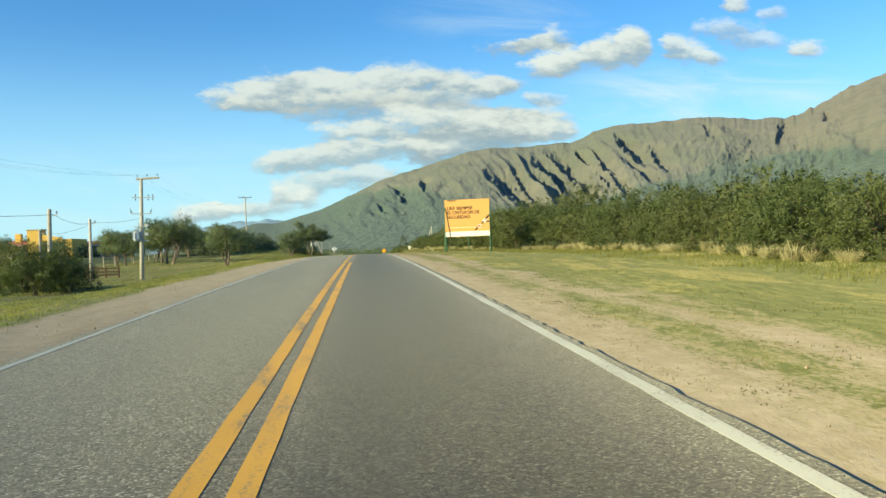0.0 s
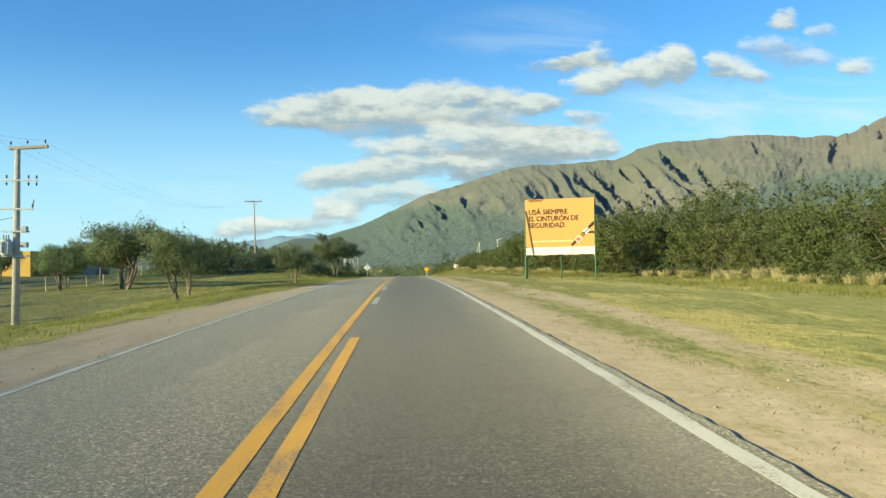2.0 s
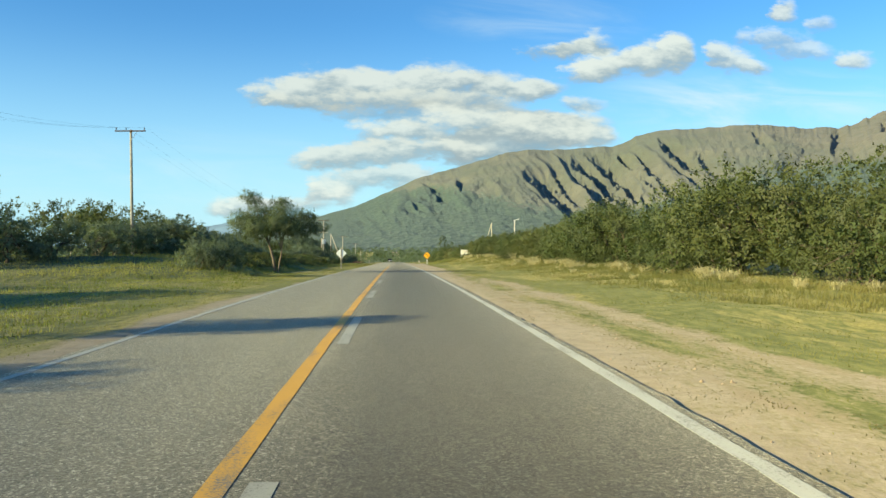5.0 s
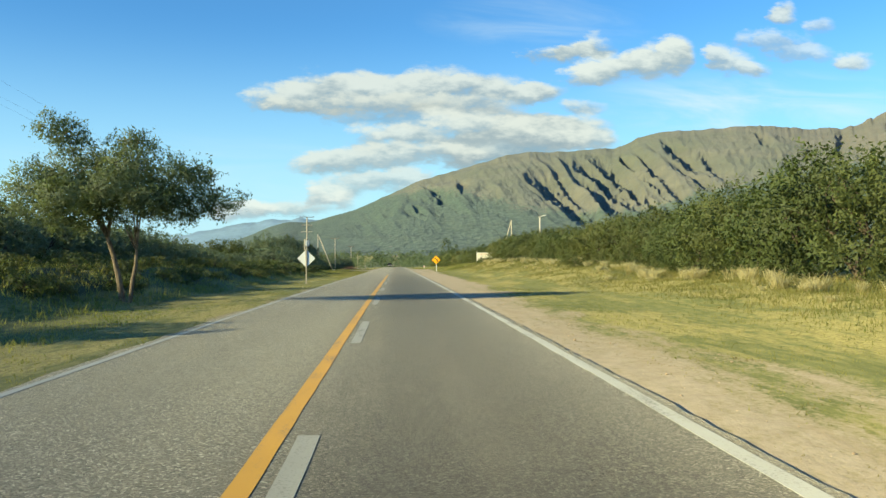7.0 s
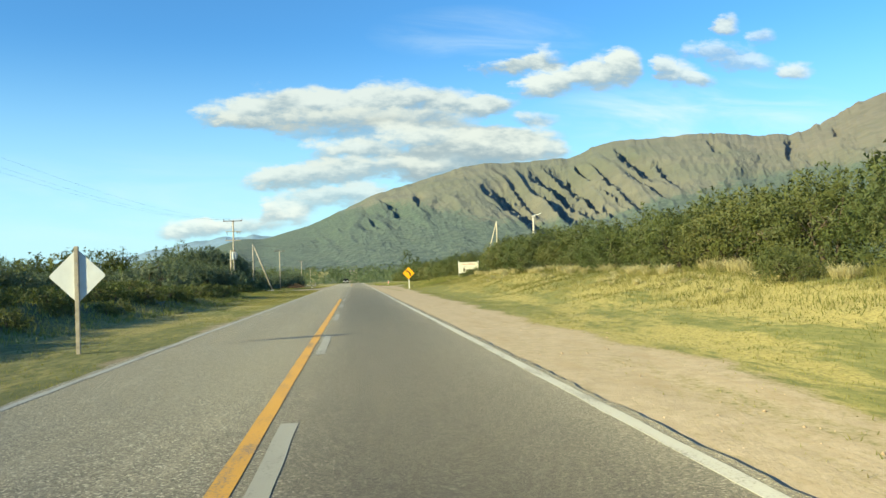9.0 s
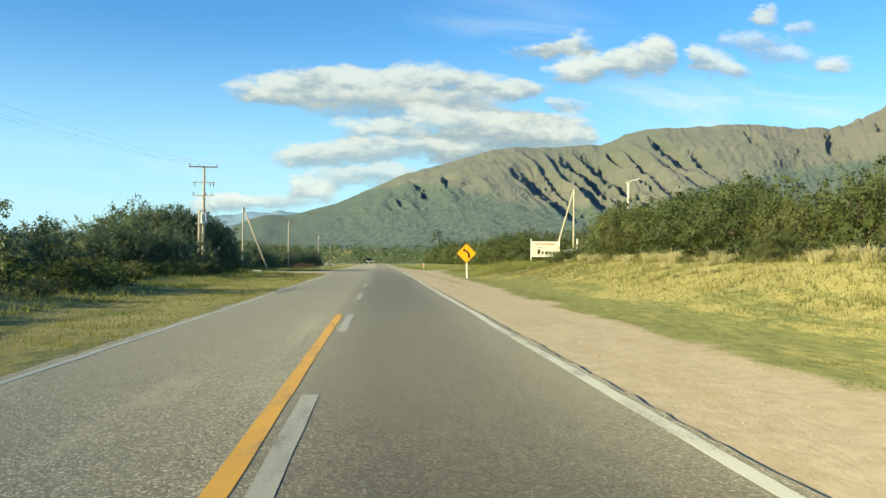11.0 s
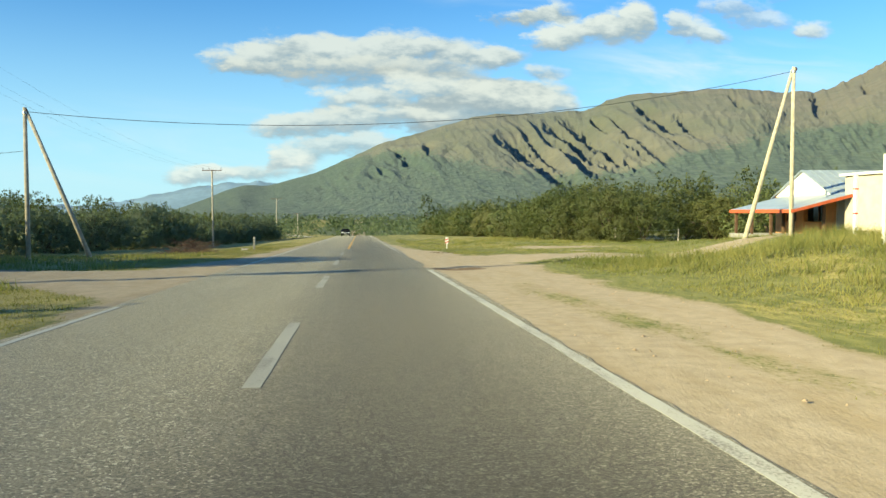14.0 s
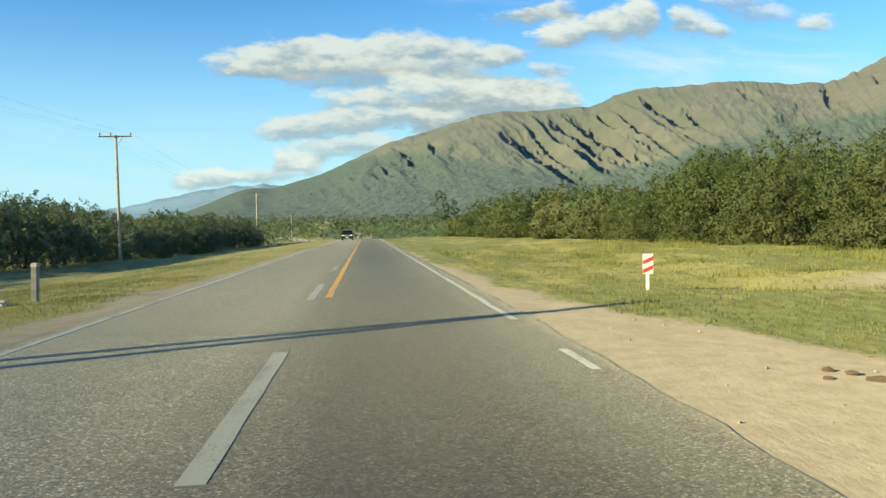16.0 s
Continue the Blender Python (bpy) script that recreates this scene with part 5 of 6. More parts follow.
def build_village():
    h = tagged(new("yellow_house"), "yellow plastered house with a square water tower", "house")
    g = ground_at(-49, 132) - 0.3
    body = part("wall", box((6.2, 7.0, 4.4 - g), (-47.6, 134, (4.1 + g) / 2), bevel=0.03), "yellow_wall", h)
    part("tower", box((2.1, 2.1, 5.8 - g), (-50.0, 131.2, (5.8 + g) / 2), bevel=0.03), "yellow_wall", h, "square yellow water tower")
    part("tower_cap", box((2.3, 2.3, 0.14), (-50.0, 131.2, 5.82)), "beige_wall", h)
    part("wall", box((3.0, 0.3, 0.9), (-47.4, 130.4, 4.3), (0, 12, 0)), "yellow_wall", h, "sloping yellow parapet")
    for x, z in ((-46.3, 3.1), (-47.8, 3.1), (-47.0, 0.6)):
        w = part("window", box((0.8, 0.1, 0.7), (x, 130.46, z)), "glass", h, "small dark window")
        part("frame", box((0.92, 0.06, 0.08), (x, 130.4, z + 0.38)), "white", w)
        part("sill", box((0.95, 0.14, 0.06), (x, 130.4, z - 0.38)), "beige_wall", w)
    h = tagged(new("tiled_house"), "low house with a red clay tile roof", "house", "village houses")
    part("wall", box((9, 6, 3.9 - g), (-55.5, 136, (3.3 + g) / 2)), "beige_wall", h)
    roof = part("roof", gable_roof(-60, -51, 133, 139, 3.2, 4.2, 0.12, 0.35, "x"), "tile_red", h)
    part("chimney", box((0.9, 0.9, 1.6), (-54.4, 135.5, 4.6), bevel=0.03), "yellow_wall", roof, "yellow chimney")
    for x in (-58, -54):
        part("window", box((1.0, 0.1, 0.9), (x, 132.96, 1.8)), "glass", h, "dark window")
    h = tagged(new("brown_house"), "low dark-roofed house half hidden by trees", "house", "village houses")
    part("wall", box((6, 5, 3.6 - g), (-42.5, 140, (3.0 + g) / 2)), "beige_wall", h)
    part("roof", gable_roof(-45.5, -39.5, 137.5, 142.5, 2.9, 3.8, 0.12, 0.3, "x"), "dark_wood", h)
    part("window", box((0.9, 0.1, 0.7), (-43, 137.46, 1.7)), "glass", h, "dark window")


def wire_fence(points, gap, label, group, wires=3, tall=1.15):
    """Wooden posts with strands of wire, along a line of plan points."""
    f = tagged(new("wire_fence"), label, "fence", group)
    last = None
    for (xa, ya), (xb, yb) in zip(points, points[1:]):
        n = max(1, int(math.hypot(xb - xa, yb - ya) / gap))
        for k in range(n):
            x, y = xa + (xb - xa) * k / n + random.uniform(-0.1, 0.1), ya + (yb - ya) * k / n
            g = ground_at(x, y)
            h = tall + random.uniform(-0.12, 0.15)
            part("post", rod((x, y, g - 0.3), (x + random.uniform(-0.06, 0.06), y, g + h), 0.07, 0.055, 7), "wood", f)
            here = (x, y, g)
            if last:
                for j in range(wires):
                    z = 0.35 + j * 0.33
                    cable_mesh("wire", (last[0], last[1], last[2] + z), (x, y, g + z), 0.03, 0.006, f, "steel", 4)
            last = here


def build_fences():
    wire_fence(((-24.5, 40), (-26.5, 76), (-31, 134), (-28, 180)), 5.0, "old wire fence with grey wooden posts in the field", "field fences")
    wire_fence(((22.5, 300.5), (27, 298), (36, 293)), 6.5, "wire fence with grey posts at the edge of the trees", "field fences")
    c = empty("cattle_gate", pose(-23, 75.5, ground_at(-23, 75.5), 0, 0, 10), "brown wooden cattle pen gate in the grass", "gate")
    for x in (-1.6, -0.5, 0.5, 1.6):
        part("post", box((0.12, 0.12, 1.3), (x, 0, 0.5), bevel=0.02), "dark_wood", c)
    for z in (0.3, 0.6, 0.9):
        part("board", box((3.3, 0.04, 0.14), (0, -0.08, z), bevel=0.01), "dark_wood", c)


def build_car():
    z = float(road_z(392.0))
    c = empty("car", pose(-1.65, 392, z, 1.3, 0, 180), "dark oncoming car with bright headlamps on the road", "car")
    bm = bmesh.new()
    prof = [(-2.0, 0.28), (-2.05, 0.62), (-1.9, 0.86), (-0.95, 0.95), (-0.3, 1.42), (0.9, 1.45), (1.75, 1.0), (2.02, 0.9), (2.05, 0.4), (1.95, 0.28)]
    # the nose points along -y of the car before it is turned round
    rows = []
    for s in (-0.84, -0.78, 0.78, 0.84):
        inset = 0.0 if abs(s) < 0.8 else 0.04
        rows.append([bm.verts.new((s * (0.82 if z > 1.2 else 1.0), y, z - inset)) for y, z in prof])
    for a, b in zip(rows, rows[1:]):
        for i in range(len(prof)):
            j = (i + 1) % len(prof)
            bm.faces.new((a[i], b[i], b[j], a[j]))
    bm.faces.new(rows[0]), bm.faces.new(rows[-1][::-1])
    for v in bm.verts:
        v.co.y = -v.co.y
    body = part("body", bm, "car_paint", c)
    part("windscreen", box((1.3, 0.02, 0.56), (0, 0.66, 1.19), (-53, 0, 0)), "glass", c)
    part("bumper", box((1.62, 0.12, 0.2), (0, 2.06, 0.42), bevel=0.04), "rubber", c)
    part("grille", box((0.9, 0.04, 0.14), (0, 2.08, 0.66), bevel=0.01), "steel", c)
    part("number_plate", box((0.42, 0.02, 0.12), (0, 2.13, 0.42)), "white", c)
    for s in (-1, 1):
        part("headlamp", box((0.34, 0.1, 0.2), (s * 0.58, 2.03, 0.7), bevel=0.04), "lamp_glass", c, "pale headlamp")
        part("mirror", box((0.16, 0.1, 0.13), (s * 0.92, 0.55, 1.0), bevel=0.03), "car_paint", c)
        for y in (-1.28, 1.3):
            wheel = part("wheel", rod((s * 0.66, y, 0.31), (s * 0.84, y, 0.31), 0.31, 0.31, 20), "rubber", c)
            part("rim", rod((s * 0.80, y, 0.31), (s * 0.855, y, 0.31), 0.19, 0.17, 14), "steel", wheel)


def build_mud():
    """Wet gouge at the broken road edge with a puddle in its bottom."""
    rng = np.random.RandomState(3)
    n = 30
    a = np.linspace(0, math.tau, n, endpoint=False)
    r = 1 + 0.35 * (rng.rand(n) - 0.5) + 0.12 * np.sin(3 * a)
    rings = np.linspace(0.0, 1.0, 9)[1:]
    X = 4.45 + 1.0 * rings[:, None] * r * np.cos(a)
    Y = 262.05 + 0.72 * rings[:, None] * r * np.sin(a) + 0.12 * rings[:, None] * np.cos(a)
    Z = ground_z(X, Y) + 0.012 * (1 - rings[:, None] ** 4) - 0.004
    v = np.concatenate([np.stack([X, Y, Z], -1).reshape(-1, 3), [[4.45, 262.05, ground_at(4.45, 262.05) + 0.008]]])
    f = [[k * n + i, k * n + (i + 1) % n, (k + 1) * n + (i + 1) % n, (k + 1) * n + i] for k in range(len(rings) - 1) for i in range(n)]
    f += [[(i + 1) % n, i, len(v) - 1, len(v) - 1] for i in range(n)]
    bm = bmesh.new()
    vs = [bm.verts.new(p) for p in v]
    for q in f:
        bm.faces.new([vs[i] for i in dict.fromkeys(q)])
    tagged(part("wet_mud", bm, "wet_mud", smooth=True), "dark wet mud in a gouge at the broken road edge", "mud")
    x, y = 4.5, 261.8
    z = ground_at(x, y) + 0.03
    w = np.stack([x + 0.1 + 0.36 * r * np.cos(a), y + 0.15 * r * np.sin(a), np.full(n, z)], 1)
    bm = bmesh.new()
    vs = [bm.verts.new(p) for p in w]
    bm.faces.new(vs)
    lo = [bm.verts.new((p[0], p[1], p[2] - 0.05)) for p in w]
    for i in range(n):
        bm.faces.new((vs[i], lo[i], lo[(i + 1) % n], vs[(i + 1) % n]))
    tagged(part("puddle", bm, "water"), "small muddy puddle in a gouge at the broken road edge", "puddle")
    # clods torn out beyond the side track
    for k in range(9):
        cx, cy = 5.6 + rng.uniform(-0.7, 0.7), 279.2 + rng.uniform(-0.35, 0.35)
        bm = bmesh.new()
        bmesh.ops.create_icosphere(bm, subdivisions=1, radius=1.0)
        for vt in bm.verts:
            vt.co *= rng.uniform(0.7, 1.2)
        bmesh.ops.scale(bm, vec=(rng.uniform(0.06, 0.16), rng.uniform(0.04, 0.08), rng.uniform(0.02, 0.04)), verts=bm.verts)
        o = part("earth_clod", bm, "wet_mud")
        o.matrix_basis = pose(cx, cy, ground_at(cx, cy) + 0.01, 0, 0, rng.uniform(0, 180))
        tagged(o, "clod of dark earth lying on the sandy shoulder", "clod", "earth clods")


build_billboard()
build_signs()
build_inn_sign()
build_poles()
build_inn()
build_village()
build_fences()
build_car()
build_mud()

# ---- trees and bushes ----


def leaf_cloud(blobs, n, size, rng, per=14, spread=0.2, reach=(0.72, 1.12), droop=0.2):
    """Small leaves in sprigs over the crown's masses: one triangle each."""
    b = np.array(blobs)
    w = (b[:, 3] * b[:, 5]) ** 1.0
    m = max(1, n // per)
    pick = rng.choice(len(b), m, p=w / w.sum())
    d = rng.normal(size=(m, 3))
    d[:, 2] = np.where(d[:, 2] < 0, d[:, 2] * 0.7, d[:, 2])
    d /= np.linalg.norm(d, axis=1)[:, None]
    r = np.where(rng.rand(m, 1) < 0.6, rng.uniform(0.82, reach[1], size=(m, 1)), rng.uniform(*reach, size=(m, 1))) + 0.12 * (rng.rand(m, 1) ** 6)
    c = b[pick, :3] + d * r * b[pick, 3:]
    c = np.repeat(c, per, 0)
    out = np.repeat(d, per, 0)
    twig = np.repeat(rng.normal(size=(m, 3)) + d * 0.8, per, 0)
    c = c + np.clip(rng.normal(size=c.shape), -1.5, 1.5) * spread * 0.5 + twig * rng.uniform(-1, 1, (len(c), 1)) * spread * 0.85
    ax = out * 0.25 + rng.normal(size=c.shape) * 0.75
    ax[:, 2] -= droop
    ax /= np.linalg.norm(ax, axis=1)[:, None]
    side = np.cross(ax, out + rng.normal(size=c.shape) * 0.5)
    side /= np.linalg.norm(side, axis=1)[:, None] + 1e-9
    L = size * rng.uniform(0.6, 1.3, (len(c), 1))
    v = np.stack([c - side * L * 0.28, c + side * L * 0.28, c + ax * L], 1).reshape(-1, 3)
    # each leaf turns its face outwards; its shading leans towards the crown's roundness
    t = v.reshape(-1, 3, 3)
    n = np.cross(t[:, 1] - t[:, 0], t[:, 2] - t[:, 0])
    n /= np.linalg.norm(n, axis=1)[:, None] + 1e-12
    away = (n * out).sum(1) < 0
    t[away] = t[away][:, ::-1]
    n[away] *= -1
    n = out * 0.85 + n * 0.5
    n /= np.linalg.norm(n, axis=1)[:, None] + 1e-12
    return t.reshape(-1, 3), np.repeat(n, 3, 0)


def foliage(name, v, n, mat):
    me = mesh_from(name, v, np.arange(len(v)).reshape(-1, 3), MAT[mat])
    me.normals_split_custom_set_from_vertices(n)
    return me


def crown_mesh(name, blobs, n, size, mat, rng, **kw):
    return foliage(name, *leaf_cloud(blobs, n, size, rng, **kw), mat)


def limbs_mesh(name, paths):
    """Tapered limbs along bent paths of (x, y, z, radius)."""
    V, F, base = [], [], 0
    k = 4
    ang = np.linspace(0, math.tau, k, endpoint=False)
    for path in paths:
        p = np.array(path, float)
        for i, (x, y, z, r) in enumerate(p):
            t = p[min(i + 1, len(p) - 1), :3] - p[max(i - 1, 0), :3]
            t /= np.linalg.norm(t)
            s = np.cross(t, (0.3, 1, 0.1))
            s /= np.linalg.norm(s)
            u = np.cross(t, s)
            V.append(p[i, :3] + r * (np.cos(ang)[:, None] * s + np.sin(ang)[:, None] * u))
        for i in range(len(p) - 1):
            a = base + i * k + np.arange(k)
            b = base + i * k + (np.arange(k) + 1) % k
            F.append(np.stack([a, b, b + k, a + k], 1))
        base += len(p) * k
    return mesh_from(name, np.concatenate(V), np.concatenate(F), MAT["bark"], True)


def bent(p0, p1, r0, r1, rng, n=4, wander=0.12):
    p0, p1 = np.array(p0, float), np.array(p1, float)
    t = np.linspace(0, 1, n)[:, None]
    p = p0 + (p1 - p0) * t
    p[1:-1] += rng.normal(size=(n - 2, 3)) * wander
    return np.concatenate([p, r0 + (r1 - r0) * t], 1)


def make_tree(name, label, category, group, blobs, stems, n, size, mat, seed, twigs=0, **kw):
    rng = np.random.RandomState(seed)
    ob = empty(name, pose(0, 0, -60), label, category, group)
    paths = []
    for foot, fork, r in stems:
        paths.append(bent(foot, fork, r, r * 0.6, rng, 5, 0.05))
        near = sorted(blobs, key=lambda b: (b[0] - fork[0]) ** 2 + (b[1] - fork[1]) ** 2)[: max(2, min(5, len(blobs) // max(1, len(stems)) + 1))]
        for b in near:
            paths.append(bent(fork, b[:3], r * 0.45, r * 0.08, rng))
            for _ in range(twigs):
                d = rng.normal(size=3)
                d[2] = abs(d[2]) * 0.6
                d /= np.linalg.norm(d)
                paths.append(bent(b[:3], np.array(b[:3]) + d * np.array(b[3:]) * 1.0, r * 0.14, r * 0.03, rng, 4, 0.06))
    t = new("trunk", limbs_mesh("trunk", paths))
    t.parent = ob
    c = new("crown", crown_mesh("crown", blobs, n, size, mat, rng, **kw))
    c.parent = ob
    return ob


def mound(rng, w, h, n, low=0.25):
    """Masses of a rounded bush: w wide, h high."""
    out = []
    for k in range(n):
        a = rng.uniform(0, math.tau)
        q = math.sqrt(rng.rand()) * 0.62
        x, y = q * w / 2 * math.cos(a), q * w / 2 * math.sin(a)
        top = h * (1 - 0.55 * q ** 1.5) * rng.uniform(0.8, 1.0)
        r = w * rng.uniform(0.2, 0.32)
        rz = min(r * rng.uniform(0.65, 0.95), top * 0.5)
        out.append((x, y, max(top - rz, rz * 0.8), r, r, rz))
    for k in range(n):
        a = (k + rng.rand()) / n * math.tau
        r = w * rng.uniform(0.15, 0.2)
        q = w * rng.uniform(0.3, 0.38)
        out.append((q * math.cos(a), q * math.sin(a), h * rng.uniform(0.1, 0.4), r, r, r * 0.95))
    return out


PROTO = {}


def prototypes():
    r = np.random.RandomState(11)
    kinds = (("leaf", "bushy dark green thorn tree with a dense rounded crown"), ("leaf_warm", "olive green thorn tree with a dense feathery crown"), ("leaf", "spreading green thorn tree with drooping sprays"),
             ("leaf_warm", "yellowish green thorn bush crowding the verge"))
    for k, (mat, lab) in enumerate(kinds):
        blobs = mound(r, 5.2 + 0.5 * (k % 2), 4.4, 10)
        stems = [((0.15 * i - 0.15, 0.1 * i, -0.2), (0.6 * math.cos(2.2 * i), 0.6 * math.sin(2.2 * i), 1.3), 0.11) for i in range(3)]
        PROTO["R%d" % k] = make_tree("thorn_tree", lab, "tree", "roadside trees", blobs, stems, 10000, 0.128, mat, 20 + k, reach=(0.6, 1.06), spread=0.2, per=26)
        # farther copies: fewer leaves, most in the tone lightened to stand for haze
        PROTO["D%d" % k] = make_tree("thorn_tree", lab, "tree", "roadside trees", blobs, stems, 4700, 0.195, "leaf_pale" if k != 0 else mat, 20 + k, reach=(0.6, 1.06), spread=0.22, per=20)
    for k in range(3):
        blobs = mound(r, 5.4, 4.2, 8)
        stems = [((0.15 * i - 0.15, 0.1 * i, -0.2), (0.6 * math.cos(2.2 * i), 0.6 * math.sin(2.2 * i), 1.3), 0.1) for i in range(3)]
        PROTO["L%d" % k] = make_tree("thorn_tree", ("grey-green thorn tree standing in its own shade", "dark grey-green bushy tree of the hedge", "dense grey-green thorn bush beside the road")[k], "tree", "hedge trees",
                                     blobs, stems, 6200, 0.165, "leaf_grey", 40 + k, reach=(0.4, 1.05), spread=0.17, per=20)
    for k in range(2):
        blobs = mound(r, 2.4, 1.5, 6)
        PROTO["B%d" % k] = make_tree("bush", ("low round green bush in the grass", "small olive bush at the foot of the trees")[k], "bush", "low bushes", blobs, [((0, 0, -0.1), (0.1, 0.1, 0.5), 0.05)], 1100, 0.13, ("leaf", "leaf_warm")[k], 60 + k, spread=0.13, reach=(0.4, 1.08))
    # open-crowned field trees on visible trunks
    for k in range(3):
        rr = np.random.RandomState(70 + k)
        blobs = [(rr.uniform(-1.5, 1.5), rr.uniform(-1.5, 1.5), rr.uniform(2.0, 3.6), rr.uniform(0.7, 1.05), rr.uniform(0.7, 1.05), rr.uniform(0.45, 0.75)) for _ in range(12)]
        stems = [((0, 0, -0.2), (0.25 - 0.3 * k, 0.1, 1.35), 0.14), ((0.1, 0, -0.2), (-0.5, 0.3, 1.5), 0.1)]
        PROTO["F%d" % k] = make_tree("field_tree", ("small grey-green field tree with an open crown", "spreading olive-grey field tree on a leaning trunk", "ragged field tree with forked trunk in the pasture")[k], "tree", "field trees",
                                     blobs, stems, 13000, 0.105, "leaf_field", 80 + k, twigs=2, reach=(0.35, 1.1), per=20)


def darken_stems():
    for k, ob in PROTO.items():
        if k[0] in "RDLB":
            for ch in ob.children:
                if ch.name.startswith("trunk"):
                    ch.data.materials[0] = MAT["bark_dark"]


def plant(kind, x, y, h, spin, ref=4.4, wide=1.0, sink=0.05):
    s = h / ref
    m = pose(x, y, ground_at(x, y) - sink, 0, 0, spin) @ Matrix.Diagonal((s * wide, s * wide, s, 1))
    return copy_thing(PROTO[kind], m)


def build_trees():
    back = []
    prototypes()
    darken_stems()
    rnd = random.Random(4)
    edge_r = ((-30, 18.5), (33.4, 20.5), (61.2, 23.0), (81.7, 22.5), (99.2, 20.3), (112.4, 18.6), (125.7, 17.6), (142.2, 16.8), (169.7, 17.1), (213.9, 16.6), (234, 16.2), (243, 18.3), (247.6, 20.4))
    high_r = ((-30, 4), (33.4, 4.2), (56, 5.2), (88, 5.6), (98.1, 6.9), (106, 5.6), (118, 6.8), (132.3, 6.0), (143.3, 6.8), (149, 5.6), (156, 4.7), (169.7, 4.9), (182, 4.5), (206, 4.1), (217, 4.4), (234, 5.0), (247.6, 5.4))
    y = -8.0
    while y < 247:
        x = float(curve(edge_r, y))
        h = float(curve(high_r, y))
        plant("R%d" % rnd.randrange(4), x + rnd.uniform(-0.4, 1.2) + h * 0.28, y + rnd.uniform(-0.8, 0.8), h * rnd.uniform(0.76, 1.08), rnd.uniform(0, 360), 4.4, rnd.uniform(0.9, 1.15))
        if rnd.random() < 0.8:
            back.append((x + 4.2 + rnd.uniform(-0.6, 1.4) + h * 0.28, y + rnd.uniform(-1, 1), h * rnd.uniform(0.9, 1.2)))
        if rnd.random() < 0.5:
            back.append((x + 9.5 + rnd.uniform(-1, 2), y + rnd.uniform(-1, 1), h * rnd.uniform(1.05, 1.35)))
        if rnd.random() < 0.5:
            plant("B%d" % rnd.randrange(2), x - 0.9 + rnd.uniform(-0.7, 0.6), y + rnd.uniform(-1, 1), rnd.uniform(0.6, 1.4), rnd.uniform(0, 360), 1.5)
        y += 3.15 * (h / 4.2) ** 0.6
    # low growth where the bank runs out beside the inn board
    for x, yy, h in ((15.6, 243.0, 1.6), (17.2, 246.2, 2.0), (21.0, 248.4, 3.6), (19.6, 242.8, 3.6), (14.4, 239.6, 1.4), (22.0, 250.2, 3.8), (21.2, 245.2, 4.4), (23.4, 251.8, 4.2), (13.2, 166.5, 1.4), (14.2, 206.0, 1.3)):
        plant("R%d" % rnd.randrange(4), x, yy, h, rnd.uniform(0, 360), 4.4, 1.25)
    # trees about the inn and beyond it
    for x, yy, h in ((22, 255.1, 2.6), (24, 251.1, 3.6), (27.5, 252.8, 4.7), (31.4, 254.5, 5.2), (26.4, 259.6, 2.9), (30.4, 261.4, 3.8), (35.4, 259.1, 5.2), (39.5, 266, 5.4), (21.6, 258.2, 1.9), (42.9, 277.4, 5.6), (41.8, 286.4, 5.6), (37.3, 290.5, 5.2), (32.8, 293.5, 5.6)):
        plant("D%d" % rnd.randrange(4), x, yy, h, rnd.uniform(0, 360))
    y = 301.0
    while y < 396:
        x = float(np.interp(y, (301, 315, 330, 350, 396), (24.0, 22.0, 22.4, 20.7, 15.0)))
        for k, dx in enumerate((0, 5, 10.5)):
            if k == 0 or rnd.random() < 0.8:
                spot = (x + dx + rnd.uniform(-1, 1.5), y + rnd.uniform(-1.2, 1.2), rnd.uniform(0.7, 1.2) * float(np.interp(y, (301, 312, 330, 350, 396), (4.9, 6.1, 5.7, 5.0, 4.5))) + 0.5 * k)
                if k == 0:
                    for _ in range(2):
                        plant("B%d" % rnd.randrange(2), spot[0] - rnd.uniform(1.2, 2.4), spot[1] + rnd.uniform(-1.8, 1.8), rnd.uniform(1.2, 2.3), rnd.uniform(0, 360), 1.5)
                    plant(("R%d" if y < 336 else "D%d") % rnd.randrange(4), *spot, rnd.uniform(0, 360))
                else:
                    back.append(spot)
        y += 3.1
    for x, yy, h in ((30, 330, 7.4), (26.8, 328.5, 7.2), (24.2, 325.5, 6.7), (33.9, 312.5, 5.7), (38.4, 305.5, 5.5), (28.2, 318.5, 5.9), (31.4, 301, 5.0), (33.5, 303, 5.4), (33.1, 300, 5.2), (35.7, 309, 5.8), (37.7, 310, 6.0)):
        plant("R%d" % (int(x) % 4), x, yy, h, 40 * x)
    # hedge on the other side, in shade towards the road
    edge_l = ((126, -17.8), (205, -17.6), (230.7, -16.2), (259.1, -15.5), (272.9, -19.8), (292.5, -22), (322.5, -20.9), (362.5, -18.1), (394.5, -14.7))
    high_l = ((126, 3.6), (148, 4.2), (158, 4.3), (178, 4.2), (190, 3.0), (205, 3.2), (234, 4.3), (237, 4.3), (239, 2.7), (242, 2.7), (244, 4.2), (248, 2.6), (258, 2.2), (261.5, 3.0), (263.5, 5), (272.9, 4.3), (302.5, 4.6), (330, 5.2), (394.5, 4.7))
    y = 133.0
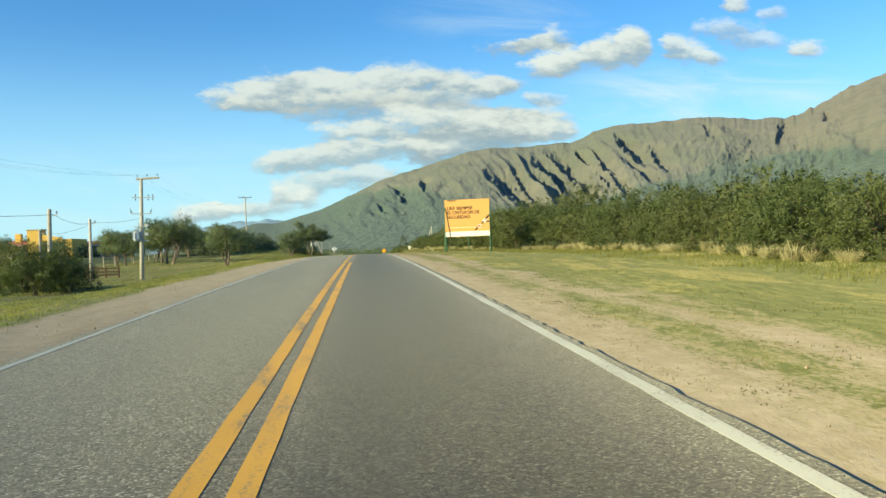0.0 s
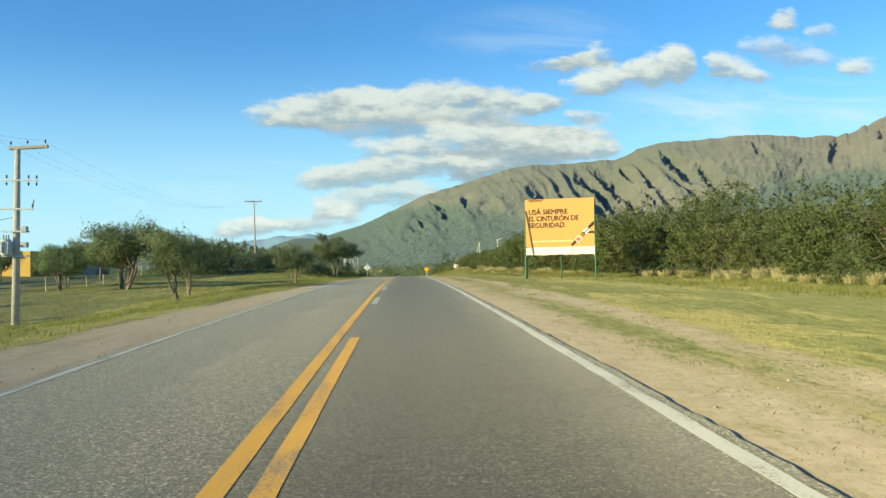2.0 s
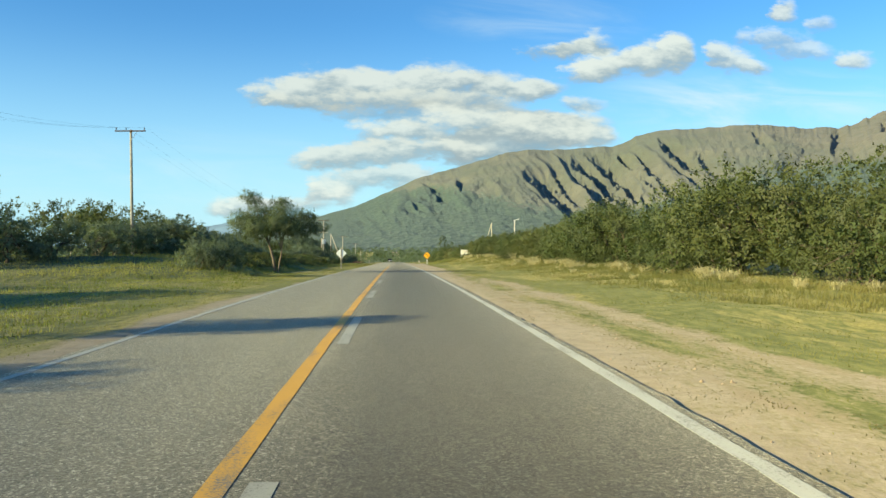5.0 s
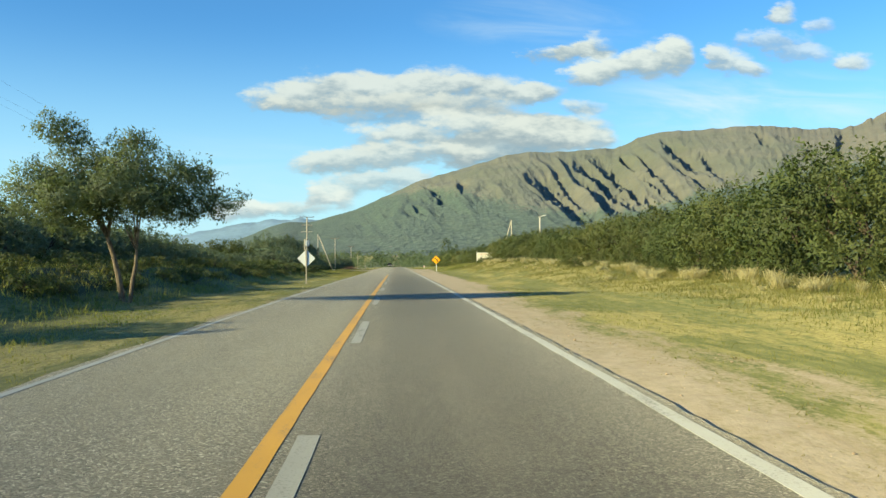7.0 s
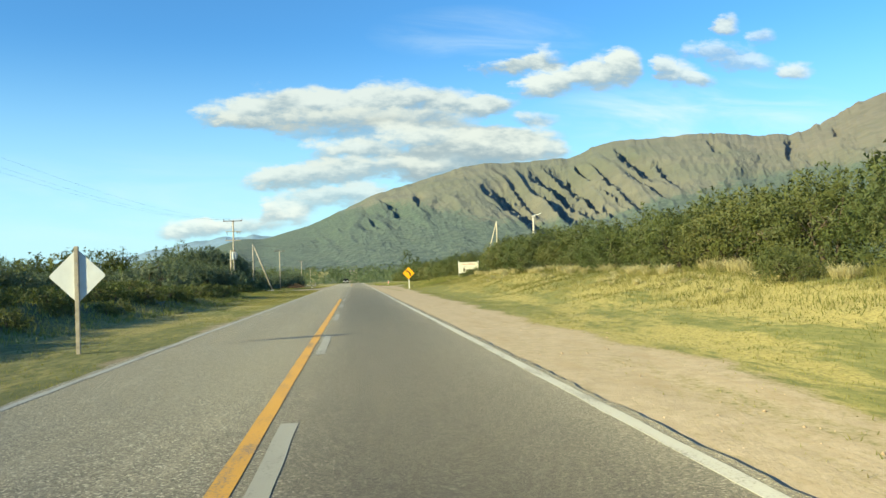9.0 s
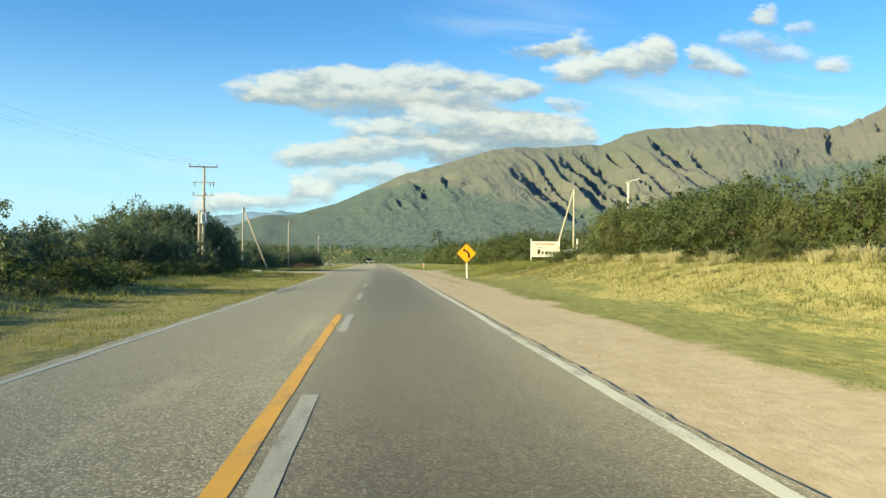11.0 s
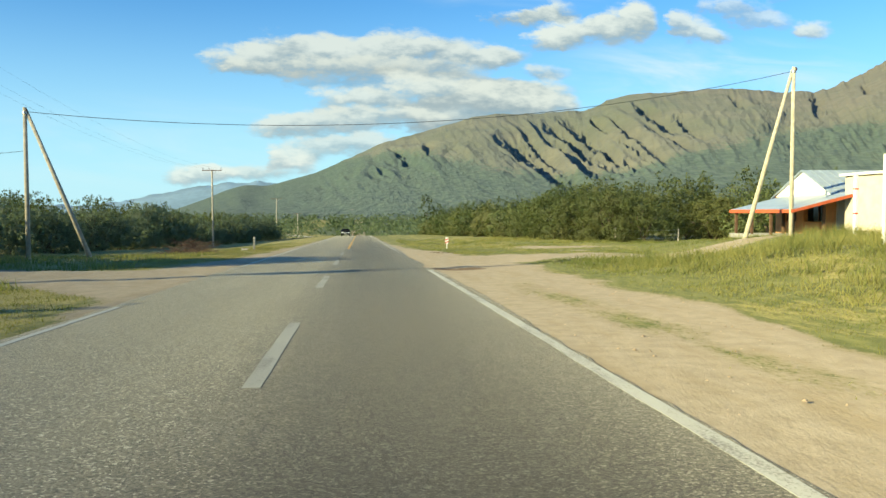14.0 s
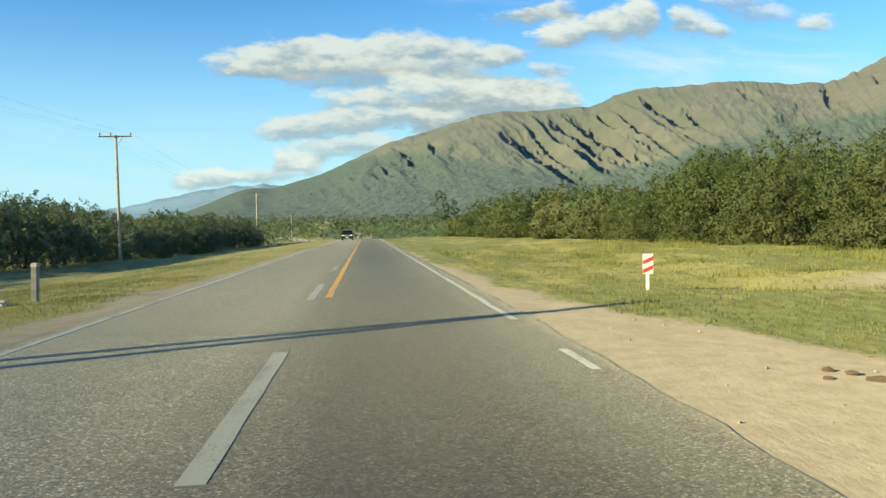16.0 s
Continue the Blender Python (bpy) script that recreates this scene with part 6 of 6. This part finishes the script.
    while y < 398:
        x, h = float(curve(edge_l, y)), float(curve(high_l, y))
        plant("L%d" % rnd.randrange(3), x + rnd.uniform(-1.0, 0.3) - h * 0.25, y + rnd.uniform(-0.9, 0.9), h * rnd.uniform(0.72, 1.02) * (1.0 if y < 225 else rnd.choice((0.85, 1.0, 1.1, 1.25))), rnd.uniform(0, 360), 4.2, 1.2 if y < 215 else 1.0)
        if rnd.random() < 0.75:
            back.append((x - 4.2 - h * 0.25 + rnd.uniform(-1, 0.6), y + rnd.uniform(-1, 1), h * rnd.uniform(0.9, 1.15)))
        if rnd.random() < 0.35:
            back.append((x - 10 + rnd.uniform(-2, 1), y + rnd.uniform(-1, 1), h * rnd.uniform(1.0, 1.3)))
        if rnd.random() < 0.3:
            plant("B0", x + 1.6 + rnd.uniform(-0.5, 0.5), y, rnd.uniform(0.5, 1.0), rnd.uniform(0, 360), 1.5)
        if y < 247:
            for _ in range(6 if y < 180 else 5):
                plant("B0", rnd.uniform(-13.2, -8.6) - 0.8 * (y > 180) - 1.0 * (y > 215), y + rnd.uniform(-1.4, 1.4), rnd.uniform(0.5, 0.95) if y < 180 else rnd.uniform(0.7, 1.4), rnd.uniform(0, 360), 1.5)
        y += min(3.3, 0.95 * h)
    # taller ones, most of them added unseen behind the hedge to throw shade over the verge and the road
    for x, yy, h, wide in ((-16.2, 263.4, 6.3, 0.68), (-16.0, 265.4, 6.2, 0.68), (-17.8, 262.9, 7.0, 0.66), (-17.6, 265.2, 7.0, 0.68), (-19.6, 262.0, 7.6, 0.64), (-19.8, 264.6, 7.7, 0.66), (-21.6, 261.2, 8.1, 0.64), (-21.4, 263.8, 8.2, 0.66),
                           (-16.4, 261.4, 6.3, 0.55), (-16.2, 262.4, 6.4, 0.55), (-16.4, 264.4, 6.4, 0.55), (-17.9, 260.9, 6.8, 0.55), (-18.0, 264.0, 7.0, 0.55), (-19.5, 260.6, 7.3, 0.55), (-19.6, 263.4, 7.6, 0.55), (-16.3, 266.2, 6.0, 0.6), (-18.0, 266.4, 6.6, 0.6),
                           (-18.7, 263.9, 7.3, 0.66), (-20.7, 262.6, 8.0, 0.66), (-23.4, 260.6, 8.6, 0.66), (-23.6, 263.0, 8.7, 0.66), (-18.5, 261.6, 6.9, 0.6), (-16.9, 264.4, 6.8, 0.66), (-13.9, 244.8, 4.3, 0.7), (-15.8, 243.9, 4.6, 0.8), (-13.9, 236.9, 4.2, 0.7), (-15.8, 236.0, 4.6, 0.8), (-14.3, 208.9, 4.3, 1.0)):
        plant("L%d" % rnd.randrange(3), x, yy, h, rnd.uniform(0, 360), 4.2, wide)
    # the rows behind, crowded together
    rng = np.random.RandomState(77)
    V, K = [], []
    for x, yy, h in back:
        z = ground_at(x, yy)
        b = [(x + rng.uniform(-0.9, 0.9), yy + rng.uniform(-0.9, 0.9), z + h * rng.uniform(0.4, 0.78), h * rng.uniform(0.25, 0.36), h * rng.uniform(0.25, 0.36), h * rng.uniform(0.2, 0.26)) for _ in range(5)]
        v, n = leaf_cloud(b, 1200, 0.25, rng, per=15, spread=0.26, reach=(0.35, 1.08))
        V.append(v)
        K.append(n)
    tagged(new("thicket", foliage("thicket", np.concatenate(V), np.concatenate(K), "leaf")), "dense green thorn thicket behind the front row of trees", "thicket", kind="stuff")
    # pasture trees
    for k, (kind, x, yy, h) in enumerate((("F0", -7, 89.9, 2.9), ("F1", -11.8, 76.3, 3.9), ("F0", -12.6, 82.1, 3.8), ("F2", -21.4, 96.6, 5.6), ("F0", -24.5, 104.2, 4.4), ("F1", -22.4, 98.4, 5.4), ("F1", -30.2, 105.0, 3.9), ("F0", -26.5, 95.9, 3.2),
                                          ("F1", -31.1, 108, 3.8), ("F2", -28.3, 116.8, 4.2), ("F0", -33.6, 123.5, 4.3), ("F1", -24.9, 122.4, 4.7), ("F0", -38.9, 130.1, 4.5), ("F2", -44.7, 123.5, 3.7), ("F1", -29.8, 134.5, 4.5), ("F0", -37.6, 145.5, 4.8),
                                          ("F2", -24.2, 147.7, 4), ("F1", -29, 158.7, 4.5), ("F0", -41.3, 112.4, 3.4), ("F1", -35, 99.2, 2.8), ("F0", -48.5, 116.8, 3.8), ("F2", -56.2, 130.1, 4.1))):
        plant(kind, x, yy, h, 67 * k, 4.0)
    for k, (x, yy, h) in enumerate(((-19.8, 53.4, 1.9), (-22.5, 57.1, 2.2), (-24.6, 51.9, 2.3), (-27, 61.2, 2.4), (-21.5, 60.7, 1.5), (-30, 67.1, 2.2), (-26, 81.7, 1.6), (-33, 90.4, 2.3), (-38, 103.6, 2.6),
                                    (-20.4, 128.3, 3.4), (-22.3, 126.6, 4.0), (-24.6, 127.6, 3.6), (-18.3, 144.5, 2.6), (-20.5, 146, 2.8), (-27.5, 138.5, 3.6), (-31, 139.5, 3.4), (-43, 132.3, 2.7), (-47.2, 133.4, 1.8), (-52.3, 134, 2.5), (-40.3, 140, 3.1), (-59.5, 134.5, 3.1))):
        plant("L%d" % (k % 3), x, yy, h, 53 * k, 4.2)
    # round bush before the forked tree
    for k, (x, yy, h) in enumerate(((-9.3, 124.6, 2.2), (-10.5, 125.6, 2.4), (-10.2, 123.6, 2.0))):
        plant("L%d" % k, x, yy, h, 90 * k, 4.2)
    # dark bushes about the leaning service pole
    for k, (x, yy, h) in enumerate(((-16.6, 44.6, 2.9), (-15.6, 46.8, 2.5), (-18.2, 47.4, 3.3), (-20.6, 49.0, 3.2), (-17.2, 49.0, 2.6), (-22.6, 46.4, 3.0))):
        plant("R%d" % (0, 2, 0, 1, 2, 0)[k], x, yy, h, 71 * k, 4.4, 1.15)
    # the large forked tree whose shadow lies across the road
    rng = np.random.RandomState(9)
    blobs = [(-1.2, 0.2, 3.9, 1.1, 1.1, 0.75), (-0.2, 0.5, 4.3, 1.0, 1.0, 0.7), (0.9, -0.1, 4.0, 1.1, 1.1, 0.7), (1.9, 0.2, 3.5, 0.85, 0.9, 0.55), (-2.0, -0.3, 3.2, 0.95, 1.0, 0.75), (-1.0, -0.6, 3.0, 1.1, 1.0, 0.75),
             (0.4, -0.4, 3.2, 1.2, 1.1, 0.8), (1.5, 0.4, 2.9, 0.9, 0.9, 0.55), (2.75, 0.1, 2.95, 0.5, 0.6, 0.38), (-0.2, 0.9, 3.4, 1.2, 1.0, 0.85), (-1.4, 0.1, 5.0, 0.5, 0.5, 0.42), (0.6, 0.2, 4.85, 0.55, 0.5, 0.35), (-1.6, 0.6, 2.5, 0.7, 0.7, 0.5), (3.15, 0.1, 3.05, 0.6, 0.6, 0.42), (-1.75, 0.0, 5.3, 0.55, 0.55, 0.42), (2.4, 0.0, 3.95, 0.6, 0.6, 0.4), (-2.4, 0.1, 3.7, 0.7, 0.7, 0.6), (0.4, -1.2, 3.3, 0.9, 0.8, 0.6), (-0.8, -1.3, 3.1, 0.9, 0.8, 0.6), (1.3, -1.0, 3.0, 0.7, 0.7, 0.5)]
    blobs = [(x, yy - 0.6, *rest) for x, yy, *rest in blobs]
    stems = [((0.05, 0, -0.2), (-0.45, 0.05, 2.0), 0.13), ((0.12, 0.05, -0.2), (0.45, -0.05, 1.6), 0.09)]
    t = make_tree("roadside_tree", "large forked tree with a spreading grey-green crown beside the road", "tree", "", blobs, stems, 52000, 0.085, "leaf_field", 99, twigs=4, spread=0.16, reach=(0.35, 1.08), per=26)
    t.matrix_basis = pose(-8.1, 137.6, ground_at(-8.1, 137.6) - 0.03) @ Matrix.Diagonal((1.06, 1.06, 1.06, 1))
    # slender poplar and dark cypress far down the valley
    for nm, lab, x, yy, h, w, mat in (("poplar", "slender yellowish poplar behind the trees", 62, 372, 11, 1.4, "leaf_warm"), ("poplar", "slender yellowish poplar behind the trees", 65, 376, 10, 1.4, "leaf_warm"),
                                      ("dark_tree", "tall dark conifer above the valley woods", 30.5, 585, 17.5, 4.6, "leaf"), ("dark_tree", "tall dark conifer above the valley woods", 36, 592, 13, 4.0, "leaf")):
        b = [(0, 0, h * (0.2 + 0.1 * k), w * (1 - 0.08 * k), w * (1 - 0.08 * k), h * 0.1) for k in range(8)]
        o = make_tree(nm, lab, "tree", "", b, [((0, 0, -0.3), (0, 0, h * 0.3), 0.2)], 2600, 0.5 if w > 2 else 0.3, mat, int(x))
        o.matrix_basis = pose(x, yy, ground_at(x, yy))
    for o in PROTO.values():
        for ch in list(o.children):
            bpy.data.objects.remove(ch)
        bpy.data.objects.remove(o)
    # heap of dead brushwood by the side track
    rng = np.random.RandomState(15)
    paths = []
    for _ in range(420):
        a, q = rng.uniform(0, math.tau), rng.rand() ** 0.6
        x, yy = 1.5 * q * math.cos(a), 1.1 * q * math.sin(a)
        z = 0.95 * (1 - q ** 2) * rng.rand()
        d = rng.normal(size=3) * np.array([0.6, 0.5, 0.25])
        paths.append(bent((x, yy, z), (x + d[0], yy + d[1], max(0.02, z + abs(d[2]))), 0.013, 0.004, rng, 3, 0.03))
    ob = new("brush_pile", limbs_mesh("brush_pile", paths))
    ob.data.materials[0] = MAT["dead_brush"]
    ob.matrix_basis = pose(-9.2, 284.8, ground_at(-9.2, 284.8) - 0.05)
    tagged(ob, "heap of reddish dead brushwood in the grass", "brush pile", kind="stuff")


# ---- far woods, grasses ----


def build_woods():
    rng = np.random.RandomState(21)
    pts = []
    for _ in range(9000):
        y = 400 + 1100 * rng.rand() ** 1.5
        x = rng.uniform(-0.42, 0.62) * y
        xr = x - float(bend(min(y, 580)))
        if y < 580 and -9 < xr < 8:
            continue
        if x < -60 and rng.rand() < 0.25:
            continue
        pts.append((x, y))
        if len(pts) >= 3300:
            break
    for _ in range(330):
        side = rng.choice((-1, 1))
        y = rng.uniform(20, 400)
        x = (rng.uniform(36, 150) if side > 0 else -rng.uniform(34, 150))
        if side < 0 and (y < 175 and x > -62 or y < 120):
            continue
        pts.append((x, y))
    pts = np.array(pts)
    gz = ground_z(pts[:, 0], pts[:, 1])
    V, K = [], []
    for (x, y), z in zip(pts, gz):
        w, h = rng.uniform(2.2, 4.4) * (1 + 0.0006 * y), rng.uniform(2.4, 4.6) * (1 + 0.0005 * y)
        if y < 400:
            w, h = rng.uniform(2.2, 3.6), rng.uniform(4.0, 6.0)
        n = 360 if y < 400 else 160 if y < 520 else 70 if y < 700 else 36
        v, k = leaf_cloud([(x, y, z + h * 0.45, w, w, h * 0.55)], n, (0.32 if y < 400 else 0.4 if y < 520 else 0.8) + 0.0012 * max(0, y - 400), rng, per=6, spread=0.35, reach=(0.5, 1.1))
        V.append(v)
        K.append(k)
    ob = new("far_woods", foliage("far_woods", np.concatenate(V), np.concatenate(K), "leaf_field"))
    tagged(ob, "dark green thorn woods filling the valley floor", "woods", kind="stuff")


def blades(name, x, y, tall, wide, mat, label, rng, lean=0.5):
    """Grass: one narrow triangle a blade."""
    n = len(x)
    z = ground_z(x, y) - 0.01
    a = rng.uniform(0, math.tau, n)
    h = tall * rng.uniform(0.5, 1.2, n)
    w = wide * rng.uniform(0.6, 1.3, n)
    b = rng.uniform(0, math.tau, n)
    l = h * lean * rng.rand(n)
    p = np.stack([x, y, z], 1)
    s = np.stack([np.cos(a) * w, np.sin(a) * w, np.zeros(n)], 1)
    t = np.stack([np.cos(b) * l, np.sin(b) * l, h], 1)
    v = np.stack([p - s, p + s, p + t], 1).reshape(-1, 3)
    ob = new(name, mesh_from(name, v, np.arange(3 * n).reshape(-1, 3), MAT[mat]))
    tagged(ob, label, "grass", kind="stuff")


def scatter(n, x0, x1, y0, y1, keep, rng):
    x, y = rng.uniform(x0, x1, n), rng.uniform(y0, y1, n)
    k = rng.rand(n) < keep(x, y)
    return x[k], y[k]


def build_grass():
    rng = np.random.RandomState(33)
    tuft = lambda x, y: fbm(x * 1.7, y * 1.7, 3)
    bare = lambda x, y: (1 - dirt_mask(x, y)) ** 2
    some = lambda x, y: 0.25 + 0.75 * np.clip(tuft(x, y) * 2.6 - 0.75, 0, 1)
    x, y = scatter(520000, 4.0, 13.5, -2, 300, lambda x, y: bare(x, y) * some(x, y) * (0.25 + 0.75 * np.exp(-((x - 4.5) / 4.5) ** 2)), rng)
    blades("verge_grass", x, y, 0.015 + 0.07 * fbm(x * 0.5, y * 0.5) ** 1.3, 0.007, "blade", "short yellow-green mown verge grass", rng, 0.9)
    x, y = scatter(220000, -9, -3.4, -2, 320, lambda x, y: bare(x, y) * some(x, y), rng)
    blades("verge_grass", x, y, 0.015 + 0.08 * fbm(x * 0.5, y * 0.5) ** 1.3, 0.008, "blade", "short yellow-green verge grass beside the lane", rng, 0.9)
    x, y = scatter(60000, -32, -8, 30, 140, lambda x, y: bare(x, y) * some(x, y), rng)
    blades("pasture_grass", x, y, 0.06 + 0.14 * fbm(x * 0.3, y * 0.3), 0.02, "blade_green", "green pasture grass under the field trees", rng, 0.9)
    x, y = scatter(110000, -15, -5, 14, 135, lambda x, y: bare(x, y) * some(x, y), rng)
    blades("pasture_grass", x, y, 0.03 + 0.12 * fbm(x * 0.4, y * 0.4) ** 1.2, 0.012, "blade_green", "bright green pasture grass beside the lane", rng, 0.9)
    clump = lambda x, y: np.clip(fbm(x * 2.2 + 9, y * 0.9, 3) * 5 - 2.75 + 0.5 * (y < 130), 0, 1)
    x, y = scatter(260000, 3.55, 7.2, 0, 250, lambda x, y: (0.15 + 0.85 * (1 - sstep((y - 110) / 40))) * clump(x, y) * np.clip(dirt_mask(x, y) * 1.6, 0, 1) * 0.8, rng)
    blades("shoulder_weeds", x, y, 0.01 + 0.022 * rng.rand(len(x)), 0.009, "weed", "dull trodden weeds on the sandy shoulder", rng, 1.4)
    x, y = scatter(90000, -9, -3.5, 192, 300, lambda x, y: bare(x, y) * some(x, y), rng)
    blades("verge_grass", x, y, 0.03 + 0.1 * fbm(x * 0.6, y * 0.6) ** 1.3, 0.009, "blade_dry", "straw-yellow verge grass before the hedge", rng, 0.9)
    # dry bank below the trees
    x, y = scatter(190000, 8.0, 18.5, 98, 250, lambda x, y: some(x, y) * sstep((x - 8.0) / 3.0) * bare(x, y) * 0.8, rng)
    blades("dry_bank_grass", x, y, 0.06 + (0.28 * sstep((x - 8.5) / 3.0) + 0.34 * sstep((x - 12.8) / 2.0)) * fbm(x * 0.9, y * 0.9) ** 1.3, 0.013, "blade_dry", "tall straw-coloured grass on the roadside bank", rng, 0.9)
    x, y = scatter(70000, 14, 27, -4, 100, lambda x, y: some(x, y) * sstep((x - 13) / 3), rng)
    blades("dry_bank_grass", x, y, 0.06 + 0.3 * fbm(x * 0.6, y * 0.6), 0.014, "blade", "straw-coloured grass at the foot of the trees", rng, 0.9)
    # rank green growth before the inn
    x, y = scatter(90000, 7.0, 26, 240, 271, lambda x, y: some(x, y) * sstep((x - 7.2) / 1.2) * bare(x, y), rng)
    blades("rank_grass", x, y, 0.06 + 1.0 * fbm(x * 0.7, y * 0.7) ** 1.8 * sstep((x - 7.8) / 3.5), 0.011, "blade_green", "rank green weeds beside the side track", rng, 1.3)
    x, y = scatter(70000, 5, 26, 276, 324, lambda x, y: some(x, y) * bare(x, y), rng)
    blades("rank_grass", x, y, 0.04 + 0.06 * fbm(x * 0.5, y * 0.5) + 0.55 * np.clip(fbm(x * 0.55 + 3, y * 0.4) * 2.4 - 1.15, 0, 1) * (0.15 + 0.85 * np.clip(np.abs(y - 286) / 5 - 0.8, 0, 1)), 0.014, "blade_green", "yellow-green grass beyond the side track", rng, 0.9)
    x, y = scatter(60000, -17, -7.4, 116, 284, lambda x, y: some(x, y) * bare(x, y), rng)
    blades("rank_grass", x, y, 0.1 + 0.26 * fbm(x * 0.5, y * 0.5), 0.018, "blade_green", "rank green grass in the shade of the hedge", rng, 0.8)


def build_tussocks():
    rng = np.random.RandomState(44)
    n = 230
    a = rng.uniform(0, math.tau, n)
    q = 0.26 * np.sqrt(rng.rand(n))
    p = np.stack([q * np.cos(a), q * np.sin(a), np.zeros(n)], 1)
    a = a + rng.normal(size=n) * 0.7
    out = np.stack([np.cos(a), np.sin(a), np.zeros(n)], 1)
    h = rng.uniform(0.18, 0.85, n)[:, None] ** 0.8
    mid = p + out * h * rng.uniform(0.1, 0.45, (n, 1)) + np.array([0, 0, 0.6]) * h
    tip = mid + out * h * rng.uniform(0.1, 0.6, (n, 1)) + np.array([0, 0, 0.4]) * h * rng.uniform(-0.5, 0.9, (n, 1))
    s = np.stack([-np.sin(a), np.cos(a), np.zeros(n)], 1) * 0.009
    v = np.stack([p - s, p + s, mid + s, tip, mid - s], 1)
    f = (np.arange(n)[:, None, None] * 5 + np.array([[0, 1, 2], [0, 2, 4], [4, 2, 3]])[None]).reshape(-1, 3)
    me = mesh_from("tussock", v.reshape(-1, 3), f, MAT["tussock"])
    rnd = random.Random(8)
    spots = []
    for y in np.arange(20, 92, 1.7):
        spots.append((float(np.interp(y, (20, 33, 60, 80, 92), (18.6, 19.2, 21.6, 21.0, 19.4))) + rnd.uniform(-0.7, 0.7), y + rnd.uniform(-0.7, 0.7), rnd.uniform(0.7, 1.3)))
    for y in np.arange(104, 250, 1.5):
        spots.append((float(np.interp(y, (100, 116, 138, 215, 250), (18.2, 16.6, 15.2, 15.0, 16.5))) + rnd.uniform(-1.6, 0.5), y + rnd.uniform(-0.8, 0.8), rnd.uniform(0.5, 1.1)))
    for _ in range(90):
        y = rnd.uniform(112, 248)
        spots.append((rnd.uniform(11.2, 15.0), y, rnd.uniform(0.22, 0.55)))
    for x, y, k in spots:
        ob = new("grass_tussock", me)
        ob.matrix_basis = pose(x, y, ground_at(x, y) - 0.03, 0, 0, rnd.uniform(0, 360)) @ Matrix.Diagonal((k * rnd.uniform(0.8, 1.3), k * rnd.uniform(0.8, 1.3), k, 1))
        tagged(ob, "pale straw-coloured grass tussock below the trees", "tussock", "grass tussocks")


def build_stones():
    """Pebbles and clods on the sandy shoulders."""
    rng = np.random.RandomState(55)
    x, y = scatter(9000, 3.6, 8, 0, 284, lambda x, y: dirt_mask(x, y) * 0.5, rng)
    x2, y2 = scatter(3000, -6.5, -3.5, 0, 75, lambda x, y: dirt_mask(x, y) * 0.5, rng)
    x, y = np.concatenate([x, x2]), np.concatenate([y, y2])
    z = ground_z(x, y)
    o = np.array([[1, 0, 0], [0, 1, 0], [-1, 0, 0], [0, -1, 0], [0, 0, 0.8], [0, 0, -0.6]], float)
    f = np.array([[0, 1, 4], [1, 2, 4], [2, 3, 4], [3, 0, 4], [1, 0, 5], [2, 1, 5], [3, 2, 5], [0, 3, 5]])
    r = 0.008 + 0.02 * rng.rand(len(x)) ** 5
    v = (o[None] * (0.7 + 0.6 * rng.rand(len(x), 6, 1))) * r[:, None, None] + np.stack([x, y, z + 0.3 * r], 1)[:, None]
    me = mesh_from("loose_stones", v.reshape(-1, 3), (np.arange(len(x))[:, None, None] * 6 + f[None]).reshape(-1, 3), MAT["stone"])
    tagged(new("loose_stones", me), "loose pebbles and clods on the sandy shoulder", "stones", kind="stuff")


build_trees()
build_woods()
build_grass()
build_tussocks()
build_stones()
